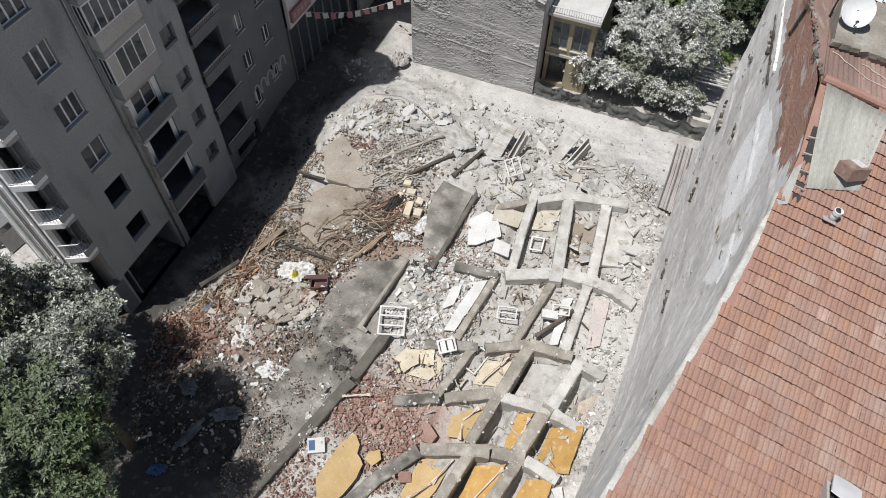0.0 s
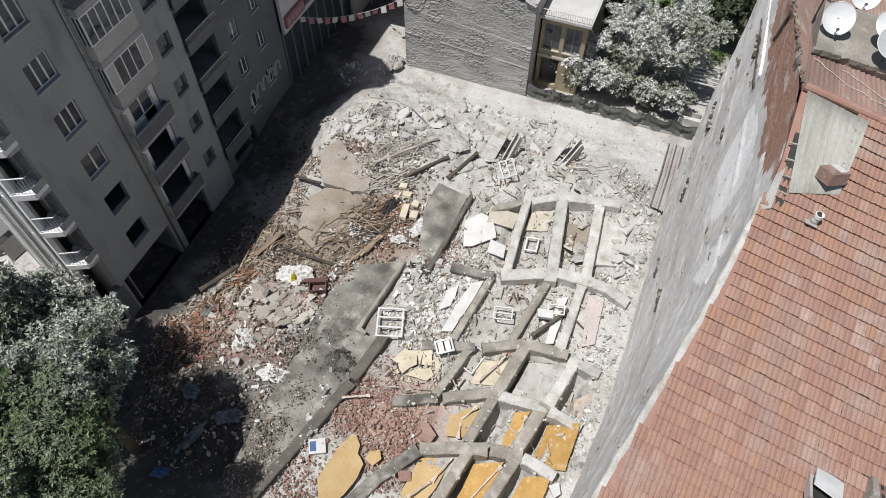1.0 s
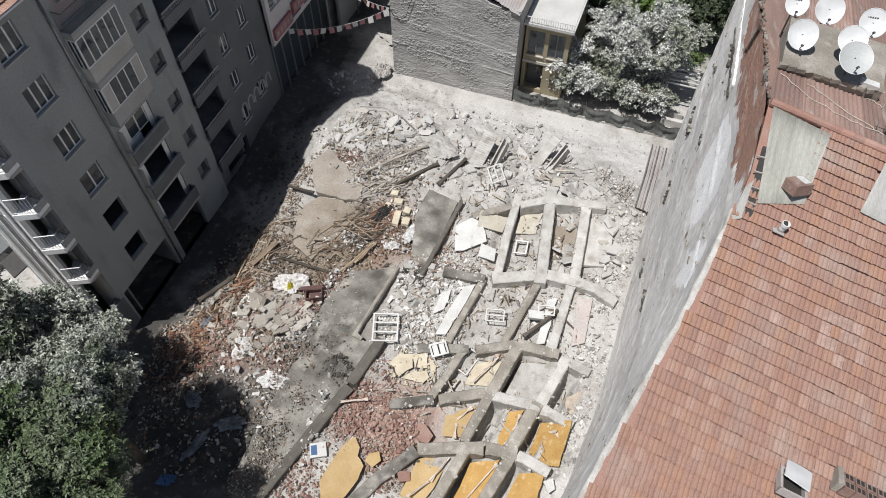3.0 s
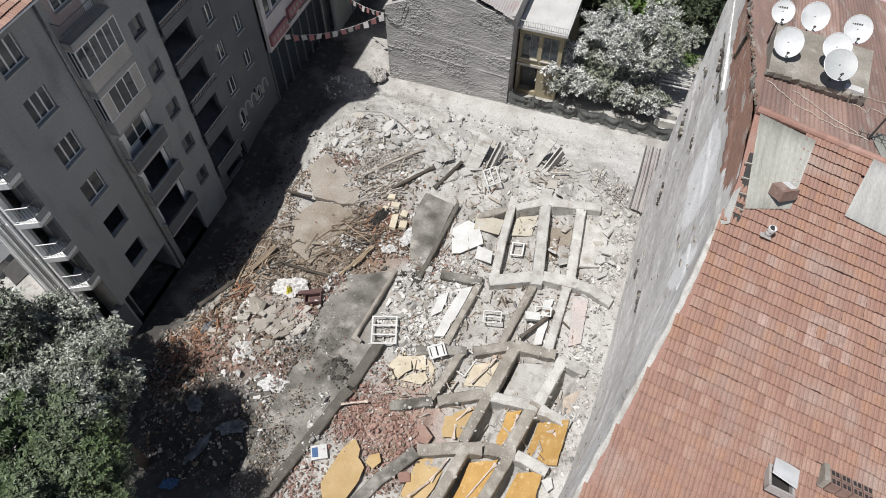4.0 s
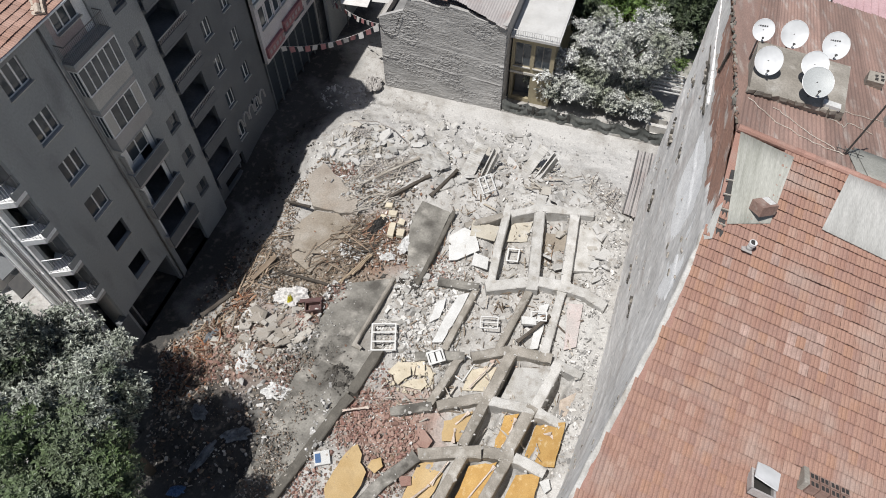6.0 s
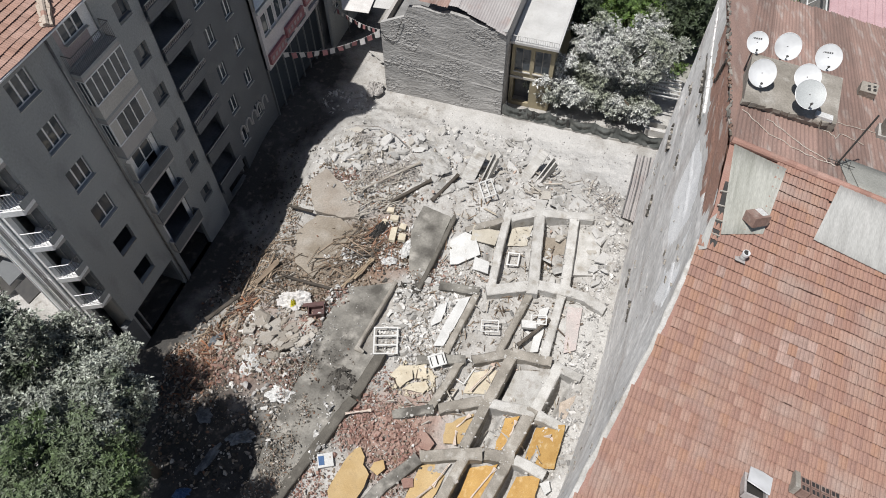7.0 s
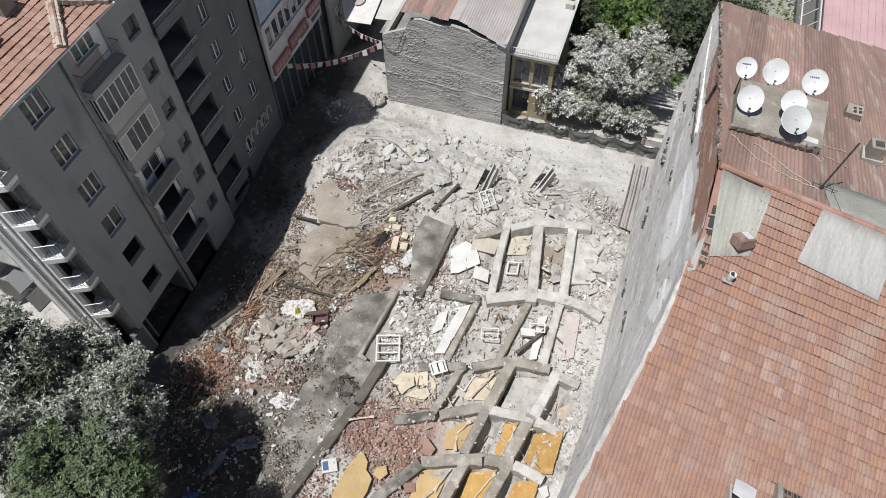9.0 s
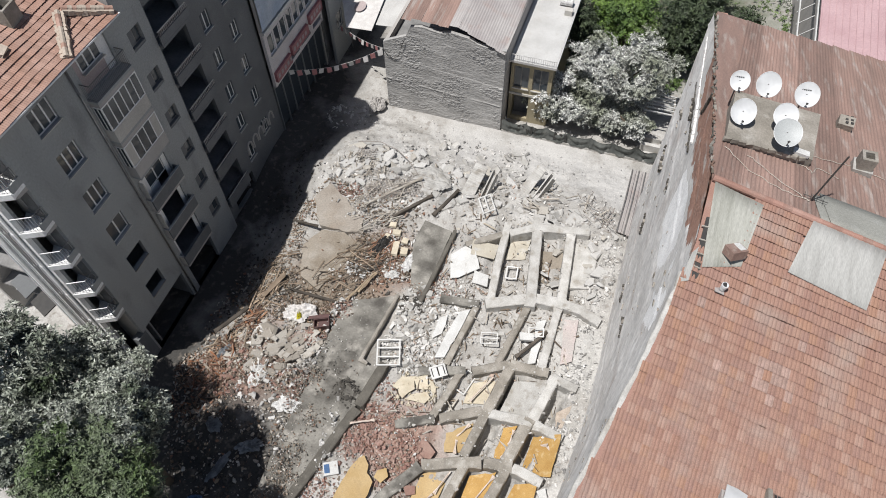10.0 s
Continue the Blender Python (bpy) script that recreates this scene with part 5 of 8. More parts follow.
def frame_beams():
    rng = random.Random(11)
    g = "beams of the fallen floor"
    pale, grey = "dusty pale concrete floor beam lying in rubble", "grey cracked concrete floor beam lying in rubble"
    rows = (
        ([(-7.14, 25.45, 1.98), (-4.9, 26.9, 2.2)], 0.6, M["concrete_grey"], grey), ([(-4.5, 27.1, 2.25), (-2.9, 28.0, 2.42)], 0.7, M["concrete"], pale),
        ([(-2.5, 28.1, 2.42), (-0.6, 28.45, 2.5), (0.85, 28.7, 2.5)], 0.75, M["concrete"], pale),
        ([(-7.5, 21.3, 1.3), (-4.9, 21.6, 1.4)], 0.75, M["concrete_dark"], grey), ([(-4.5, 21.75, 1.43), (-1.6, 23.05, 1.55), (0.2, 23.2, 1.57)], 0.95, M["concrete"], pale),
        ([(0.3, 23.2, 1.57), (1.6, 23.1, 1.5), (3.0, 22.75, 1.15)], 0.85, M["concrete"], pale),
        ([(-7.3, 16.05, 1.0), (-4.4, 16.95, 1.1)], 0.72, M["concrete_dark"], grey), ([(-4.0, 17.0, 1.12), (-1.95, 18.15, 1.18)], 0.72, M["concrete_grey"], grey),
        ([(-1.8, 18.15, 1.18), (0.5, 18.3, 1.18)], 0.8, M["concrete_grey"], grey), ([(0.7, 18.2, 1.14), (2.5, 17.8, 1.04)], 0.7, M["concrete"], pale))
    lower_rows = (
        ([(-7.3, 12.5, 0.82), (-5.3, 13.5, 0.9)], 0.7, M["concrete_dark"], grey), ([(-5.0, 13.6, 0.92), (-2.8, 14.75, 0.97)], 0.75, M["concrete_grey"], grey),
        ([(-2.6, 14.75, 0.97), (0.3, 15.0, 0.98)], 0.75, M["concrete"], pale), ([(0.5, 14.95, 0.98), (2.2, 14.6, 0.92)], 0.7, M["concrete"], pale),
        ([(-7.5, 6.6, 0.5), (-6.55, 8.6, 0.62), (-5.2, 10.5, 0.72)], 0.85, M["concrete_dark"], grey), ([(-5.0, 10.7, 0.74), (-3.3, 11.4, 0.8), (-1.9, 11.85, 0.82)], 0.8, M["concrete_grey"], grey),
        ([(-1.8, 11.9, 0.83), (-0.2, 12.15, 0.84)], 0.8, M["concrete_grey"], grey), ([(0.0, 12.15, 0.84), (1.75, 11.75, 0.8)], 0.75, M["concrete"], pale))
    for pts, w, mat, lab in rows + lower_rows:
        w *= 0.80
        BEAM_TOPS.append((pts, w))
        rib("concrete_beam", pts, w, 1.7, mat, lab, g, rng)
    ribs = (
        ([(-4.65, 27.7, 2.3), (-4.55, 25, 1.95), (-4.3, 22.35, 1.5)], 0.7, 0), ([(-2.75, 28.9, 2.5), (-2.2, 25.5, 2.0), (-1.7, 22.6, 1.55)], 0.95, 0),
        ([(-0.3, 28.0, 2.42), (-0.05, 25.6, 2.0), (0.15, 23.5, 1.62)], 0.85, 0), ([(-5.05, 21.3, 1.34), (-5.65, 17.3, 1.1)], 0.55, 1),
        ([(-1.85, 22.3, 1.3), (-2.6, 18.2, 1.16)], 0.6, 1), ([(0.1, 22.6, 1.45), (0.05, 18.6, 1.2)], 0.72, 0))
    lower_ribs = (
        ([(-1.85, 17.8, 1.15), (-2.4, 14.9, 1.0)], 0.85, 1),
        ([(-4.75, 16.4, 1.06), (-5.4, 13.8, 0.9)], 0.6, 1), ([(0.9, 17.8, 1.16), (0.35, 15.3, 1.0)], 0.85, 0), ([(-2.5, 14.5, 0.98), (-2.95, 12.0, 0.82)], 0.75, 1),
        ([(0.1, 14.9, 0.99), (-0.55, 12.3, 0.84)], 0.95, 1), ([(-2.75, 11.4, 0.8), (-3.45, 8.3, 0.6)], 0.75, 1), ([(-0.4, 11.9, 0.82), (-1.2, 9.0, 0.62)], 0.8, 1))
    for pts, w, dark in ribs + lower_ribs:
        w *= 0.74
        a, b = Vector(pts[0]), Vector(pts[-1])
        ext = (a - b).normalized() * 0.28
        pts = [tuple(a + ext), *pts[1:-1], tuple(b - ext)]
        BEAM_TOPS.append((pts, w))
        rib("concrete_beam", pts, w, 1.7, M["concrete_grey"] if dark else M["concrete"], grey if dark else pale, g, rng, 0.012)


frame_beams()


def plate(name, poly, thick, mat, label, category="slab", group="", lift=0.0, tilt=None, rag=0.05):
    """A broken floor plate over a plan polygon, following the heap, its edge finely broken."""
    rng = random.Random(hash_of(poly))
    edge = []
    for (xa, ya), (xb, yb) in zip(poly, poly[1:] + poly[:1]):
        n = max(1, int(math.hypot(xb - xa, yb - ya) / 0.3))
        for k in range(n):
            f = k / n
            j = rag * 0.3 if k else rag * 0.4
            if k and rng.random() < 0.12:
                j = rag * 1.4
            edge.append((xa + (xb - xa) * f + rng.uniform(-j, j), ya + (yb - ya) * f + rng.uniform(-j, j)))
    cx, cy = sum(p[0] for p in edge) / len(edge), sum(p[1] for p in edge) / len(edge)
    z = surf(cx, cy)
    gx, gy = (surf(cx + 1, cy) - surf(cx - 1, cy)) / 2, (surf(cx, cy + 1) - surf(cx, cy - 1)) / 2
    if tilt:
        gx, gy = gx + tilt[0], gy + tilt[1]

    def top(x, y):
        return z + lift + gx * (x - cx) + gy * (y - cy)
    s = Shape().slab(edge, lambda x, y: top(x, y) - thick, top)
    return solo(name, s, mat, (cx, cy, z + lift), label, category, group)


def loft(name, left, right, thick, mat, label, lift):
    """A long cracked plate between two edge lines, following the heap."""
    m = 9
    s = Shape()
    rows = []
    for (a, b) in zip(zip(left, left[1:]), zip(right, right[1:])):
        for k in range(6):
            f = k / 6
            rows.append((Vector(a[0]).lerp(Vector(a[1]), f), Vector(b[0]).lerp(Vector(b[1]), f)))
    rows.append((Vector(left[-1]), Vector(right[-1])))
    for d in (0.0, thick):
        for r, (p, q) in enumerate(rows):
            for i in range(m + 1):
                w = p.lerp(q, i / m)
                e = 0.05 if i in (0, m) else 0.0
                w = w + Vector((noise.noise((r * 0.9, i * 3.0, 1)) * e * 2, noise.noise((r * 0.9, i * 3.0, 5)) * e))
                s.v.append((w.x, w.y, surf(w.x, w.y) + lift - d + 0.03 * noise.noise((w.x, w.y, 3))))
    n, w = len(rows), m + 1
    k = n * w
    top = [(r * w + i, (r + 1) * w + i, (r + 1) * w + i + 1, r * w + i + 1) for r in range(n - 1) for i in range(m)]
    s.f = top + [tuple(k + i for i in reversed(q)) for q in top]
    ring = [i for i in range(m)] + [r * w + m for r in range(n - 1)] + [(n - 1) * w + i for i in range(m, 0, -1)] + [r * w for r in range(n - 1, 0, -1)]
    s.f += [(a, b, b + k, a + k) for a, b in zip(ring, ring[1:] + ring[:1])]
    mid = rows[n // 2][0]
    return solo(name, s, mat, (mid.x, mid.y, surf(mid.x, mid.y)), label, "slab")


def hash_of(poly):
    return int(sum(abs(a) * 37 + abs(b) * 91 for a, b in poly) * 100)


EARTHY_SLAB = [(-18.0, 22.5), (-17.2, 24.0), (-15.6, 24.2), (-13.9, 23.6), (-14.6, 21.95), (-15.6, 19.5), (-17.2, 20.2)]
DUSTY_SLAB = [(-18.75, 26.4), (-18.0, 27.6), (-16.4, 26.7), (-14.9, 25.6), (-14.3, 24.5), (-15.4, 24.25), (-17.3, 24.2), (-17.8, 24.6)]


def floor_plates():
    plate("floor_slab", EARTHY_SLAB, 0.3, M["slab_brown"], "smooth earth-covered brown concrete floor slab", lift=0.2, rag=0.12)
    plate("floor_slab", DUSTY_SLAB, 0.3, M["slab_tan"], "dust-covered concrete floor slab among debris", lift=0.14, rag=0.2)
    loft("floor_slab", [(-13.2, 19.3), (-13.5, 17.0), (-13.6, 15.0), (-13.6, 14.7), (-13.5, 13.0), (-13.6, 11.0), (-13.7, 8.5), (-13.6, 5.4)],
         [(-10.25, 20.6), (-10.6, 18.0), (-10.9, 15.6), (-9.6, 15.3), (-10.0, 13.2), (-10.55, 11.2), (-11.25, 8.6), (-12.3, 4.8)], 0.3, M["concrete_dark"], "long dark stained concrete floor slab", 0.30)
    plate("floor_slab", [(-10.3, 26.5), (-8.2, 26.1), (-8.75, 20.8), (-9.6, 21.2), (-10.1, 23.0), (-10.6, 24.8)], 0.35, M["concrete_dark"], "tilted dark concrete slab with snapped edge", lift=0.35, tilt=(0.04, 0.0))
    plate("floor_slab", [(-1.35, 17.5), (0.62, 17.6), (0.12, 15.4), (-1.8, 15.2)], 0.3, M["concrete"], "pale smooth concrete floor panel between beams", lift=0.3)
    plate("floor_slab", [(-0.1, 28.0), (1.6, 28.2), (2.0, 25.2), (0.3, 24.6)], 0.2, M["concrete"], "pale tilted concrete panel", lift=0.25, tilt=(-0.1, 0))
    plate("floor_slab", [(-2.2, 26.9), (-0.5, 27.2), (-0.2, 25.0), (-1.9, 24.6)], 0.15, M["slab_brown"], "dusty pinkish floor panel between beams", lift=0.0, tilt=(0, 0.1))
    rng = random.Random(4)
    rib("kerb_beam", [(-10.2, 20.6, 1.42), (-10.9, 15.7, 1.12)], 0.22, 0.4, M["concrete_grey"], "raised concrete kerb along a slab edge", "", rng)
    rib("kerb_beam", [(-11.0, 15.65, 1.12), (-10.4, 15.45, 1.1)], 0.18, 0.4, M["concrete_grey"], "raised concrete kerb end", "", rng)
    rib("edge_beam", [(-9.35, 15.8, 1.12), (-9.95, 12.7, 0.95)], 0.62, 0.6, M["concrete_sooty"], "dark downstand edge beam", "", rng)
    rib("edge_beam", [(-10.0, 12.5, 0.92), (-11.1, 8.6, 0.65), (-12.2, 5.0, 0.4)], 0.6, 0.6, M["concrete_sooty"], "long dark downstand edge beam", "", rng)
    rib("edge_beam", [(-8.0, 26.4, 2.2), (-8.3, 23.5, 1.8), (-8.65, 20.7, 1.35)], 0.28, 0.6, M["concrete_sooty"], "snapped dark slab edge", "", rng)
    rib("timber_beam", [(-12.7, 26.1, 2.1), (-10.5, 28.5, 2.55)], 0.22, 0.25, M["timber_dark"], "dark charred roof timber", "", rng)
    rib("timber_beam", [(-9.95, 27.2, 2.1), (-8.85, 29.5, 2.5)], 0.22, 0.3, M["timber_dark"], "dark fallen roof timber", "", rng)
    rib("timber_beam", [(-20.9, 14.6, 0.75), (-19.35, 16.9, 1.2)], 0.28, 0.12, M["timber_dark"], "dark weathered plank on the heap edge", "", rng)
    plate("door_panel", [(-19.05, 18.0), (-18.75, 17.9), (-18.0, 19.6), (-18.1, 19.9), (-18.4, 19.8)], 0.07, M["timber"], "weathered tan door panel lying on debris", "door", lift=0.4)
    rib("timber_beam", [(-1.6, 18.8, 1.3), (-0.2, 20.9, 1.5)], 0.2, 0.2, M["timber_dark"], "dark broken joist between beams", "", rng)
    rib("timber_beam", [(-13.4, 19.2, 1.35), (-12.3, 21.5, 1.65)], 0.13, 0.12, M["timber_tan"], "raw pale timber pole", "", rng)
    rib("timber_beam", [(-12.8, 20.1, 1.4), (-12.2, 21.7, 1.6)], 0.13, 0.08, M["timber_tan"], "raw pale timber board", "", rng)
    rib("timber_beam", [(-14.9, 26.5, 2.2), (-11.7, 29.6, 2.75)], 0.16, 0.15, M["timber_dusty"], "long dusty round pole across the heap", "", rng)
    rib("timber_beam", [(-19.4, 24.0, 1.75), (-17.4, 23.9, 1.95)], 0.16, 0.15, M["timber_dark"], "dark charred batten over the slab edge", "", rng)
    rib("timber_beam", [(-17.4, 19.0, 1.15), (-13.2, 19.0, 1.2)], 0.18, 0.15, M["timber_dark"], "thin dark plank across rubble", "", rng)


floor_plates()


def boards():
    """Ochre and cream ceiling boards lying between the beams."""
    g = "fallen ceiling boards"
    pale = "pale ochre painted ceiling board between concrete beams"
    deep = "deep ochre painted ceiling board between concrete beams"
    for poly, mat, lab in (
            ([(-4.35, 12.95), (-3.0, 14.1), (-3.05, 12.35), (-4.15, 11.9)], M["ochre_pale"], pale),
            ([(-1.2, 14.3), (-0.45, 14.65), (-0.8, 12.55), (-1.3, 12.4)], M["ochre"], deep),
            ([(0.62, 14.5), (2.15, 14.75), (2.1, 12.3), (0.4, 12.3)], M["ochre"], deep),
            ([(-4.95, 10.35), (-3.35, 11.3), (-3.75, 9.25), (-4.1, 8.0), (-5.3, 7.7), (-5.15, 9.0)], M["ochre_pale"], pale),
            ([(-2.35, 11.15), (-0.9, 11.65), (-1.15, 10.05), (-1.45, 8.8), (-2.75, 8.5), (-2.45, 9.8)], M["ochre"], deep),
            ([(0.25, 11.4), (1.5, 11.7), (1.45, 10.4), (1.4, 9.5), (-0.15, 9.3), (0.0, 10.4)], M["ochre"], deep)):
        plate("ceiling_board", poly, 0.06, mat, lab, "board", g, lift=0.36, rag=0.07)
    plate("ceiling_board", [(-8.76, 9.97), (-8.46, 10.15), (-8.05, 9.74), (-7.95, 9.31), (-7.5, 8.9), (-7.45, 8.2), (-7.75, 7.2), (-8.1, 6.5), (-8.7, 6.35), (-9.3, 7.42), (-9.25, 8.05), (-9.04, 9.07)],
          0.08, M["ochre_pale"], "large torn ochre board on brick rubble", "board", g, lift=0.32, rag=0.08)
    plate("ceiling_board", [(-7.47, 9.65), (-7.0, 9.9), (-6.75, 9.51), (-7.05, 9.03), (-7.51, 9.2)], 0.06, M["ochre_pale"], "small ochre board fragment", "board", g, lift=0.24, rag=0.08)
    plate("brickwork_chunk", [(-5.66, 12.13), (-5.25, 12.1), (-4.63, 11.74), (-4.79, 11.27), (-5.58, 11.17)], 0.2, M["rubble_red"], "fallen panel of pinkish brickwork", "brickwork", lift=0.3, tilt=(0.1, 0.1))
    plate("brickwork_chunk", [(-5.75, 9.29), (-5.1, 9.5), (-4.95, 9.1), (-5.45, 8.85)], 0.2, M["rubble_red"], "fallen block of red brickwork beside a beam", "brickwork", lift=0.3, tilt=(0.0, 0.1))
    for poly in ([(-8.4, 14.7), (-7.9, 15.5), (-7.25, 15.75), (-7.1, 14.9), (-7.5, 14.2)], [(-7.1, 15.75), (-6.5, 15.95), (-6.2, 15.2), (-6.95, 14.9)], [(-7.35, 14.1), (-6.95, 14.75), (-6.2, 15.05), (-5.9, 14.6), (-6.5, 14.2)], [(-6.35, 15.85), (-5.75, 15.45), (-5.85, 14.85), (-6.1, 15.2)]):
        plate("ceiling_board", poly, 0.05, M["cream"], "crumbling cream board piece on rubble", "board", g, lift=0.2, rag=0.22)
    plate("ceiling_board", [(-3.9, 16.6), (-2.4, 17.3), (-2.7, 15.6), (-4.0, 15.2)], 0.06, M["cream"], "cream board between concrete beams", "board", g, lift=0.15)
    plate("ceiling_board", [(-6.6, 26.0), (-4.9, 26.3), (-4.9, 25.2), (-6.5, 24.9)], 0.06, M["cream_dusty"], "cream board under a beam", "board", g, lift=0.15)
    plate("ceiling_board", [(-4.2, 27.0), (-2.9, 27.5), (-2.9, 26.0), (-4.2, 25.6)], 0.06, M["cream_dusty"], "cream board between pale beams", "board", g, lift=0.15)
    plate("ceiling_board", [(0.65, 22.3), (1.55, 22.5), (1.75, 19.6), (1.1, 19.2)], 0.06, M["dust_pink"], "dusty pink floor strip beside the wall", "board", g, lift=0.22)
    plate("ceiling_board", [(1.6, 16.4), (2.35, 16.9), (2.15, 15.5), (1.7, 15.35)], 0.06, M["mortar"], "dusty ochre strip beside the wall", "board", g, lift=0.12)
    w = "broken white plaster sheet on rubble"
    for poly in ([(-7.8, 24.5), (-7.0, 25.4), (-6.2, 25.2), (-5.6, 24.1), (-6.8, 23.1), (-7.3, 22.9)], [(-5.9, 23.9), (-4.9, 23.9), (-4.8, 23.1), (-5.8, 23.0)],
                 [(-5.95, 20.7), (-5.35, 21.1), (-5.6, 19.2), (-5.95, 17.4), (-6.5, 17.2), (-6.3, 19.0)], [(-0.98, 21.6), (-0.45, 21.9), (-0.4, 18.8), (-0.85, 18.6)], [(-7.1, 19.9), (-6.6, 20.3), (-6.6, 18.9), (-7.1, 18.4)]):
        plate("plaster_sheet", poly, 0.07, M["white"], w, "sheet", "plaster sheets", lift=0.3, rag=0.045)
    rng = random.Random(15)
    # trim laths over the ochre boards
    for a, b in (((-3.14, 13.9), (-3.72, 12.93)), ((-3.72, 12.93), (-3.55, 12.1)), ((-3.4, 10.9), (-4.01, 9.48)), ((-4.01, 9.48), (-4.8, 8.2)), ((-0.95, 11.4), (-2.1, 8.9)), ((-0.55, 14.4), (-0.65, 13.3)), ((-0.65, 13.3), (-0.85, 12.5)), ((0.81, 14.08), (1.45, 14.0)), ((1.45, 14.0), (1.96, 13.65)), ((1.96, 13.65), (1.56, 12.96)), ((-2.7, 17.0), (-3.6, 15.4)), ((-10.1, 11.6), (-8.6, 12.3))):
        za, zb = surf(*a) + 0.45, surf(*b) + 0.45
        rib("lath", [(*a, za), (*b, zb)], 0.085, 0.05, M["lath_white"], "thin pale wooden lath on a board", "laths", rng)


boards()


# ---------------------------------------------------------------- heaps of fragments
def fragments(name, count, place, size, mat, label, seed, flat=0.6, lift=0.0, sink=0.3, long=1.0, even=False):
    rng = random.Random(seed)
    s = Shape()
    for _ in range(count):
        x, y = place(rng)
        k = size[0] * 0.8 + (size[1] - size[0]) * rng.random() ** 3.2
        if not even and noise.noise((x * 0.55 + seed, y * 0.55, 2.0)) + rng.uniform(-0.45, 0.45) < -0.12:
            continue
        if lift > 0 and rng.random() < 0.85 and (inside(EARTHY_SLAB, x, y) or inside(DUSTY_SLAB, x, y)):
            continue
        t = turn3(rng.gauss(0, 30), rng.gauss(0, 30), rng.uniform(0, 360))
        d = (k * rng.uniform(0.6, 1.7) * long, k * rng.uniform(0.4, 1.0) * (0.5 if long > 2 else 1.0), k * rng.uniform(0.12, flat))
        at = (x, y, rough_ground(x, y) + d[2] * (0.5 - sink) + lift + 0.2 * rng.random() ** 4)
        if long > 2:
            s.chunk(at, d, t, rng)
        else:
            s.shard(at, d, t, rng)
    solo(name, s, mat, (s.v[0][0], s.v[0][1], 0), label, "rubble", kind="stuff")


def ell(cx, cy, rx, ry, rot=0):
    c, n = math.cos(radians(rot)), math.sin(radians(rot))

    def f(rng):
        a, r = rng.uniform(0, 2 * math.pi), math.sqrt(rng.random())
        u, v = rx * r * math.cos(a), ry * r * math.sin(a)
        return cx + u * c - v * n, cy + u * n + v * c
    return f


def rect(x0, y0, x1, y1):
    return lambda rng: (rng.uniform(x0, x1), rng.uniform(y0, y1))


def either(*fs):
    return lambda rng: rng.choice(fs)(rng)


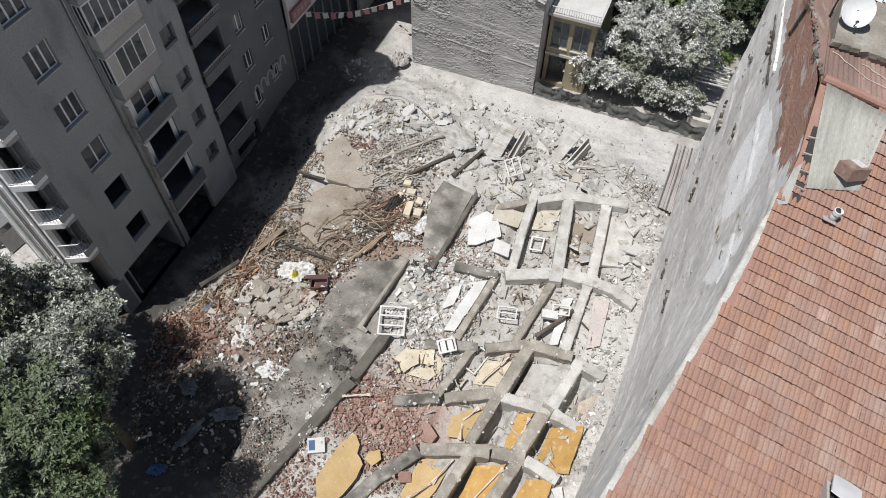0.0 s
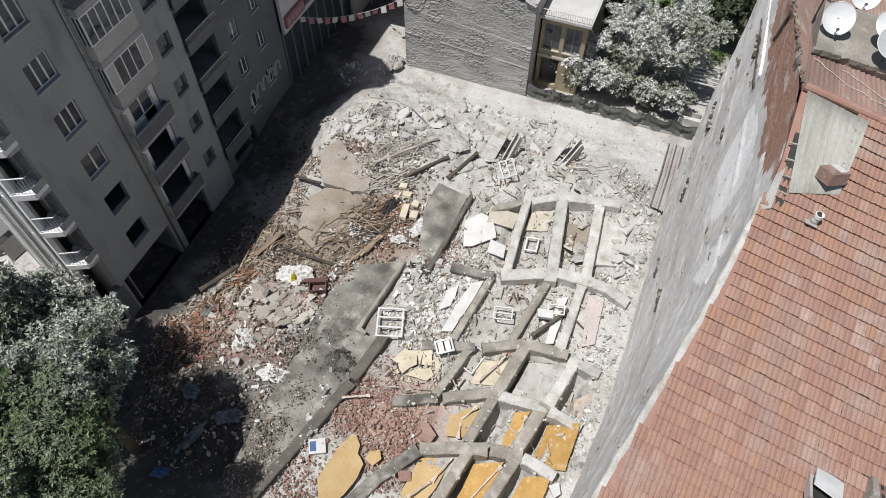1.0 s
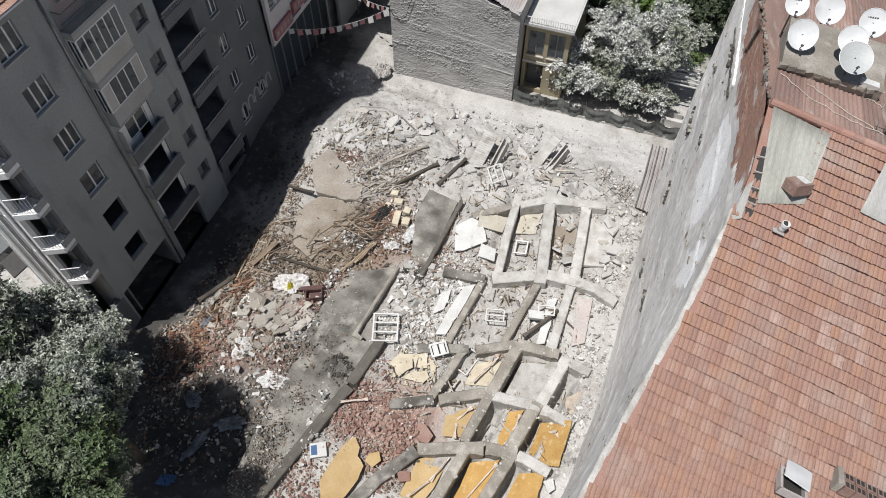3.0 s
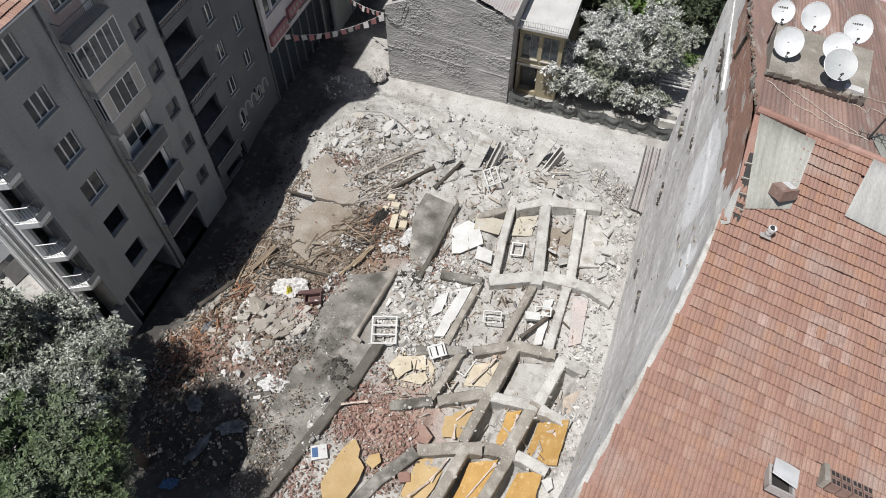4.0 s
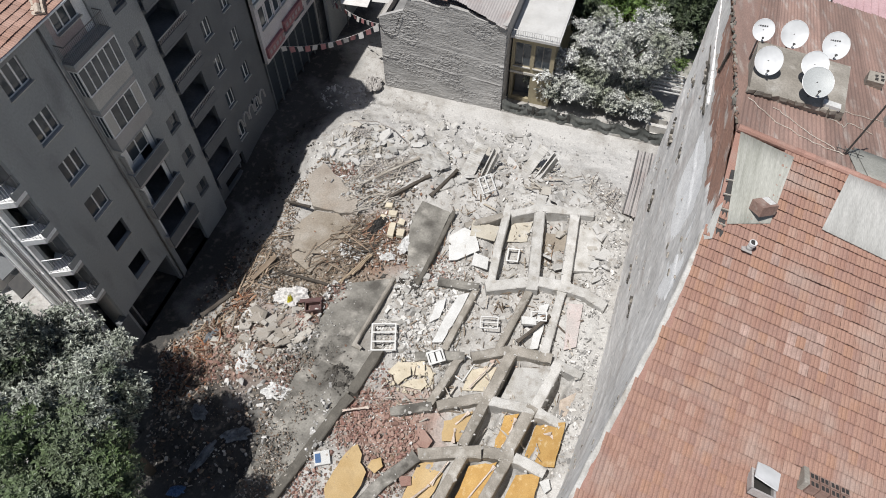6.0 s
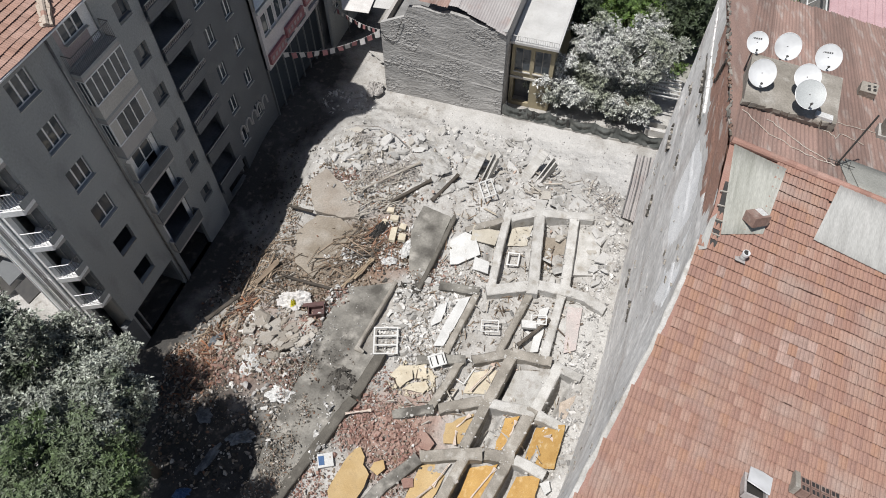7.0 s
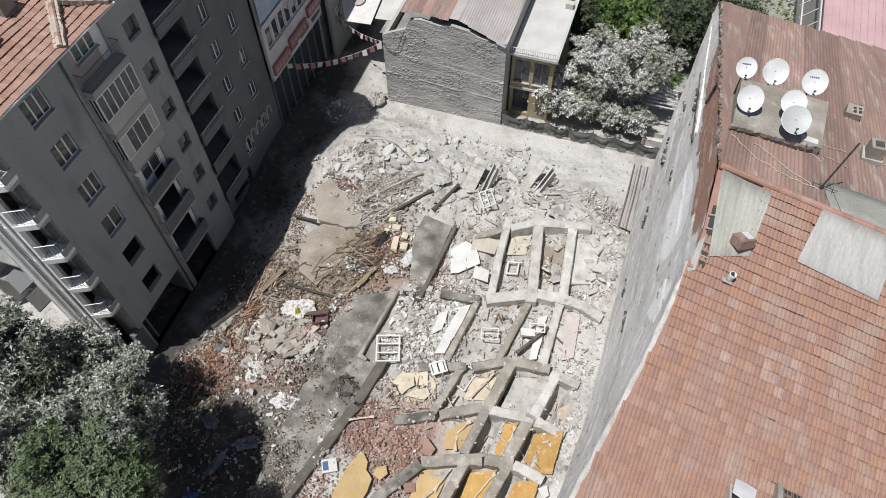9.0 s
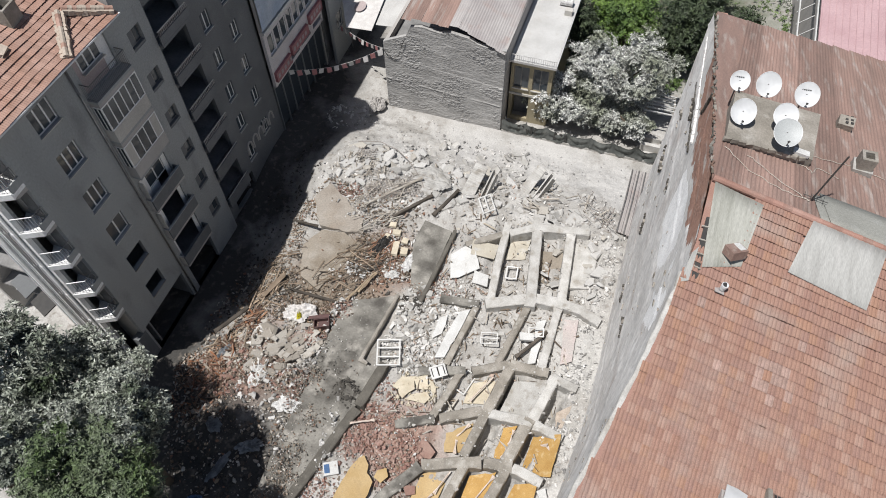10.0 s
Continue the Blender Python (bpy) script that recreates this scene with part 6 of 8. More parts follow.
def heaps():
    fragments("rubble_fragments", 2000, either(ell(-14, 30, 6, 4.2), ell(-9, 32, 6, 3.5), ell(-15, 27.5, 4.5, 3)), (0.04, 0.44), M["rubble"], "pale dusty concrete rubble", 1)
    fragments("rubble_fragments", 1700, either(ell(-2, 30.5, 5, 3), ell(1.5, 28, 2, 5), ell(-8, 35, 8, 2), ell(-20, 36.2, 2.4, 1.8)), (0.05, 0.4), M["rubble"], "pale dusty concrete rubble", 2)
    fragments("rubble_fragments", 1530, rect(2.0, 11, 3.4, 30), (0.03, 0.26), M["rubble"], "plaster rubble fallen along the party wall", 3)
    fragments("rubble_fragments", 2700, either(rect(-8.5, 15.4, 0.6, 28.5), rect(-8.5, 15.4, -5, 22), rect(1.2, 12, 2.5, 28)), (0.05, 0.4), M["rubble"], "grey rubble between fallen beams", 4)
    fragments("rubble_fragments", 900, either(ell(-16.5, 14.8, 3.2, 2.4), ell(-18.5, 17, 2.5, 2.5), ell(-15, 12.2, 3, 2)), (0.06, 0.5), M["rubble"], "mixed grey rubble", 5)
    fragments("rubble_fragments", 1530, rect(-10, 15.8, -6, 22.6), (0.06, 0.45), M["rubble_white"], "white plaster and tile rubble", 6)
    fragments("rubble_fragments", 714, either(ell(-11.5, 24.2, 1.6, 1.6), ell(-14, 22.3, 2.2, 1.2, 30), ell(-8.8, 19.5, 1.5, 3)), (0.06, 0.4), M["rubble_white"], "white tile and plaster fragments", 7)
    fragments("rubble_fragments", 240, either(ell(-14, 11.4, 1.6, 0.9), ell(-15.5, 16.5, 2.2, 2.6), ell(-8, 11.8, 3, 1.6)), (0.05, 0.25), M["rubble_white"], "scattered white fragments", 8)
    fragments("brick_rubble", 4200, either(ell(-10.4, 6.6, 1.3, 2.2), ell(-8.6, 6.0, 1.8, 1.4), ell(-7.3, 11.4, 2.6, 1.7, 20), ell(-9.8, 11.6, 1.2, 1.8, 10), ell(-6.2, 9.4, 0.9, 1.4), ell(-9.0, 13.6, 1.4, 1.6), ell(-10.6, 7.0, 0.7, 2.4)), (0.04, 0.26), M["rubble_red"], "broken red brick rubble", 9, even=True)
    fragments("brick_rubble", 2000, either(ell(-20.3, 13.2, 2.2, 1.8, 35), ell(-18.6, 12.2, 2.2, 1.1), ell(-14.4, 12.9, 1.4, 1.2), ell(-14.2, 16.4, 0.9, 0.8)), (0.05, 0.32), M["rubble_red"], "broken red brick rubble", 10, even=True)
    fragments("brick_rubble", 1317, either(ell(-12.2, 22.7, 2.0, 1.2, 30), ell(-14.0, 18.0, 1.1, 0.9), ell(-7.8, 22.2, 1.5, 1.2), ell(-16.5, 27.6, 1.0, 0.6)), (0.05, 0.28), M["rubble_red"], "broken red brick rubble", 11, even=True)
    # the shade over these pieces is put into their dark colour
    fragments("dark_rubble", 3600, either(ell(-18, 8, 4.5, 3.5), ell(-12.6, 13.4, 1.8, 1.2), ell(-21, 18, 2, 6), ell(-21.5, 27, 2, 6)), (0.03, 0.3), M["rubble_dark"], "rubble with the shade it lies in put into its dark colour", 12)
    fragments("dark_rubble", 500, either(ell(-11.5, 13.0, 1.2, 2.0), ell(-12.7, 20.9, 2, 0.6), ell(-9.2, 20.4, 0.9, 0.7)), (0.05, 0.4), M["rubble_dark"], "sooty dark rubble", 13)
    fragments("stone_grit", 7500, rect(-18.8, 9, 3.3, 36), (0.03, 0.13), M["rubble"], "small stony grit over the heap", 14, flat=0.8)
    fragments("stone_grit", 1000, rect(-17.5, 33, 2.5, 38), (0.03, 0.16), M["rubble"], "small stones on dusty ground", 16, flat=0.8)
    fragments("rubble_fragments", 180, either(ell(-12.4, 13.5, 1.5, 3.5), ell(-13.2, 8.5, 0.9, 3)), (0.04, 0.22), M["rubble_dark"], "dirt crumbs over the dark slab", 61, lift=0.34)
    fragments("rubble_fragments", 260, either(ell(-12.2, 17.5, 1.2, 2.2), ell(-16.3, 21.8, 1.4, 1.8), ell(-12.2, 10, 1.2, 4)), (0.03, 0.14), M["rubble"], "pale crumbs over the slabs", 62, lift=0.31)
    fragments("earthy_rubble", 3300, either(ell(-15, 20.5, 3.6, 2.6), ell(-12.5, 23.2, 2.4, 1.6), ell(-18, 18.6, 2.2, 2.2), ell(-17.6, 26.4, 1.6, 2.0), ell(-14, 17.8, 1.6, 1.2)), (0.03, 0.24), M["rubble_brown"], "earthy brown rubble and debris", 63, even=True, lift=0.06)
    fragments("rubble_fragments", 700, either(ell(-13.9, 12.5, 0.7, 4, 6), ell(-13.6, 17.2, 0.6, 2.2), ell(-11.0, 10.6, 0.4, 3.0, 10)), (0.05, 0.34), M["rubble"], "rubble over the edge of the dark slab", 65, even=True, lift=0.26)
    fragments("brick_rubble", 300, either(ell(-13.7, 12.6, 0.8, 1.6), ell(-13.2, 18.6, 0.5, 0.8)), (0.05, 0.25), M["rubble_red"], "brick pieces over the dark slab edge", 66, even=True, lift=0.3)
    fragments("rubble_fragments", 520, either(ell(-7.6, 11.6, 2.6, 1.7), ell(-8.8, 13.8, 1.4, 1.5)), (0.03, 0.2), M["rubble"], "grey crumbs among the bricks", 67, even=True, lift=0.04)
    fragments("rubble_fragments", 260, either(ell(-11, 23.6, 1.2, 1.3), ell(-12.3, 22.6, 1.4, 0.7)), (0.05, 0.28), M["rubble_white"], "white fragments in the debris", 68, even=True, lift=0.12)
    fragments("shards", 260, rect(2.0, 12, 3.1, 29), (0.12, 0.5), M["rubble"], "flat plaster shards along the wall foot", 69, flat=0.16, even=True)
    fragments("splinters", 520, either(ell(-14.5, 22.4, 3.0, 1.5, 25), ell(-17.6, 19.2, 2.2, 1.6, 30), ell(-13.2, 25.8, 2.6, 1.2, 35), ell(-19.6, 14.6, 1.4, 1.0)), (0.07, 0.26), M["timber"], "splintered brown wood", 17, flat=0.4, long=2.6)
    fragments("splinters", 850, either(ell(-14.2, 27.5, 2.4, 1.6, 40), ell(-16.5, 30, 2, 1.4)), (0.10, 0.32), M["timber_dusty"], "dusty splintered wood", 18, flat=0.4, long=2.8)

    fragments("board_crumbs", 380, ell(-7.1, 14.9, 1.5, 1.1, 10), (0.05, 0.3), M["cream"], "crumbled cream board", 90, flat=0.3, even=True, lift=0.14)
    fragments("rubble_fragments", 420, either(ell(-13.6, 21.7, 0.9, 0.5), ell(-10.8, 22.3, 1.2, 0.6), ell(-11.9, 24.3, 0.7, 0.8), ell(-13.2, 19.0, 0.7, 0.8)), (0.06, 0.3), M["white"], "white plaster bits in the debris", 91, even=True, lift=0.18)

    fragments("mixed_debris", 1500, either(ell(-12.0, 22.6, 1.4, 1.1), ell(-12.0, 23.8, 1.0, 0.9), ell(-9.0, 21.9, 1.0, 0.8)), (0.02, 0.17), M["mix_rust"], "reddish dust and chips in the debris", 92, flat=0.4, even=True, lift=0.14)
    fragments("mixed_debris", 900, either(ell(-12.9, 10.5, 1.0, 3.4, 6), ell(-12.6, 7.0, 1.1, 2.4)), (0.02, 0.2), M["mix_dirty"], "earthy litter over the lower dark slab", 93, flat=0.4, even=True, lift=0.32)

    fragments("mixed_debris", 2200, either(ell(-12.9, 9.5, 1.1, 3.6, 6), ell(-12.8, 6.6, 1.0, 2.0), ell(-13.3, 12.6, 0.8, 2.0)), (0.02, 0.14), M["mix_dirty"], "fine earthy litter over the lower dark slab", 94, flat=0.5, even=True, lift=0.31)
    fragments("stone_grit", 500, either(ell(-12.6, 10.0, 1.2, 3.6, 6), ell(-12.2, 16.5, 1.1, 2.4)), (0.02, 0.12), M["rubble"], "pale grit over the dark slab", 95, even=True, lift=0.31)

    fragments("mixed_debris", 1500, either(ell(-19.0, 22.4, 0.9, 2.2, -8), ell(-19.2, 20.2, 1.1, 1.4), ell(-19.3, 25.0, 0.6, 1.4)), (0.03, 0.22), M["mix_dirty"], "mixed debris along the shaded edge of the heap", 96, even=True, lift=0.05)

    # mixed debris: chips, splinters and crumbs
    left = either(ell(-15, 20.5, 5, 3.2), ell(-18.3, 17, 2.8, 2.8), ell(-12.5, 23, 2.6, 2), ell(-19.2, 14.2, 2.2, 1.8), ell(-14, 26, 4.2, 2.2), ell(-16.5, 13.2, 2.4, 1.2))
    fragments("mixed_debris", 7200, left, (0.03, 0.27), M["mix_dirty"], "mixed dirty debris of broken house contents", 71, even=True, lift=0.08)
    fragments("mixed_debris", 1700, either(ell(-15.3, 19.6, 4.4, 1.7), ell(-18.3, 17.5, 2.5, 2.6), ell(-12.6, 23.2, 2.4, 1.8)), (0.04, 0.25), M["mix_wood"], "splintered wood of many shades", 72, flat=0.3, long=2.8, even=True, lift=0.06)
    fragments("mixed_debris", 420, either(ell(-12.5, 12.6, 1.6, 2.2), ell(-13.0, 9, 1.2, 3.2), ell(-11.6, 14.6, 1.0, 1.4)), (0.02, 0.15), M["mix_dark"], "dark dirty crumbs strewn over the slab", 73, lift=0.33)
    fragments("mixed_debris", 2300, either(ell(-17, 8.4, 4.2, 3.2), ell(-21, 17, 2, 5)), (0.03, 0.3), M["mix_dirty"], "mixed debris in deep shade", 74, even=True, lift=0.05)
    fragments("mixed_debris", 3600, either(rect(-8.5, 12.5, 1.6, 28.5), rect(-9.5, 15.5, -5, 23)), (0.03, 0.3), M["mix_pale"], "mixed pale debris between fallen beams", 75, even=True, lift=0.03)
    fragments("mixed_debris", 700, rect(-8.5, 12.5, 1.6, 28.5), (0.12, 0.36), M["mix_wood"], "splinters and laths between fallen beams", 76, flat=0.25, long=3.0, even=True, lift=0.08)
    fragments("mixed_debris", 2200, either(ell(-13, 29.5, 6, 3.5), ell(-4, 30.5, 6, 2.5)), (0.04, 0.34), M["mix_pale"], "mixed pale debris on the heap", 77, lift=0.03)
    fragments("mixed_debris", 360, either(ell(-20.2, 13.7, 1.2, 1.1), ell(-18.9, 16.3, 0.7, 0.6)), (0.12, 0.4), M["mix_rust"], "rusty orange splinters on the heap edge", 78, flat=0.3, long=3.0, even=True, lift=0.2)
    fragments("mixed_debris", 1900, either(ell(-8.5, 11.4, 2.8, 2.4), ell(-6.2, 9.4, 1.4, 1.8), ell(-10, 7, 1.6, 2.4)), (0.03, 0.24), M["mix_dirty"], "dirty crumbs among broken bricks", 79, even=True, lift=0.05)
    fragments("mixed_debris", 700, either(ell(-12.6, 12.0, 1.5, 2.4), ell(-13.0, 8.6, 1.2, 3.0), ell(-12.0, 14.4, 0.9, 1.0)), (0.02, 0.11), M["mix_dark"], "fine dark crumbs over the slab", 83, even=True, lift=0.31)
    fragments("mixed_debris", 900, either(ell(-20.6, 10.9, 2.2, 1.9), ell(-21.9, 12.6, 1.3, 1.3), ell(-20.6, 12.9, 1.6, 1.2)), (0.05, 0.34), M["mix_rust"], "reddish splinters and debris by the lane", 81, flat=0.35, long=2.2, even=True, lift=0.05)
    fragments("mixed_debris", 2000, either(ell(-20.2, 10.9, 2.6, 2.2), ell(-21.8, 12.6, 1.6, 1.6)), (0.03, 0.26), M["mix_dirty"], "dirty debris by the lane", 82, even=True, lift=0.05)
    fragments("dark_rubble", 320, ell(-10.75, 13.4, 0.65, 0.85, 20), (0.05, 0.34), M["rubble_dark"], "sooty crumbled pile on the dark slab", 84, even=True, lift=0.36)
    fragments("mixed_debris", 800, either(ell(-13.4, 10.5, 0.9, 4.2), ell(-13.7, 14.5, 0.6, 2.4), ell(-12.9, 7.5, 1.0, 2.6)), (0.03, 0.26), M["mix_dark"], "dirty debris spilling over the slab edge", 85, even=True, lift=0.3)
    fragments("mixed_debris", 240, either(ell(-13.3, 11.5, 1.1, 2.6), ell(-12.4, 9.5, 1.0, 3.0)), (0.03, 0.18), M["mix_dirty"], "brownish crumbs over the dark slab", 86, even=True, lift=0.32)
    fragments("brick_rubble", 700, either(ell(-8.4, 11.4, 2.3, 1.9), ell(-6.0, 11.2, 1.2, 1.0), ell(-9.3, 11.2, 0.9, 1.2)), (0.14, 0.42), M["brick_pink"], "dusty pinkish brick halves and shards", 87, flat=0.35, even=True, lift=0.08)
    fragments("rubble_fragments", 420, either(ell(-8.6, 11.8, 2.2, 1.8), ell(-9.8, 10.6, 0.8, 1.4)), (0.02, 0.12), M["rubble_white"], "white plaster crumbs among bricks", 88, even=True, lift=0.12)
    fragments("mixed_debris", 420, either(ell(-12.4, 9.2, 0.9, 3.6, 8), ell(-12.6, 12.4, 0.9, 1.4)), (0.02, 0.2), M["mix_dark"], "grey-brown debris strewn over the lower slab", 89, even=True, lift=0.31)
    rng = random.Random(80)
    s = Shape()
    for pts, w in BEAM_TOPS:
        for _ in range(16):
            k = rng.randrange(len(pts) - 1)
            a, b = Vector(pts[k]), Vector(pts[k + 1])
            p = a.lerp(b, rng.random())
            side = (b - a).cross(Vector((0, 0, 1))).normalized()
            q = p + side * (w * rng.choice((rng.uniform(-0.48, 0.48), rng.gauss(0.5, 0.1), rng.gauss(-0.5, 0.1))))
            d = 0.03 + 0.13 * rng.random() ** 3
            s.chunk((q.x, q.y, q.z + d * 0.12), (d * rng.uniform(0.8, 1.8), d, d * 0.5), turn3(rng.gauss(0, 14), rng.gauss(0, 14), rng.uniform(0, 360)), rng)
    solo("mixed_debris", s, M["concrete"], (-3, 20, 1), "crumbled concrete lying on the fallen beams", "rubble", kind="stuff")


heaps()


def loose_blocks():
    """The larger broken pieces, each on its own."""
    rng = random.Random(33)

    def strew(n, place, size, mat, label, cat, group, flat, name):
        for _ in range(n):
            x, y = place(rng)
            k = rng.uniform(*size)
            d = (k * rng.uniform(0.8, 1.5), k * rng.uniform(0.5, 1.0), k * rng.uniform(*flat))
            s = Shape()
            t = turn3(rng.gauss(0, 16), rng.gauss(0, 16), rng.uniform(0, 360))
            z = rough_ground(x, y) + d[2] * 0.35 + {"tipped slabs": 0.1, "heap slabs": 0.12, "pieces over beams": 0.25}.get(group, 0.0)
            s.shard((x, y, z), d, t, rng)
            solo(name, s, mat, (x, y, z), label, cat, group)
    strew(60, either(ell(-13, 30.5, 6, 3.5), ell(-3, 31, 5, 2.5), ell(-8, 34.5, 7, 1.5)), (0.5, 1.2), M["concrete"], "broken pale concrete slab piece on the heap", "slab piece", "concrete pieces", (0.10, 0.22), "slab_piece")
    strew(26, either(ell(-14, 30.5, 4.5, 3.0), ell(0.5, 29.5, 2.5, 2.5), ell(-7, 31.5, 3.5, 1.8)), (0.9, 1.8), M["slab_dust"], "large dust-covered floor plate on the heap", "slab piece", "dusty plates", (0.05, 0.10), "floor_plate_piece")
    strew(40, either(rect(-7, 13, 2.5, 27), ell(-8.5, 19, 1.5, 3)), (0.35, 0.8), M["concrete"], "grey concrete lump between beams", "lump", "concrete lumps", (0.3, 0.6), "concrete_lump")
    strew(36, either(ell(-16.4, 15.4, 1.6, 2.1, -30), ell(-17.4, 14.6, 2.4, 1.8)), (0.5, 1.35), M["slab_mix"], "flat grey paving slab tipped in a heap", "slab piece", "tipped slabs", (0.10, 0.16), "slab_piece")
    strew(44, either(ell(-14.5, 30.5, 4.2, 3.2), ell(-8.5, 30.5, 3.0, 2.2)), (0.55, 1.35), M["slab_dust"], "tilted dusty slab piece in the heap", "slab piece", "heap slabs", (0.08, 0.16), "slab_piece")
    strew(30, either(rect(-6.5, 26.0, 2.2, 29.6), rect(-1.5, 23.6, 2.4, 27.5)), (0.45, 1.1), M["slab_dust"], "dusty slab piece over the fallen beams", "slab piece", "pieces over beams", (0.08, 0.2), "slab_piece")
    strew(26, rect(-9.8, 16.2, -6.2, 22.4), (0.3, 0.7), M["white"], "white tile panel fragment", "fragment", "white fragments", (0.08, 0.25), "panel_fragment")
    strew(40, either(ell(-8.5, 11, 2.2, 2.5), ell(-19.8, 13.2, 2, 1.5)), (0.3, 0.55), M["rubble_red"], "chunk of red brickwork", "lump", "brickwork chunks", (0.3, 0.5), "brickwork_chunk")
    for x, y, w, d, h, a in ((-12.35, 25.55, 0.52, 0.42, 0.2, 4), (-11.9, 25.05, 0.62, 0.5, 0.2, 8), (-12.45, 24.6, 0.4, 0.42, 0.25, -8), (-11.6, 23.9, 0.46, 1.15, 0.22, 8), (-11.15, 24.6, 0.46, 0.46, 0.22, 4),
                             (-10.95, 23.85, 0.5, 0.62, 0.25, 6)):
        z = surf(x, y) + 0.30
        s = Shape().chunk((x, y, z), (w, d, h), turn3(rng.gauss(0, 7), rng.gauss(0, 7), a), rng, 0.07)
        solo("foam_block", s, M["cream"], (x, y, z), "cream foam block among debris", "block", "foam blocks")
    for k in range(26):
        x, y = ell(-15.0, 15.3, 1.6, 0.8, 38)(rng)
        w, d = rng.uniform(0.45, 0.95), rng.uniform(0.28, 0.46)
        z = surf(x, y) + 0.16 + 0.16 * rng.random()
        s = Shape().chunk((x, y, z), (w, d, 0.1), turn3(rng.gauss(0, 9), rng.gauss(-10, 8), rng.gauss(42, 15)), rng, 0.1)
        solo("paving_slab", s, M["slab_mix"], (x, y, z), "flat grey paving slab leaning in a row", "slab piece", "leaning slabs")

    def sticks(n, place, ln, r, mat, label, group, name, heading=None, spread=35):
        for _ in range(n):
            x, y = place(rng)
            L, a = rng.uniform(*ln), radians(rng.gauss(heading, spread)) if heading is not None else rng.uniform(0, math.pi)
            dx, dy = math.cos(a) * L / 2, math.sin(a) * L / 2
            za, zb = surf(x - dx, y - dy) + rng.uniform(0.12, 0.4), surf(x + dx, y + dy) + rng.uniform(0.12, 0.4)
            w = rng.uniform(*r)
            d = Vector((2 * dx, 2 * dy, zb - za))
            s = Shape()
            q = d.to_track_quat("X", "Z").to_matrix()
            s.chunk((x, y, (za + zb) / 2), (d.length, w, w * rng.uniform(0.4, 0.9)), q, rng, 0.08)
            solo(name, s, mat, (x, y, (za + zb) / 2), label, "timber", group)
    sticks(46, either(ell(-14.0, 21.7, 2.6, 1.3, 28), ell(-13.6, 23.2, 1.6, 1.0, 30)), (0.7, 3.2), (0.022, 0.06), M["timber"], "brown splintered roof batten on the heap", "brown battens", "batten", 36, 24)
    sticks(75, either(ell(-18.0, 18.9, 2.0, 1.7), ell(-19.3, 16.2, 1.6, 1.8), ell(-20, 14, 1.6, 1.1), ell(-19.6, 18.0, 1.0, 1.0)), (0.4, 2.0), (0.03, 0.10), M["timber"], "broken brown timber on the heap edge", "brown timbers", "batten", 45, 40)
    sticks(55, either(ell(-13.8, 27.3, 2.4, 1.4, 40), ell(-13.4, 25.6, 1.6, 0.9, 35)), (0.4, 2.0), (0.025, 0.07), M["timber_dusty"], "dusty grey batten on the heap", "dusty battens", "batten", 40, 20)
    sticks(34, either(ell(-18.9, 22.6, 0.8, 1.8, -8), ell(-19.2, 20.4, 0.9, 1.2)), (0.4, 1.7), (0.025, 0.07), M["timber"], "weathered stick along the heap edge", "edge sticks", "batten", 30, 40)
    sticks(30, either(ell(-2, 30.5, 4, 1.5), rect(-6.5, 13, 2, 22)), (0.5, 1.8), (0.04, 0.12), M["timber_dusty"], "pale dusty batten in rubble", "pale battens", "batten")
    sticks(40, either(ell(-14.6, 21.9, 2.8, 1.6, 28), ell(-13.2, 22.4, 1.6, 0.9, 28), ell(-18.4, 18.2, 2.0, 1.6), ell(-12.8, 23.0, 1.4, 1.0)), (0.4, 1.8), (0.025, 0.08), M["timber_dark"], "dark broken stick in the debris", "dark sticks", "batten", 35, 30)
    sticks(42, either(ell(-12.2, 22.9, 1.1, 0.9), ell(-12.4, 24.0, 0.8, 0.8)), (0.4, 1.5), (0.03, 0.07), M["rust_wood"], "reddish wooden slat in debris", "reddish slats", "batten", 60, 40)


loose_blocks()


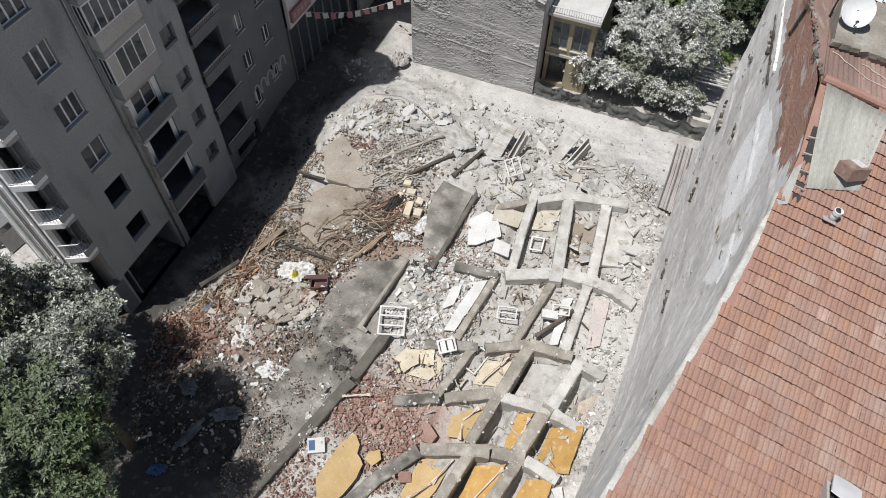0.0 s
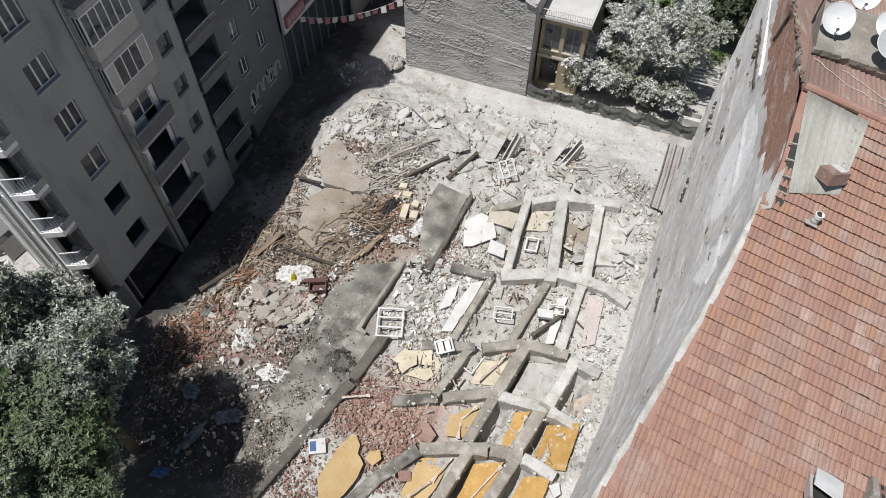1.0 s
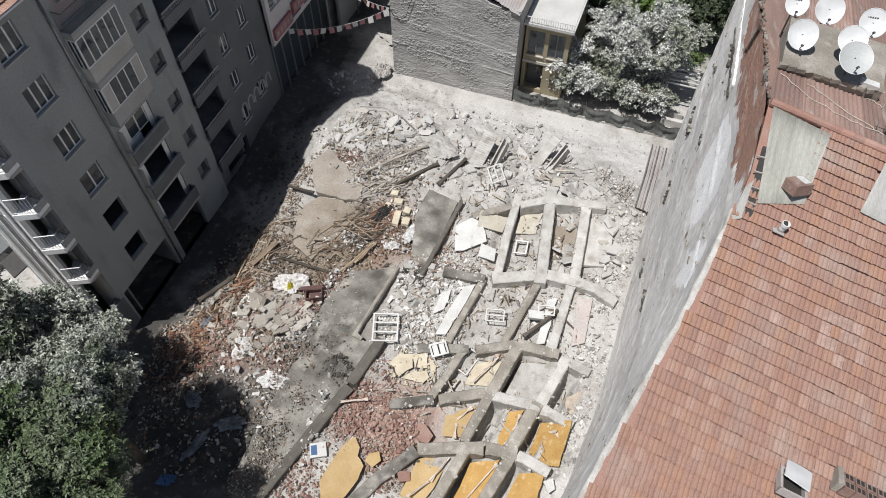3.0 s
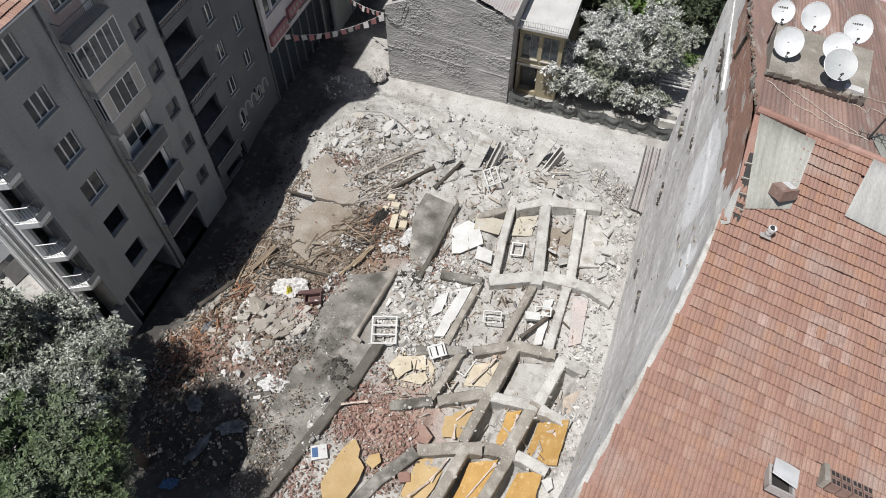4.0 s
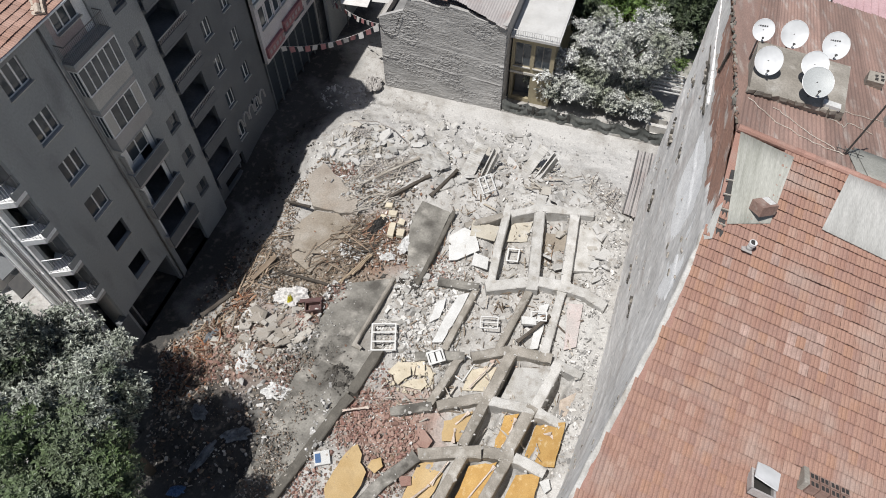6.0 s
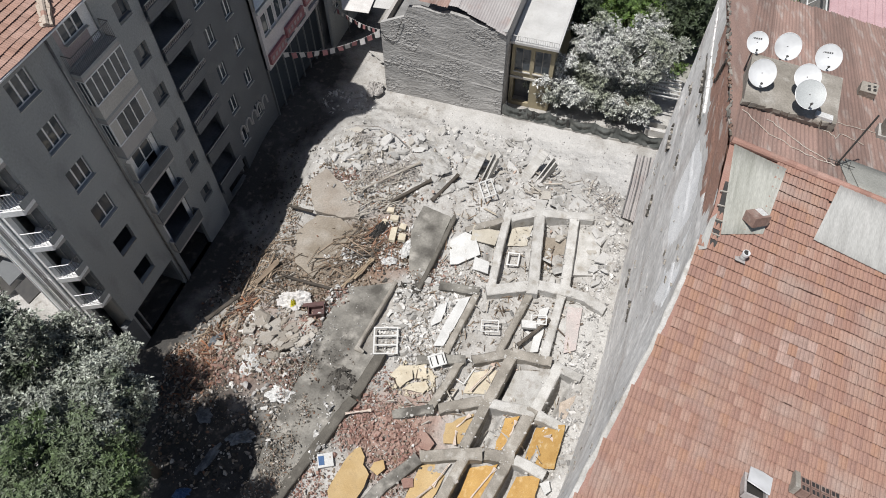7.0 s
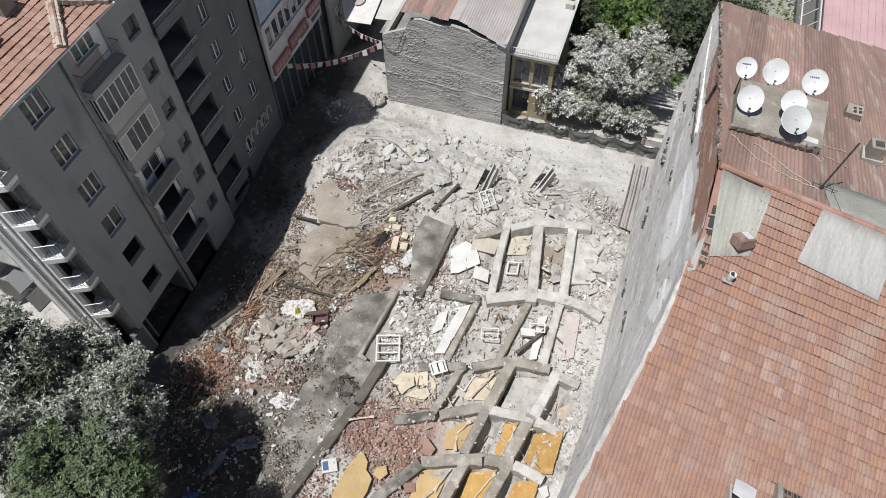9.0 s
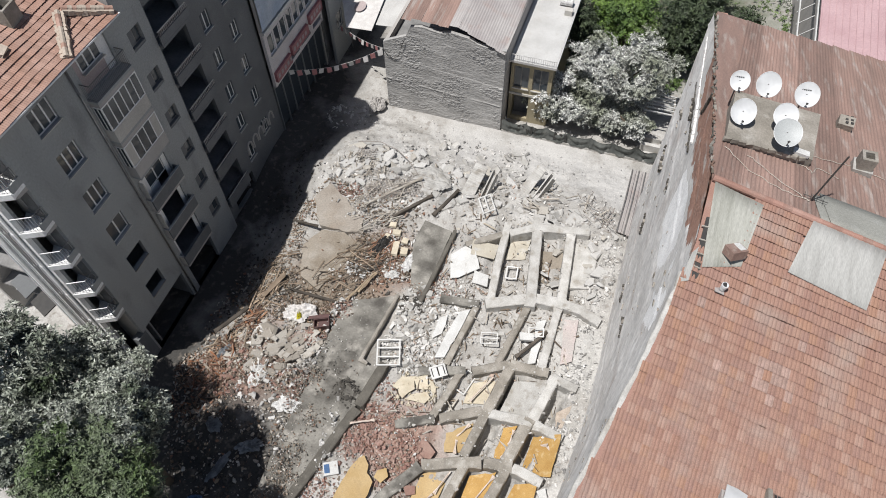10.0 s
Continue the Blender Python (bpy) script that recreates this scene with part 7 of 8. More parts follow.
# ---------------------------------------------------------------- single things on the heap
def steel_and_frames():
    rng = random.Random(40)
    # reinforcing mesh half buried in the heap
    for cx, cy, a, n1, n2, st in ((-13.9, 28.2, 40, 12, 8, 0.22), (-11.9, 29.4, 40, 8, 9, 0.22), (-16.6, 31.3, 10, 7, 5, 0.2)):
        m = thing("reinforcing_mesh", (cx, cy, surf(cx, cy)), "dusty steel reinforcing mesh sheet on the heap", "mesh", "reinforcing meshes")
        c, n = math.cos(radians(a)), math.sin(radians(a))

        def at(u, v):
            x, y = cx + u * c - v * n, cy + u * n + v * c
            return x, y, surf(x, y) + 0.28 + 0.06 * noise.noise((x, y, 5))
        for i in range(n1):
            u = (i - n1 / 2) * st
            part("bar", Shape().tube([at(u, -n2 * st / 2), at(u, 0), at(u, n2 * st / 2)], 0.022, 4), M["rebar"], m)
        for j in range(n2):
            v = (j - n2 / 2) * st
            part("bar", Shape().tube([at(-n1 * st / 2, v), at(0, v), at(n1 * st / 2, v)], 0.022, 4), M["rebar"], m)
    # long bent cable over the heap
    pts = [(-17.8, 32.3), (-16.2, 33.0), (-14.6, 32.4), (-13.2, 31.3), (-12.0, 30.0), (-11.2, 28.9)]
    solo("bent_bar", Shape().tube([(x, y, surf(x, y) + 0.35) for x, y in pts], 0.035, 5), M["rebar"], (-14.6, 32.4, surf(-14.6, 32.4)), "long bent reinforcing bar over the heap", "bar")
    # tangled bars near the party wall
    for k in range(12):
        x, y = 0.8 + rng.uniform(-1.0, 1.2), 30.6 + rng.uniform(-1.2, 1.2)
        p = [(x + rng.uniform(-.8, .8), y + rng.uniform(-.8, .8), surf(x, y) + rng.uniform(0.1, 0.9)) for _ in range(3)]
        solo("bent_bar", Shape().tube(p, 0.025, 4), M["rebar"], p[0], "bent steel bar sticking out of rubble", "bar", "bent bars")
    lad = thing("ladder_mesh", (1.7, 30.3, surf(1.7, 30.3)), "small steel ladder leaning in the rubble", "ladder")
    for dx in (0, 0.28):
        part("rail", Shape().tube([(1.5 + dx, 29.4, 1.9), (1.8 + dx, 31.2, 2.6)], 0.035, 5), M["rebar"], lad)
    for k in range(8):
        f = k / 8 + 0.06
        part("rung", Shape().tube([(1.5 + 0.3 * f, 29.4 + 1.8 * f, 1.9 + 0.7 * f), (1.78 + 0.3 * f, 29.4 + 1.8 * f, 1.9 + 0.7 * f)], 0.02, 4), M["rebar"], lad)
    # corrugated grating against the wall foot
    g = thing("steel_grating", (3.2, 33.5, 0.6), "long ribbed steel sheet lying at the wall foot", "sheet")
    for k in range(6):
        x = 2.75 + k * 0.25
        part("rib", Shape().tube([(x - 0.15, 29.7, 2.05 - 0.1 * k), (x, 33.4, 1.35 - 0.04 * k), (x + 0.1, 37.2, 0.42)], 0.05, 5), M["zinc"] if k % 2 else M["metal"], g)
    part("backing", Shape().add([(2.55, 29.7, 1.96), (4.0, 29.9, 1.5), (4.2, 37.3, 0.30), (2.8, 37.2, 0.32)], [(0, 1, 2, 3)]), M["zinc"], g)
    # slatted panels tipped on the heap, each with a side board
    for cx, cy, a, tip, w, ln in ((-7.95, 30.6, 78, 27, 1.0, 2.5), (-4.0, 32.2, 62, 33, 0.8, 2.2)):
        z = surf(cx, cy)
        T = Matrix.Translation((cx, cy, z + 0.75)) @ Euler((0, radians(-tip), radians(a))).to_matrix().to_4x4()
        u = thing("slatted_panel", (cx, cy, z), "dusty white slatted panel tipped up on the rubble", "panel", "slatted panels")

        def put(nm, lo, hi, mat):
            s = Shape().span(lo, hi)
            s.v = [tuple(T @ Vector(p)) for p in s.v]
            part(nm, s, mat, u)
        put("backing", (-ln / 2, -w / 2, -0.06), (ln / 2, w / 2, 0.0), M["concrete"])
        n = int(ln / 0.14)
        for k in range(n):
            put("slat", (-ln / 2 + k * 0.14, -w / 2 + 0.02, 0.002), (-ln / 2 + k * 0.14 + 0.09, w / 2 - 0.02, 0.03), M["concrete"])
        put("side_board", (-ln / 2, -w / 2 - 0.5, -0.45), (ln / 2, -w / 2 - 0.42, 0.12), M["concrete"])
        put("side_board", (-ln / 2 + 0.1, -w / 2 - 0.85, -0.5), (ln / 2 - 0.2, -w / 2 - 0.75, 0.2), M["concrete"])
    # white window frames
    def wframe(c, ax, ay, w, h, bars, mat=None, t=0.09, label="white window frame lying on rubble", glass=False):
        c, ax, ay = Vector(c), Vector(ax).normalized(), Vector(ay).normalized()
        nrm = ax.cross(ay).normalized()
        f = thing("window_frame", c, label, "window frame", "loose window frames")
        R = Matrix((ax, ay, nrm)).transposed()

        def bar(u0, v0, u1, v1):
            part("bar", Shape().box(c + ax * ((u0 + u1) / 2) + ay * ((v0 + v1) / 2), (u1 - u0, v1 - v0, 0.08), R), mat or M["white"], f)
        bar(-w / 2, -h / 2, w / 2, -h / 2 + t)
        bar(-w / 2, h / 2 - t, w / 2, h / 2)
        bar(-w / 2, -h / 2 + t, -w / 2 + t, h / 2 - t)
        bar(w / 2 - t, -h / 2 + t, w / 2, h / 2 - t)
        for k in range(bars):
            v = -h / 2 + h * (k + 1) / (bars + 1)
            bar(-w / 2 + t, v - t / 2, w / 2 - t, v + t / 2)
        if glass:
            part("pane", Shape().box(c, (w - 2 * t, h - 2 * t, 0.02), R), M["glass"], f)
    wframe((-9.35, 16.55, 1.25), (1, 0.33, 0.0), (-0.33, 1, 0.12), 1.5, 1.75, 2, label="white three-light window frame on rubble")
    wframe((-5.95, 16.25, 1.3), (0.8, 0.55, 0.05), (-0.55, 0.8, 0.1), 1.0, 0.8, 0, t=0.1, glass=False, label="small white window unit tipped on a beam")
    wp = thing("shutter_panel", (-5.95, 16.25, 1.26), "white slatted panel inside a tipped frame", "panel")
    for k in (-1, 1):
        part("leaf", Shape().box((-5.95 + k * 0.16, 16.25 + k * 0.11, 1.27), (0.3, 0.6, 0.05), Matrix(((0.8, -0.55, 0), (0.55, 0.8, 0.1), (0.05, 0.1, 1)))), M["white"], wp)
    wframe((-6.5, 28.8, 2.65), (0.45, -0.8, 0.1), (0.75, 0.45, 0.25), 1.6, 0.95, 1, label="white window frame tipped on rubble")
    wframe((-3.5, 24.6, 1.36), (1, 0.2, 0), (-0.1, 1, 0.3), 0.8, 0.9, 0, label="small white frame between beams")
    wframe((-4.2, 16.4, 0.55), (0.3, 1, 0.1), (-1, 0.3, 0.1), 1.5, 0.7, 0, t=0.07, label="thin white frame on a cream board")
    wframe((-0.85, 20.6, 1.55), (1, 0.25, 0), (-0.2, 1, 0.25), 1.0, 0.6, 0, t=0.07, label="white frame piece between beams")
    wframe((-3.6, 19.4, 1.3), (1, 0.25, 0), (-0.2, 1, 0.1), 1.1, 0.8, 1, t=0.06, label="white metal frame in rubble")
    bb = thing("white_box", (-1.3, 19.6, 1.3), "white appliance panel between beams", "box")
    part("panel", Shape().box((-1.35, 20.15, 1.42), (0.9, 0.5, 0.25), turn3(4, 6, 15)), M["white"], bb)
    # maroon chest
    ch = thing("wooden_chest", (-14.2, 17.15, surf(-14.2, 17.15)), "open maroon wooden chest on rubble", "chest")
    z = surf(-14.2, 17.15) + 0.45
    R = turn3(4, -5, 22)
    def cb(c, d, nm):
        part(nm, Shape().box(Vector((-14.2, 17.15, z)) + R @ Vector(c), d, R), M["maroon"], ch)
    cb((0, 0, -0.2), (1.0, 0.6, 0.05), "bottom")
    for yy in (-0.28, 0.28):
        cb((0, yy, 0.0), (1.0, 0.05, 0.38), "side")
    for xx in (-0.48, 0.48):
        cb((xx, 0, 0.0), (0.05, 0.5, 0.38), "end")
    cb((-0.2, 0.5, 0.05), (1.35, 0.24, 0.05), "lid")
    cb((0.62, 0.42, 0.15), (0.07, 0.08, 0.6), "post")


steel_and_frames()


def soft_things():
    def cloth(name, cx, cy, rx, ry, h, mat, label, seed, cat="sheet", rot=0, base=None):
        n = 22
        s = Shape()
        c, q = math.cos(radians(rot)), math.sin(radians(rot))
        for j in range(n + 1):
            for i in range(n + 1):
                u, v = 2 * i / n - 1, 2 * j / n - 1
                k = 1 + 0.25 * noise.noise((u * 1.6 + seed, v * 1.6, 0.3))
                x, y = cx + (u * rx * c - v * ry * q) * k, cy + (u * rx * q + v * ry * c) * k
                e = max(0.0, 1 - (u * u + v * v) ** 2 * 0.45)
                z = (surf(x, y) if base is None else base) + 0.1 + h * e * (0.55 + 0.9 * abs(noise.noise((u * 3 + seed, v * 3, 1.7)))) + 0.06 * noise.noise((u * 9, v * 9, seed))
                s.v.append((x, y, z))
        keep = []
        for j in range(n):
            for i in range(n):
                u, v = (2 * i + 1) / n - 1, (2 * j + 1) / n - 1
                if u * u + v * v < 1.0 + 0.35 * noise.noise((u * 3 + seed * 2, v * 3, 4)):
                    keep.append((j * (n + 1) + i, j * (n + 1) + i + 1, (j + 1) * (n + 1) + i + 1, (j + 1) * (n + 1) + i))
        s.f = keep
        return solo(name, s, mat, (cx, cy, surf(cx, cy)), label, cat)
    cloth("white_cloth", -16.0, 17.5, 1.1, 0.65, 0.5, M["white_cloth"], "crumpled white cloth heap on rubble", 1, "cloth", 25)
    cloth("yellow_cloth", -15.85, 17.2, 0.16, 0.22, 0.75, M["yellow"], "small bright yellow cloth on a white heap", 2, "cloth")
    cloth("plastic_sheet", -10.4, 23.2, 0.42, 0.8, 0.25, M["foil"], "crumpled clear plastic sheeting in debris", 3, rot=-20)
    cloth("plastic_sheet", -11.2, 22.0, 0.5, 0.32, 0.3, M["foil"], "crumpled white plastic sheeting in debris", 4, rot=20)
    cloth("plastic_sheet", -14.0, 11.6, 1.0, 0.5, 0.25, M["foil"], "crumpled plastic among bricks", 5, rot=10)
    cloth("plastic_sheet", -16.8, 12.8, 0.6, 0.8, 0.2, M["foil"], "torn plastic sheet on rubble", 6)
    cloth("grey_tarp", -15.2, 8.6, 0.8, 0.4, 0.4, M["grey_cloth"], "crumpled grey-blue tarp in tree shade", 7, rot=30)
    cloth("grey_tarp", -18.0, 9.2, 0.6, 0.4, 0.3, M["grey_cloth"], "crumpled grey-blue tarp in tree shade", 8, rot=-20)
    cloth("grey_tarp", -16.4, 7.0, 0.3, 1.0, 0.3, M["grey_cloth"], "twisted grey-blue tarp in tree shade", 9, rot=-15)
    cloth("grey_tarp", -20.0, 13.9, 0.6, 0.4, 0.4, M["grey_cloth"], "crumpled pale blue sheet by the wall", 10, rot=30)
    cloth("blue_tarp", -16.9, 4.9, 0.5, 0.3, 0.35, M["blue"], "bright blue tarp on the ground", 11, rot=30)
    cloth("dust_net", -10.9, 30.2, 1.5, 1.3, 0.35, M["concrete"], "dust-laden grey sheet draped over rubble", 12, rot=-30)
    cloth("dark_sack", -11.6, 13.5, 0.45, 0.9, 0.3, M["rubble_dark"], "heap of torn dark sheeting", 13, rot=-25)
    cloth("dark_sack", -12.6, 24.0, 0.35, 0.9, 0.5, M["black"], "torn black sheet on timbers", 14, rot=-35)
    cloth("rubble_bag", -18.6, 38.0, 0.7, 0.9, 0.8, M["facade_pale"], "grey covered mound at the lane corner", 15, "bag", base=0.0)
    bx = thing("plastic_crate", (-10.05, 8.8, 0.4), "white and blue plastic box on bricks", "crate")
    R = turn3(6, 8, 30)
    part("body", Shape().box((-10.05, 8.85, 0.62), (0.85, 0.75, 0.35), R), M["white"], bx)
    part("lid", Shape().box(Vector((-10.05, 8.85, 0.62)) + R @ Vector((-0.22, 0, 0.19)), (0.3, 0.5, 0.03), R), M["blue"], bx, "blue lid")
    wb = thing("white_sack", (1.9, 11.1, 0.5), "white sack on rubble by the wall", "sack")
    part("sack", Shape().chunk((1.9, 11.15, 0.62), (0.6, 0.75, 0.3), turn3(8, 4, 40), random.Random(2)), M["white"], wb)


soft_things()


# ---------------------------------------------------------------- fence, bunting, pergola
def fence():
    f = thing("site_fence", (-1.8, 38.7, 0), "low kerb with sagging dark netting fence", "fence")
    part("kerb", Shape().span((-8.0, 38.55, -0.3), (4.6, 38.85, 0.22)), M["concrete"], f)
    for k in range(8):
        x = -7.8 + k * 1.75
        part("post", Shape().tube([(x, 38.72, 0.2), (x + 0.03, 38.74, 1.45)], 0.035, 6), M["metal"], f)
    s = Shape()
    n, m = 260, 9
    for j in range(m + 1):
        for i in range(n + 1):
            x = -8.0 + 12.4 * i / n
            sag = 0.34 * abs(math.sin((x + 7.8) / 1.75 * math.pi)) + 0.2 * noise.noise((x * 0.5, 3, 1))
            z = 0.18 + (1.22 - sag) * j / m
            s.v.append((x, 38.55 + 0.14 * noise.noise((x * 1.6, z * 0.8, 2)) + 0.05 * noise.noise((x * 5.0, z * 1.2 + x, 6)) + 0.06 * math.sin(z * 11 + 3 * abs(math.sin((x + 7.8) / 1.75 * math.pi))) * abs(math.sin((x + 7.8) / 1.75 * math.pi)), z))
    s.f = [(j * (n + 1) + i, j * (n + 1) + i + 1, (j + 1) * (n + 1) + i + 1, (j + 1) * (n + 1) + i) for j in range(m) for i in range(n)]
    part("netting", s, M["netting"], f, "dark sagging shade netting", True)
    rng = random.Random(6)
    for k in range(8):
        x = -6.6 + k * 0.35 if k < 5 else -3.6 + (k - 5) * 0.4
        s = Shape().chunk((x, 38.55, 0.75), (0.25, 0.05, 0.8), turn3(rng.uniform(-4, 4), rng.uniform(-10, 10), 0), rng, 0.15)
        solo("hanging_rag", s, M["black"], (x, 38.55, 0.75), "dark rag hung over the netting", "rag", "rags on the netting")
    p = thing("pergola", (3.6, 43, 0), "small white slatted pergola in the garden", "pergola")
    for k in range(6):
        part("slat", Shape().span((2.6, 41.9 + k * 0.42, 2.25), (4.9, 42.0 + k * 0.42, 2.33)), M["white"], p)
    for x in (2.7, 4.8):
        part("rail", Shape().span((x - 0.05, 41.7, 2.12), (x + 0.05, 44.4, 2.248)), M["timber_dusty"], p)
        part("post", Shape().span((x - 0.06, 41.8, -0.1), (x + 0.06, 41.92, 2.118)), M["timber_dusty"], p)
    w = thing("garden_wall", (3.9, 40.5, 0), "low pale garden wall and path edge", "wall", kind="structure")
    part("coping", Shape().span((3.0, 39.9, -0.1), (4.5, 40.2, 0.6)).span((3.0, 41.0, -0.1), (4.5, 41.3, 0.35)), M["concrete"], w)


fence()


def bunting():
    rng = random.Random(17)
    for n_, (a, b, sag, n) in enumerate((((-24.38, 34.9, 5.1), (-17.83, 38.62, 5.9), 0.65, 13), ((-24.0, 42.9, 4.0), (-17.83, 38.64, 5.9), 0.4, 11))):
        a, b = Vector(a), Vector(b)
        t = thing("bunting", a.lerp(b, 0.5), "string of red and white paper flags across the lane", "bunting", "bunting strings")
        pts = [a.lerp(b, k / 16) - Vector((0, 0, sag * 4 * (k / 16) * (1 - k / 16))) for k in range(17)]
        part("string", Shape().tube(pts, 0.012, 4), M["white_cloth"], t)
        for k in range(n):
            f = (k + 0.5) / n
            p = a.lerp(b, f) - Vector((0, 0, sag * 4 * f * (1 - f)))
            d = (b - a).normalized() * 0.19
            z = Vector((rng.uniform(-0.1, 0.1), rng.uniform(-0.1, 0.1), -0.46))
            q = Vector((0.006, -0.006, 0))
            s = Shape().add([p - d, p + d, p + d + z, p - d + z, p - d + q, p + d + q, p + d + z + q, p - d + z + q], [(0, 1, 2, 3), (7, 6, 5, 4), (0, 3, 7, 4), (1, 5, 6, 2), (3, 2, 6, 7)])
            part("flag", s, M["red_cloth"] if k % 2 else M["white_cloth"], t, "red paper flag" if k % 2 else "white paper flag")


bunting()


# ---------------------------------------------------------------- trees
def leaves(centres, radii, per, size, seed, squash=0.8, rosette=7):
    """Leaves in rosettes at twig ends, on clumps round the centres."""
    rg = np.random.default_rng(seed)
    n = max(1, per // rosette)
    c = np.repeat(np.array(centres, float), n, 0)
    r = np.repeat(np.array(radii, float), n)
    d = rg.normal(size=c.shape)
    d /= np.linalg.norm(d, axis=1, keepdims=True)
    k = len(c)
    p = c + d * (r * rg.random(k) ** 0.35)[:, None] * np.array((1, 1, squash))
    ax = d * 0.6 + np.array((0, 0, 0.7)) + rg.normal(size=(k, 3)) * 0.35
    ax /= np.linalg.norm(ax, axis=1, keepdims=True)
    e1 = np.cross(ax, rg.normal(size=(k, 3)))
    e1 /= np.linalg.norm(e1, axis=1, keepdims=True) + 1e-9
    e2 = np.cross(ax, e1)
    rows = []
    for q in range(rosette):
        an = (q / rosette * 2 * math.pi + rg.normal(size=k) * 0.25)[:, None]
        el = rg.uniform(-0.1, 0.75, k)[:, None]
        dr = (e1 * np.cos(an) + e2 * np.sin(an)) * np.cos(el) + ax * np.sin(el)
        sd = np.cross(dr, ax)
        sd /= np.linalg.norm(sd, axis=1, keepdims=True) + 1e-9
        L = (size * rg.uniform(0.6, 1.3, k))[:, None]
        up = np.cross(sd, dr)
        rows.append(np.stack([p + dr * L * 0.08, p + dr * L * 0.55 + sd * L * 0.2 + up * L * 0.05, p + dr * L - np.array((0, 0, 0.12)) * L, p + dr * L * 0.55 - sd * L * 0.2 + up * L * 0.05], 1))
    v = np.concatenate(rows, 0).reshape(-1, 3)
    s = Shape()
    s.v = v.tolist()
    s.f = [(4 * i, 4 * i + 1, 4 * i + 2, 4 * i + 3) for i in range(len(v) // 4)]
    return s


def tree(name, base, height, crown, n_clumps, clump, per, size, mat, label, seed, group=""):
    """A trunk that forks into limbs; clumps of leaves sit round the ends of the limbs inside an uneven crown."""
    rng = random.Random(seed)
    bx, by, bz = base
    t = thing(name, base, label, "tree", group)
    (cx, cy, cz), (rx, ry, rz) = crown
    fork = Vector((bx + (cx - bx) * 0.3, by + (cy - by) * 0.3, bz + height * 0.32))
    part("trunk", Shape().tube([(bx, by, bz - 0.2), Vector((bx, by, bz)).lerp(fork, 0.5) + Vector((0.1, 0.05, 0)), fork], [0.3, 0.23, 0.19], 9), M["bark"], t, smooth=True)
    ends = []
    for k in range(n_clumps):
        while True:
            d = Vector((rng.uniform(-1, 1), rng.uniform(-1, 1), rng.uniform(-0.75, 1)))
            if 0.25 < d.length < 1.0 and noise.noise((d.x * rx * 0.55 + seed * 7, d.y * ry * 0.55, d.z * rz * 0.55)) > rng.uniform(-0.05, 0.18):
                break
        d = d * (0.72 + 0.35 * noise.noise((d.x * 2 + seed, d.y * 2, d.z * 2))) / max(0.55, d.length) if rng.random() < 0.75 else d * 0.7
        ends.append(Vector((cx + d.x * rx, cy + d.y * ry, cz + d.z * rz)))
    for k in range(n_clumps * 2 // 5):
        while True:
            d = Vector((rng.uniform(-1, 1), rng.uniform(-1, 1), rng.uniform(-0.9, 0.45)))
            if d.length < 0.85:
                break
        ends.append(Vector((cx + d.x * rx * 0.92, cy + d.y * ry * 0.92, cz - 0.12 * rz + d.z * rz * 0.75)))
    for k in range(9):
        e = ends[k * len(ends) // 9]
        mid = fork.lerp(e, 0.5) + Vector((rng.uniform(-.3, .3), rng.uniform(-.3, .3), 0.35))
        part("limb", Shape().tube([fork, mid, e], [0.12, 0.075, 0.02], 6), M["bark"], t)
    part("crown", leaves(ends, [clump * rng.uniform(0.6, 1.25) for _ in ends], per, size, seed, 0.6), mat, t)
    return t


tree("street_tree", (-18.9, 5.4, -0.4), 12.0, ((-18.8, 5.5, 9.0), (3.0, 3.1, 3.0)), 170, 0.60, 150, 0.205, M["leaf_green"], "tall leafy street tree with dusty crown", 11, "street trees")
tree("street_tree", (-23.6, 7.0, -1.7), 8.5, ((-24.0, 7.05, 5.3), (5.0, 4.3, 3.0)), 300, 0.60, 150, 0.205, M["leaf_green"], "leafy dusty green street tree beside the block", 1, "street trees")
tree("street_tree", (-18.4, 2.2, -0.3), 13.0, ((-17.6, 2.6, 9.2), (4.1, 3.4, 3.6)), 240, 0.60, 150, 0.205, M["leaf_lush"], "broad leafy street tree", 2, "street trees")
tree("street_tree", (-25.5, 5.0, -0.6), 13.0, ((-25.6, 7.2, 8.2), (3.2, 2.9, 2.9)), 140, 0.6, 95, 0.27, M["leaf_green"], "leafy street tree in the lane", 3, "street trees")
tree("street_tree", (-23.4, 1.6, -0.6), 13.0, ((-23.6, 3.2, 9.0), (2.5, 2.3, 2.6)), 110, 0.55, 110, 0.23, M["leaf_green"], "dark green street tree at the lane mouth", 7, "street trees")
tree("garden_tree", (0.0, 43.4, 0), 8.0, ((0.2, 43.6, 4.4), (4.9, 3.7, 3.8)), 215, 0.54, 140, 0.2, M["leaf_dusty"], "dust-covered grey flowering garden tree", 4, "garden trees")
tree("garden_tree", (-5.0, 40.9, 0), 4.5, ((-3.6, 41.1, 2.5), (3.7, 1.9, 2.5)), 125, 0.6, 110, 0.21, M["leaf_dusty"], "dust-covered garden shrub by the fence", 5, "garden trees")
tree("garden_tree", (1.8, 41.0, 0), 4.0, ((1.2, 40.9, 1.9), (2.6, 1.7, 1.8)), 80, 0.55, 110, 0.22, M["leaf_dusty"], "dust-covered low garden shrub", 6, "garden trees")
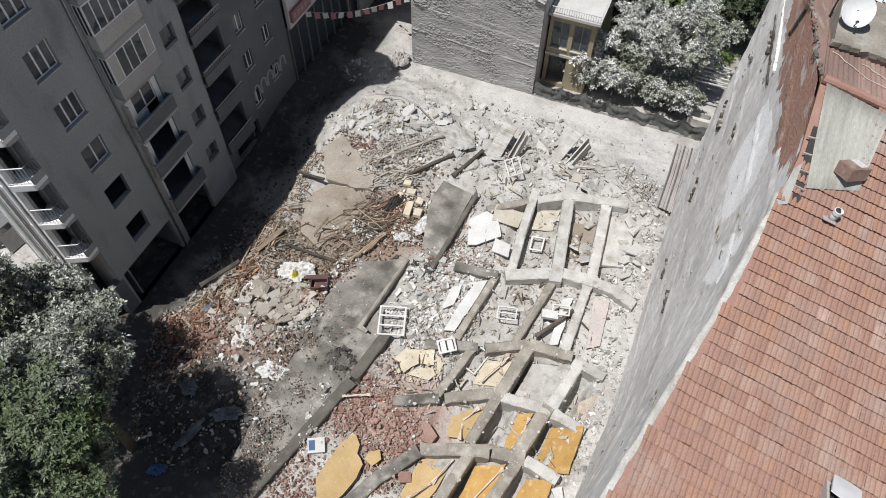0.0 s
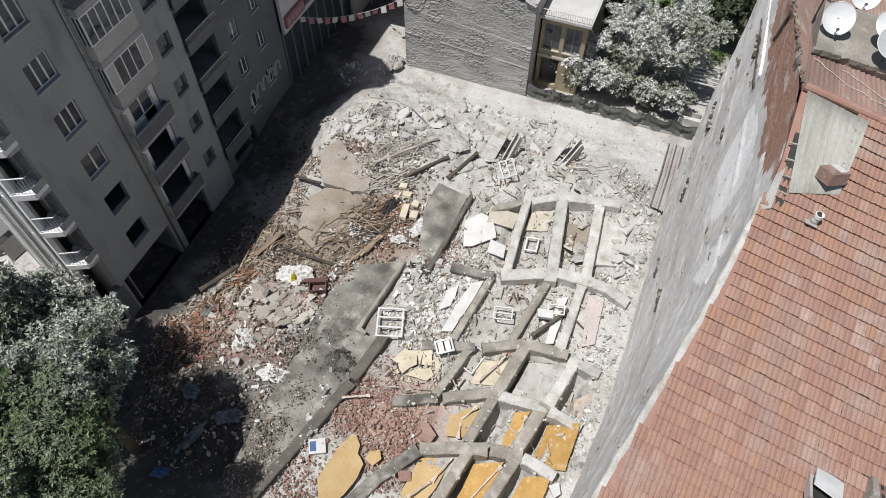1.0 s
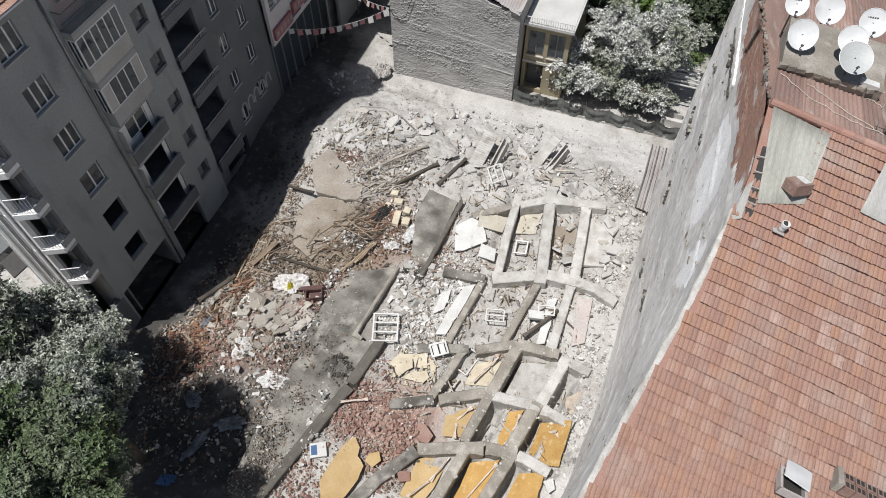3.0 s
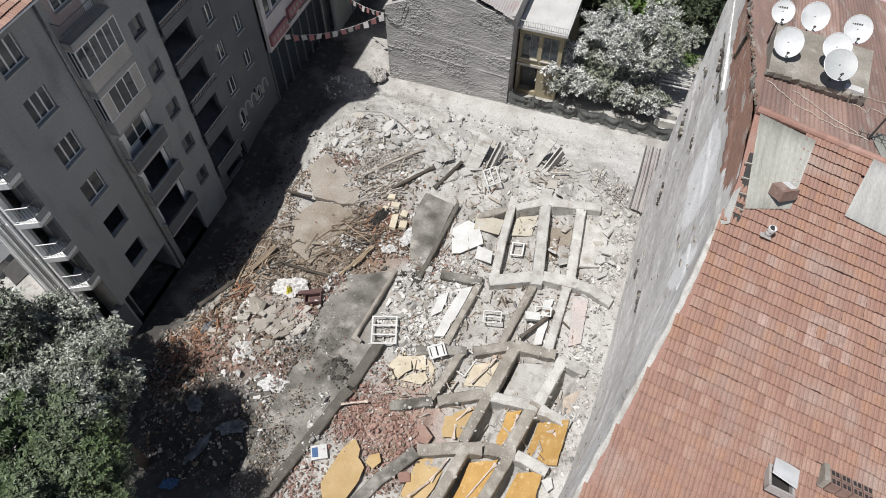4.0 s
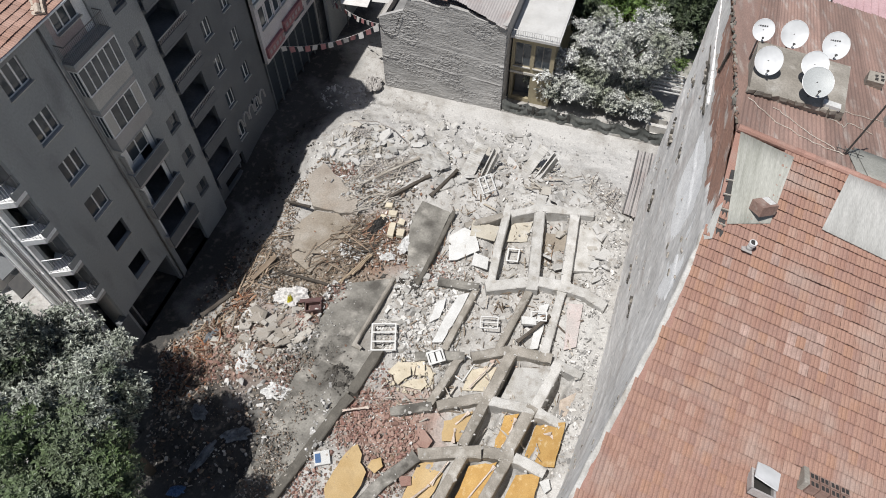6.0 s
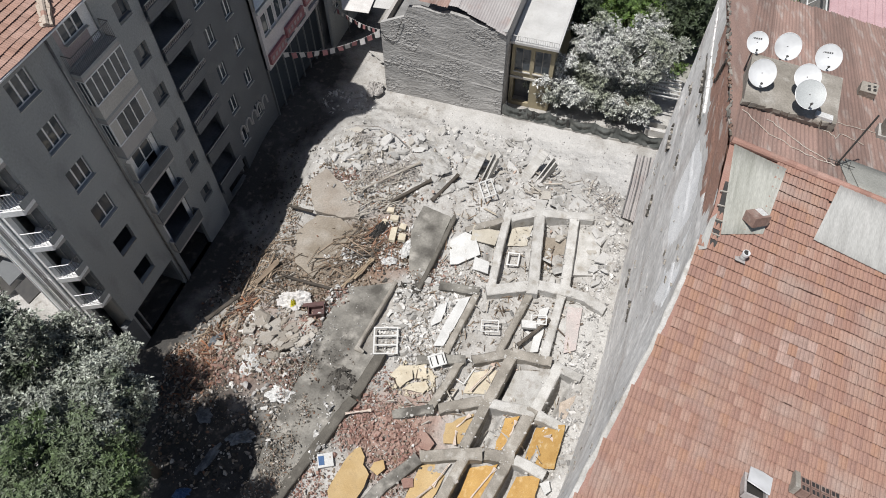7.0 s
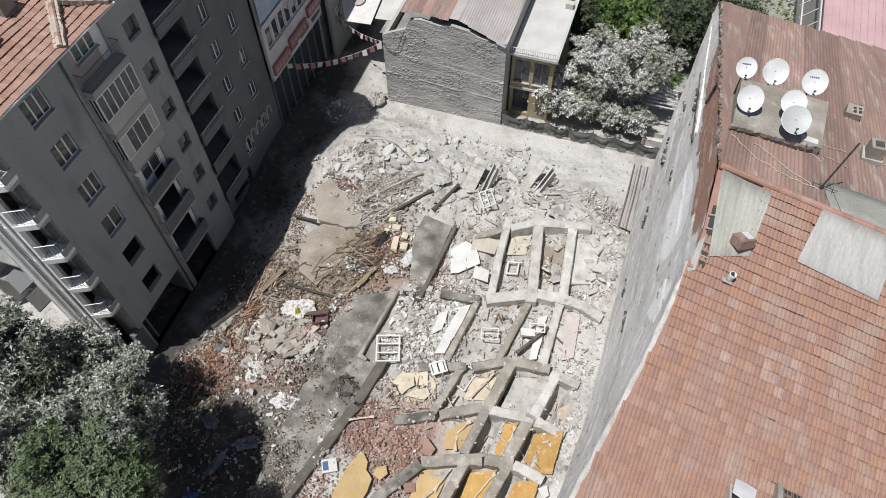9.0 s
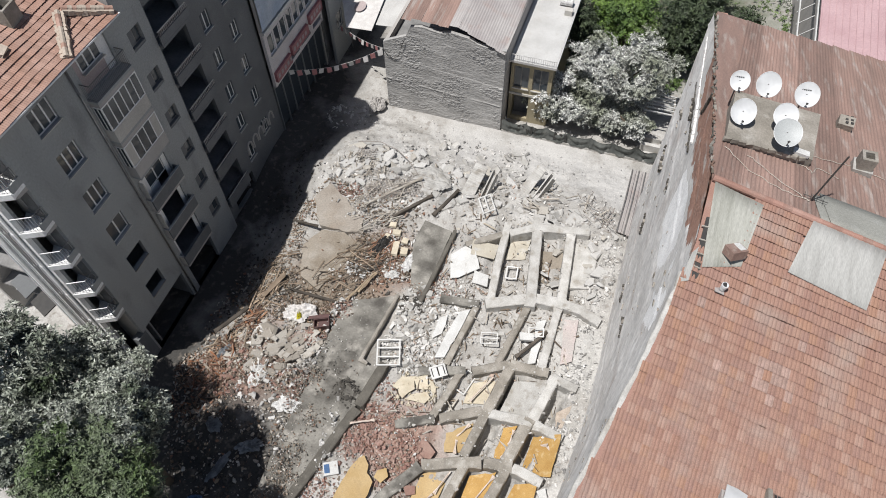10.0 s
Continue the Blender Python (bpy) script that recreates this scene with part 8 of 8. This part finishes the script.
for i_, (x_, y_, h_, r_) in enumerate(((-5.0, 49, 6, 2.6), (-0.6, 51.0, 6, 3.4), (4.4, 50.0, 8, 2.8), (-1.5, 57, 6, 4), (5, 57, 8, 4), (8.5, 52, 6, 2.6))):
    tree("garden_tree", (x_, y_, 0), h_, ((x_, y_, h_ * 0.58), (r_, r_ * 0.9, h_ * 0.4)), 70, 0.95, 90, 0.3, M["leaf_bright"] if i_ in (1, 3) else M["leaf_dark"], "bright green garden tree behind the plot" if i_ in (1, 3) else "dark green garden tree behind the plot", 20 + i_, "green garden trees")


def weeds():
    rng = random.Random(9)
    pts = [(rng.uniform(4, 24), rng.uniform(46, 70)) for _ in range(240)] + [(rng.uniform(-4, 5), rng.uniform(46, 60)) for _ in range(100)]
    s = leaves([(x, y, 0.3) for x, y in pts], [rng.uniform(0.4, 1.3) for _ in pts], 60, 0.25, 77, 0.5)
    solo("weeds", s, M["leaf_fresh"], (10, 55, 0), "rough weeds and shrubs in the gardens", "weeds", kind="stuff")


weeds()


# ---------------------------------------------------------------- things on the east roof
def roof_point(x, y, up=0.0):
    return Vector((x, y, roof_z(x, y) + up))


def roof_things():
    UP = Vector((0.19, 0.26, 0.95)).normalized()
    # sheets patched into the tiles
    def patch(name, poly, mat, label, ribs, lift=0.10):
        s = Shape()
        m, rows = ribs * 6, 4
        a, b, c, d = [Vector((x, y, 0)) for x, y in poly]
        for r in range(rows + 1):
            for i in range(m + 1):
                p = a.lerp(b, i / m).lerp(d.lerp(c, i / m), r / rows)
                s.v.append((p.x, p.y, roof_z(p.x, p.y) + lift + 0.004 * math.sin(i / m * 2 * math.pi * ribs)))
        k = (m + 1) * (rows + 1)
        top = [(r * (m + 1) + i, r * (m + 1) + i + 1, (r + 1) * (m + 1) + i + 1, (r + 1) * (m + 1) + i) for r in range(rows) for i in range(m)]
        s.v += [(x, y, z - 0.02) for x, y, z in s.v]
        s.f = top + [tuple(k + i for i in reversed(q)) for q in top]
        edge = [(i, i + 1) for i in range(m)] + [(rows * (m + 1) + i + 1, rows * (m + 1) + i) for i in range(m)]
        s.f += [(q, p, p + k, q + k) for p, q in edge]
        return solo(name, s, mat, (a.x, a.y, roof_z(a.x, a.y)), label, "roof sheet", smooth=True)
    patch("fibre_sheet", [(4.06, 16.2), (5.70, 15.92), (5.36, 13.75), (4.18, 13.35)], M["fibre"], "mossy fibre-cement roof sheet over the tiles", 9)
    patch("fibre_sheet", [(7.32, 15.94), (9.7, 15.66), (9.29, 13.63), (6.79, 14.04)], M["fibre_pale"], "pale corrugated sheet patched over the tiles", 14, 0.12)
    patch("membrane_sheet", [(7.7, 17.7), (11.2, 17.6), (11.0, 15.7), (7.9, 16.05)], M["membrane"], "dark grey roofing felt patch at the ridge", 1, 0.10)
    patch("membrane_sheet", [(7.45, 17.5), (7.95, 17.6), (8.1, 16.0), (7.6, 15.95)], M["membrane"], "dark grey roofing felt strip", 1, 0.07)
    # loose metal sheet and slot at the wall edge
    s = Shape().add([(3.58, 12.70, 21.74), (3.86, 12.80, 21.80), (3.97, 13.95, 22.14), (3.80, 13.7, 22.08)], [(0, 1, 2, 3)])
    s.v += [(x, y, z - 0.025) for x, y, z in s.v[:4]]
    s.f += [(7, 6, 5, 4)] + [(i, i + 4, (i + 1) % 4 + 4, (i + 1) % 4) for i in range(4)]
    solo("loose_sheet", s, M["fibre_pale"], (3.7, 13.3, 22.0), "loose bent metal sheet at the roof edge", "sheet")
    slot = thing("roof_gap", (4.05, 14.2, 22), "gap in the roof edge with battens over painted-in shade", "gap")
    # black slab laid on the deck stands in for shade in the gap
    part("void", Shape().slab([(3.92, 12.95), (4.14, 12.95), (4.16, 15.0), (4.02, 15.0)], lambda x, y: roof_z(x, y) - 0.02, lambda x, y: roof_z(x, y) + 0.06), M["black"], slot)
    for k in range(4):
        y = 13.3 + k * 0.45
        part("batten", Shape().box((4.04, y, roof_z(4.04, y) + 0.085), (0.24, 0.035, 0.04), turn3(0, 0, -14 + 5 * k)), M["timber_dusty"], slot)
    # concrete pad and dishes
    pad = thing("concrete_pad", (5.75, 20.0, 22), "raised weathered concrete pad on the roof", "pad")
    rng = random.Random(12)
    def pad_z(x, y):
        return 22.2 - 0.155 * (x - 4.35)
    part("slab", Shape().slab([(4.34, 19.03), (7.5, 19.36), (7.76, 21.9), (4.51, 21.67)], lambda x, y: 20.3, pad_z), M["concrete_grey"], pad)
    for k in range(11):
        f = k / 11
        c = Vector((4.4 + 3.0 * f, 19.04 + 0.3 * f, 22.14 - 0.465 * f))
        part("edge_stone", Shape().chunk(c, (0.3, 0.16, 0.16), turn3(rng.uniform(-8, 8), rng.uniform(-8, 8), rng.uniform(-20, 20)), rng), M["concrete_grey"], pad)
    part("white_block", Shape().box((7.05, 19.45, 21.85), (0.55, 0.25, 0.12), turn3(0, 6, -4)), M["white"], pad)

    def dish(x, y, base_z, dia, face, label, mast=0.55, lnb=True, marks=0, mat=None):
        x, y, base_z = x + 0.1, y + 0.44, base_z - 0.33
        c = Vector((x, y, base_z + mast))
        nrm = Vector(face).normalized()
        a = nrm.cross(Vector((0, 0, 1))).normalized()
        b = nrm.cross(a).normalized()
        t = thing("satellite_dish", (x, y, base_z), label, "satellite dish", "satellite dishes")
        s = Shape()
        rings, seg = 6, 28
        dp = dia * 0.09
        s.v.append(tuple(c - nrm * dp))
        for r in range(1, rings + 1):
            f = r / rings
            for k in range(seg):
                an = 2 * math.pi * k / seg
                s.v.append(tuple(c + (a * math.cos(an) + b * math.sin(an) * 1.06) * (dia / 2 * f) + nrm * (dp * (f * f - 1))))
        s.f = [(0, 1 + k, 1 + (k + 1) % seg) for k in range(seg)]
        for r in range(rings - 1):
            o = 1 + r * seg
            s.f += [(o + k, o + seg + k, o + seg + (k + 1) % seg, o + (k + 1) % seg) for k in range(seg)]
        part("reflector", s, mat or M["dish"], t, "white pressed-steel reflector" if mat is None else "grey perforated reflector", True)
        rim = [c + (a * math.cos(2 * math.pi * k / seg) + b * math.sin(2 * math.pi * k / seg) * 1.06) * (dia / 2) for k in range(seg + 1)]
        part("rim", Shape().tube(rim, 0.012, 4), M["dish"], t)
        floor = pad_z(x, y) if 19.0 < y < 21.7 else roof_z(x, y)
        foot = Vector((x, y, min(base_z, floor) - 0.02)) - Vector((nrm.x, nrm.y, 0)) * 0.28
        part("mast", Shape().tube([foot, Vector((foot.x, foot.y, base_z + mast * 0.9)), c - nrm * dp], 0.03, 6), M["metal"], t)
        low = c - b * (dia / 2 * 0.98) if b.z > 0 else c + b * (dia / 2 * 0.98)
        head = c + nrm * dia * 0.30 + (low - c) * 0.85
        for k in range(marks):
            w = a * (-0.10 + 0.075 * k) - b * (0.2 if b.z < 0 else -0.2) * dia
            part("marking", Shape().box(c + w - nrm * (dp * 0.86 - 0.012), (0.05, 0.012, 0.045), Matrix((a, nrm, b)).transposed()), M["black"], t)
        if lnb:
            arm = part("arm", Shape().tube([low, head], 0.016, 5), M["metal"], t)
            part("receiver", Shape().tube([head, head - nrm * 0.12 + Vector((0, 0, 0.03))], 0.04, 6), M["black"], arm)
        return t
    f1 = (0.05, -0.75, 0.75)
    dish(4.45, 21.45, 22.25, 0.72, f1, "small white satellite dish on the roof pad", marks=5)
    dish(5.53, 21.75, 22.1, 0.90, f1, "large white satellite dish on the roof pad")
    dish(7.05, 22.05, 21.75, 0.90, (0.05, -0.72, 0.8), "white satellite dish beside the pad with small markings", marks=5)
    dish(4.65, 19.6, 22.42, 0.88, f1, "white satellite dish on the pad corner")
    dish(6.1, 19.85, 22.42, 0.84, (0.0, -0.7, 0.9), "white satellite dish behind another")
    dish(6.2, 19.0, 22.42, 0.96, (0.05, -0.6, 1.0), "greyish mesh satellite dish with dark fittings", mat=M["dish_grey"])
    # tv mast with bracing wire
    m = thing("antenna_mast", (7.35, 17.0, 22), "thin leaning steel antenna mast", "antenna")
    p0 = roof_point(7.35, 17.1, 0.05)
    part("pole", Shape().tube([p0, p0 + Vector((0.35, 0.35, 1.9))], 0.028, 6), M["black"], m)
    part("boom", Shape().tube([p0 + Vector((-0.3, 0.1, 0.12)), p0 + Vector((0.5, -0.05, 0.1))], 0.014, 5), M["black"], m)
    for k in range(4):
        q = p0 + Vector((-0.25 + k * 0.2, 0.09 - k * 0.03, 0.12))
        part("element", Shape().tube([q - Vector((0.03, 0.15, 0)), q + Vector((0.03, 0.15, 0))], 0.008, 4), M["black"], m)
    # chimneys and vent hoods
    c = thing("brick_chimney", (8.75, 19.8, 21), "small square brick chimney with dark flue", "chimney")
    q = roof_point(9.6, 20.5)
    part("base", Shape().box(q + Vector((0, 0, 0.1)), (0.7, 0.66, 0.4), turn3(0, 0, -6)), M["concrete"], c)
    for dx, dy, sx, sy in ((-0.21, 0, 0.11, 0.53), (0.21, 0, 0.11, 0.53), (0, -0.21, 0.31, 0.11), (0, 0.21, 0.31, 0.11)):
        part("shaft_side", Shape().box(q + Vector((dx, dy, 0.55)), (sx, sy, 0.55)), M["concrete_grey"], c)
    part("flue", Shape().box(q + Vector((0, 0, 0.4)), (0.3, 0.3, 0.3)), M["black"], c)
    q = roof_point(9.4, 23.6)
    c = thing("brick_vent", q, "small brick vent block with holes", "vent")
    part("block", Shape().box(q + Vector((0, 0.1, 0.2)), (0.6, 0.5, 0.42), turn3(10, 0, -8)), M["concrete_grey"], c)
    # black plates on the block's top put the shade of its holes into colour
    for k in range(2):
        for j in range(3):
            part("hole", Shape().box(q + Vector((-0.02 + k * 0.2, -0.05 + j * 0.18, 0.42)), (0.11, 0.1, 0.02), turn3(10, 0, -8)), M["black"], c)
    # stove pipe with flashing
    q = roof_point(4.9, 12.85)
    c = thing("stove_pipe", q, "short white flue pipe with grey flashing", "flue")
    part("flashing", Shape().box(q + Vector((-0.05, -0.02, 0.09)), (0.30, 0.30, 0.02), turn3(-16, 8, -6)), M["zinc"], c)
    part("pipe", Shape().tube([q + Vector((0, 0, 0.05)), q + Vector((0.03, 0, 0.34))], 0.09, 12), M["white"], c, smooth=True)
    part("collar", Shape().tube([q + Vector((0.03, 0, 0.30)), q + Vector((0.035, 0, 0.40))], 0.11, 12), M["dish"], c)
    # black disc on the closed pipe stands in for its shaded bore
    part("mouth", Shape().tube([q + Vector((0.035, 0, 0.401)), q + Vector((0.036, 0, 0.406))], 0.085, 12), M["black"], c)
    # loose masonry block
    q = roof_point(5.05, 14.0)
    c = thing("masonry_block", q, "loose maroon masonry block with white plaster on the roof", "block")
    R = turn3(-14, 10, 35)
    part("block", Shape().box(q + Vector((0, 0, 0.32)), (0.56, 0.46, 0.32), R), M["maroon_brick"], c)
    part("plaster", Shape().box(q + Vector((0, 0, 0.32)) + R @ Vector((0.14, 0.03, 0.164)), (0.22, 0.36, 0.012), R), M["white"], c)
    # roof hatch and hollow brick vent near the south edge
    q = roof_point(6.25, 7.05)
    c = thing("roof_hatch", q, "open roof hatch with a pale metal lid", "hatch")
    fr = Shape()
    R = turn3(-16, 8.5, -6)
    for dx, dy, sx, sy in ((-0.29, -0.15, 0.06, 0.62), (0.29, -0.15, 0.06, 0.62), (0, -0.45, 0.64, 0.06), (0, 0.16, 0.64, 0.06)):
        fr.box(q + R @ Vector((dx, dy, 0.14)), (sx, sy, 0.22), R)
    part("curb", fr, M["zinc"], c)
    # black plate inside the curb stands in for shade down the shaft
    part("well", Shape().box(q + R @ Vector((0, -0.15, 0.10)), (0.52, 0.55, 0.04), R), M["black"], c)
    part("lid", Shape().box(q + R @ Vector((0.05, 0.08, 0.34)), (0.62, 0.66, 0.04), turn3(-26, 6, -18)), M["dish"], c, "pale lifted lid")
    q = roof_point(7.6, 7.4)
    c = thing("brick_vent", q, "low vent of hollow red bricks with plaster cap", "vent")
    R = turn3(-16, 8.5, -6)
    part("curb", Shape().box(q + R @ Vector((-0.36, 0.0, 0.16)), (0.14, 0.5, 0.34), R), M["concrete_grey"], c, "grey mortar curb")
    for k in range(8):
        at = Vector((-0.15 + 0.27 * (k % 4), 0.06 - 0.24 * (k // 4), 0.16))
        br = part("hollow_brick", Shape().box(q + R @ at, (0.24, 0.21, 0.3), R), M["maroon_brick"], c, "hollow clay brick on end")
        # thin black plates stand in for the shaded hollows of the brick
        for j in (-0.055, 0.055):
            part("hole", Shape().box(q + R @ (at + Vector((j, 0, 0.151))), (0.075, 0.13, 0.014), R), M["black"], br)
    # cables trailing over the roof
    rngc = random.Random(31)
    for pts in (((4.4, 18.7), (5.2, 17.6), (6.4, 17.1), (7.3, 17.0)), ((5.2, 18.6), (6.0, 17.9), (6.9, 17.2), (7.3, 17.0)), ((7.2, 20.2), (8.3, 20.3), (9.4, 20.6), (10.5, 20.4)), ((7.2, 19.3), (7.6, 19.0), (7.9, 19.5), (8.6, 19.2))):
        p = [roof_point(x, y, 0.06) for x, y in pts]
        run = []
        for k in range(len(p) - 1):
            for j in range(5):
                w = p[k].lerp(p[k + 1], j / 5)
                run.append(w + Vector((rngc.uniform(-.04, .04), rngc.uniform(-.04, .04), 0)))
        solo("cable", Shape().tube(run + [p[-1]], 0.012, 4), M["timber_dusty"], run[0], "thin pale antenna cable on the roof", "cable", "antenna cables")
    rngw = random.Random(71)

    def wall_lump(y, z, ly, lz, out, mat, name, label=""):
        s = Shape()
        s.chunk((wall_x(y, z) + out * 0.2, y, z), (out, ly, lz), turn3(rngw.uniform(-8, 8), 0, 0), rngw, 0.2)
        part(name, s, mat, EAST, label)
    # torn floor edges: rows of broken brick ends where floors met the wall, dark ones standing in for shaded holes
    for y, z, n, dy, dz in ((29.6, 10.9, 7, -0.2, -0.14), (28.4, 10.2, 5, -0.12, 0.16), (26.3, 8.5, 9, -0.11, -0.09), (23.7, 14.3, 5, -0.15, 0.05), (29.2, 14.0, 6, -0.2, 0.1), (22.0, 5.4, 6, 0.2, 0.04), (18.0, 8.4, 6, 0.22, -0.03), (25.5, 17.0, 6, 0.24, 0.02)):
        for k in range(n):
            wall_lump(y + dy * k + rngw.uniform(-.06, .06), z + dz * k + rngw.uniform(-.08, .08), rngw.uniform(0.14, 0.34), rngw.uniform(0.08, 0.2), rngw.uniform(0.2, 0.4),
                      rngw.choice((M["rubble_dark"], M["rubble_dark"], M["concrete_grey"])), "brick_end")
    # dark strips putting groove shade into colour, and broken spots in the plaster
    gr = Shape()
    for k in range(25):
        y, z = 28.0 - 0.225 * k, 17.0 + 0.03 * k + rngw.uniform(-.03, .03)
        gr.chunk((wall_x(y, z) + 0.03, y, z), (0.09, 0.26, rngw.uniform(0.05, 0.12)), turn3(0, 0, 0), rngw, 0.2)
    for k in range(8):
        y, z = 22.8 + 0.07 * k, 20.8 - 0.2 * k
        gr.chunk((wall_x(y, z) + 0.03, y, z), (0.09, 0.12, 0.22), turn3(0, 0, 0), rngw, 0.2)
    tagged(part("torn_groove", gr, M["rubble_dark"], EAST, "dark strips standing in for shade in plaster grooves"), kind="stuff")
    pits = Shape()
    for k in range(170):
        y, z = rngw.uniform(6, 31), rngw.uniform(1.5, 19.5)
        if z > roof_z(4.0, y) - 1.0 or noise.noise((y * 0.4, z * 0.4, 6)) < -0.05:
            continue
        a = rngw.uniform(0.04, 0.2)
        pits.chunk((wall_x(y, z) + 0.045, y, z), (0.08, a * rngw.uniform(0.5, 2.2), a), turn3(rngw.uniform(0, 90), 0, 0), rngw, 0.3)
    tagged(part("plaster_pit", pits, M["concrete_grey"], EAST, "small broken plaster spots"), kind="stuff")
    ledge = Shape()
    for k in range(28):
        y = 22.6 + 0.3 * k
        ledge.chunk((wall_x(y, 18.0) + 0.06, y, 18.3 - 0.025 * k), (0.16, 0.36, 0.10), turn3(0, 0, 0), rngw, 0.25)
    part("floor_ledge", ledge, M["party"], EAST, "white concrete floor edge left on the wall")
    # ragged sheet ends and mortar along the edge of the north slope
    vb = Shape()
    for k in range(80):
        y = 16.8 + 0.19 * k + rngw.uniform(-.05, .05)
        x = along_line(EDGE_LINE, y)
        vb.chunk((x - 0.02 + rngw.uniform(-.06, .06), y, roof_z(x, y) + 0.0 + rngw.uniform(-.12, .05)), (rngw.uniform(.05, .14), rngw.uniform(.06, .4), rngw.uniform(.03, .08)), turn3(rngw.uniform(-20, 20), rngw.uniform(-20, 20), rngw.uniform(-30, 30)), rngw)
    tagged(part("verge_debris", vb, M["mix_dark"], EAST, "ragged roof edge debris"), kind="stuff")
    # ridge tiles
    for k in range(26):
        p = R0 + RU * (0.02 + k * 0.33)
        s = Shape().tube([p + Vector((0, 0, 0.03)), p + RU * 0.36 + Vector((0, 0, 0.045))], 0.12, 10)
        part("ridge_tile", s, M["tile"], EAST)


roof_things()


# ---------------------------------------------------------------- the tiles of the south slope, row by row
MEND = (6.85, 10.9)           # where some tiles were replaced


def south_tiles():
    south = next(o for o in EAST.children if o.name.startswith("south_roof"))
    u = RU
    v = Vector((-0.1045, -0.9945, RS)).normalized()
    n = u.cross(v)
    n = n if n.z > 0 else -n
    du, dv = 0.25, 0.33
    rng = random.Random(19)
    base = Shape()
    one_tile(base, Vector((0, 0, 0)), Vector((1, 0, 0)), Vector((0, -1, 0)), Vector((0, 0, 1)), du, dv, 0.052)
    me = base.data("roof_tile", M["tile_one"])
    mend = base.data("roof_tile", M["tile_pale"])
    turn = Matrix((u, -v, n)).transposed().to_4x4()
    rest = Shape()
    o0 = ORIGIN[south]
    for j in range(42):
        for i in range(-14, 41):
            p = R0 + u * (i * du) + v * (j * dv) + n * (rng.uniform(0, 0.008) + 0.02 * noise.noise((i * 0.09, j * 0.12, 3))) + v * (rng.uniform(-0.01, 0.01) + 0.03 * noise.noise((i * 0.15, j * 0.3, 8)))
            edge = along_line(EDGE_LINE, p.y) - 0.12
            if p.x < edge or p.x > 12.5 or p.y < 3.2:
                continue
            if p.x < 5.2 and p.y > 14.3 or 7.0 < p.x < 9.2 and 14.4 < p.y < 15.4:
                continue
            w = Matrix.Translation(p) @ turn @ Euler((radians(rng.uniform(-0.5, 0.5)), 0, radians(rng.uniform(-1.4, 1.4)))).to_matrix().to_4x4()
            near = 3.0 < p.x < 7.6 and 8.2 < p.y < 13.2
            if near:
                pale = math.hypot(p.x - MEND[0], p.y - MEND[1]) < 0.62 and rng.random() < 0.75 or rng.random() < 0.03
                ob = new("roof_tile", mend if pale else me)
                ob.parent = south
                ob.matrix_basis = Matrix.Translation(-o0) @ w
            else:
                rest.add([w @ Vector(q) for q in base.v], base.f)
    tagged(part("roof_tile_field", rest, M["tile_field"], south), kind="stuff")


south_tiles()
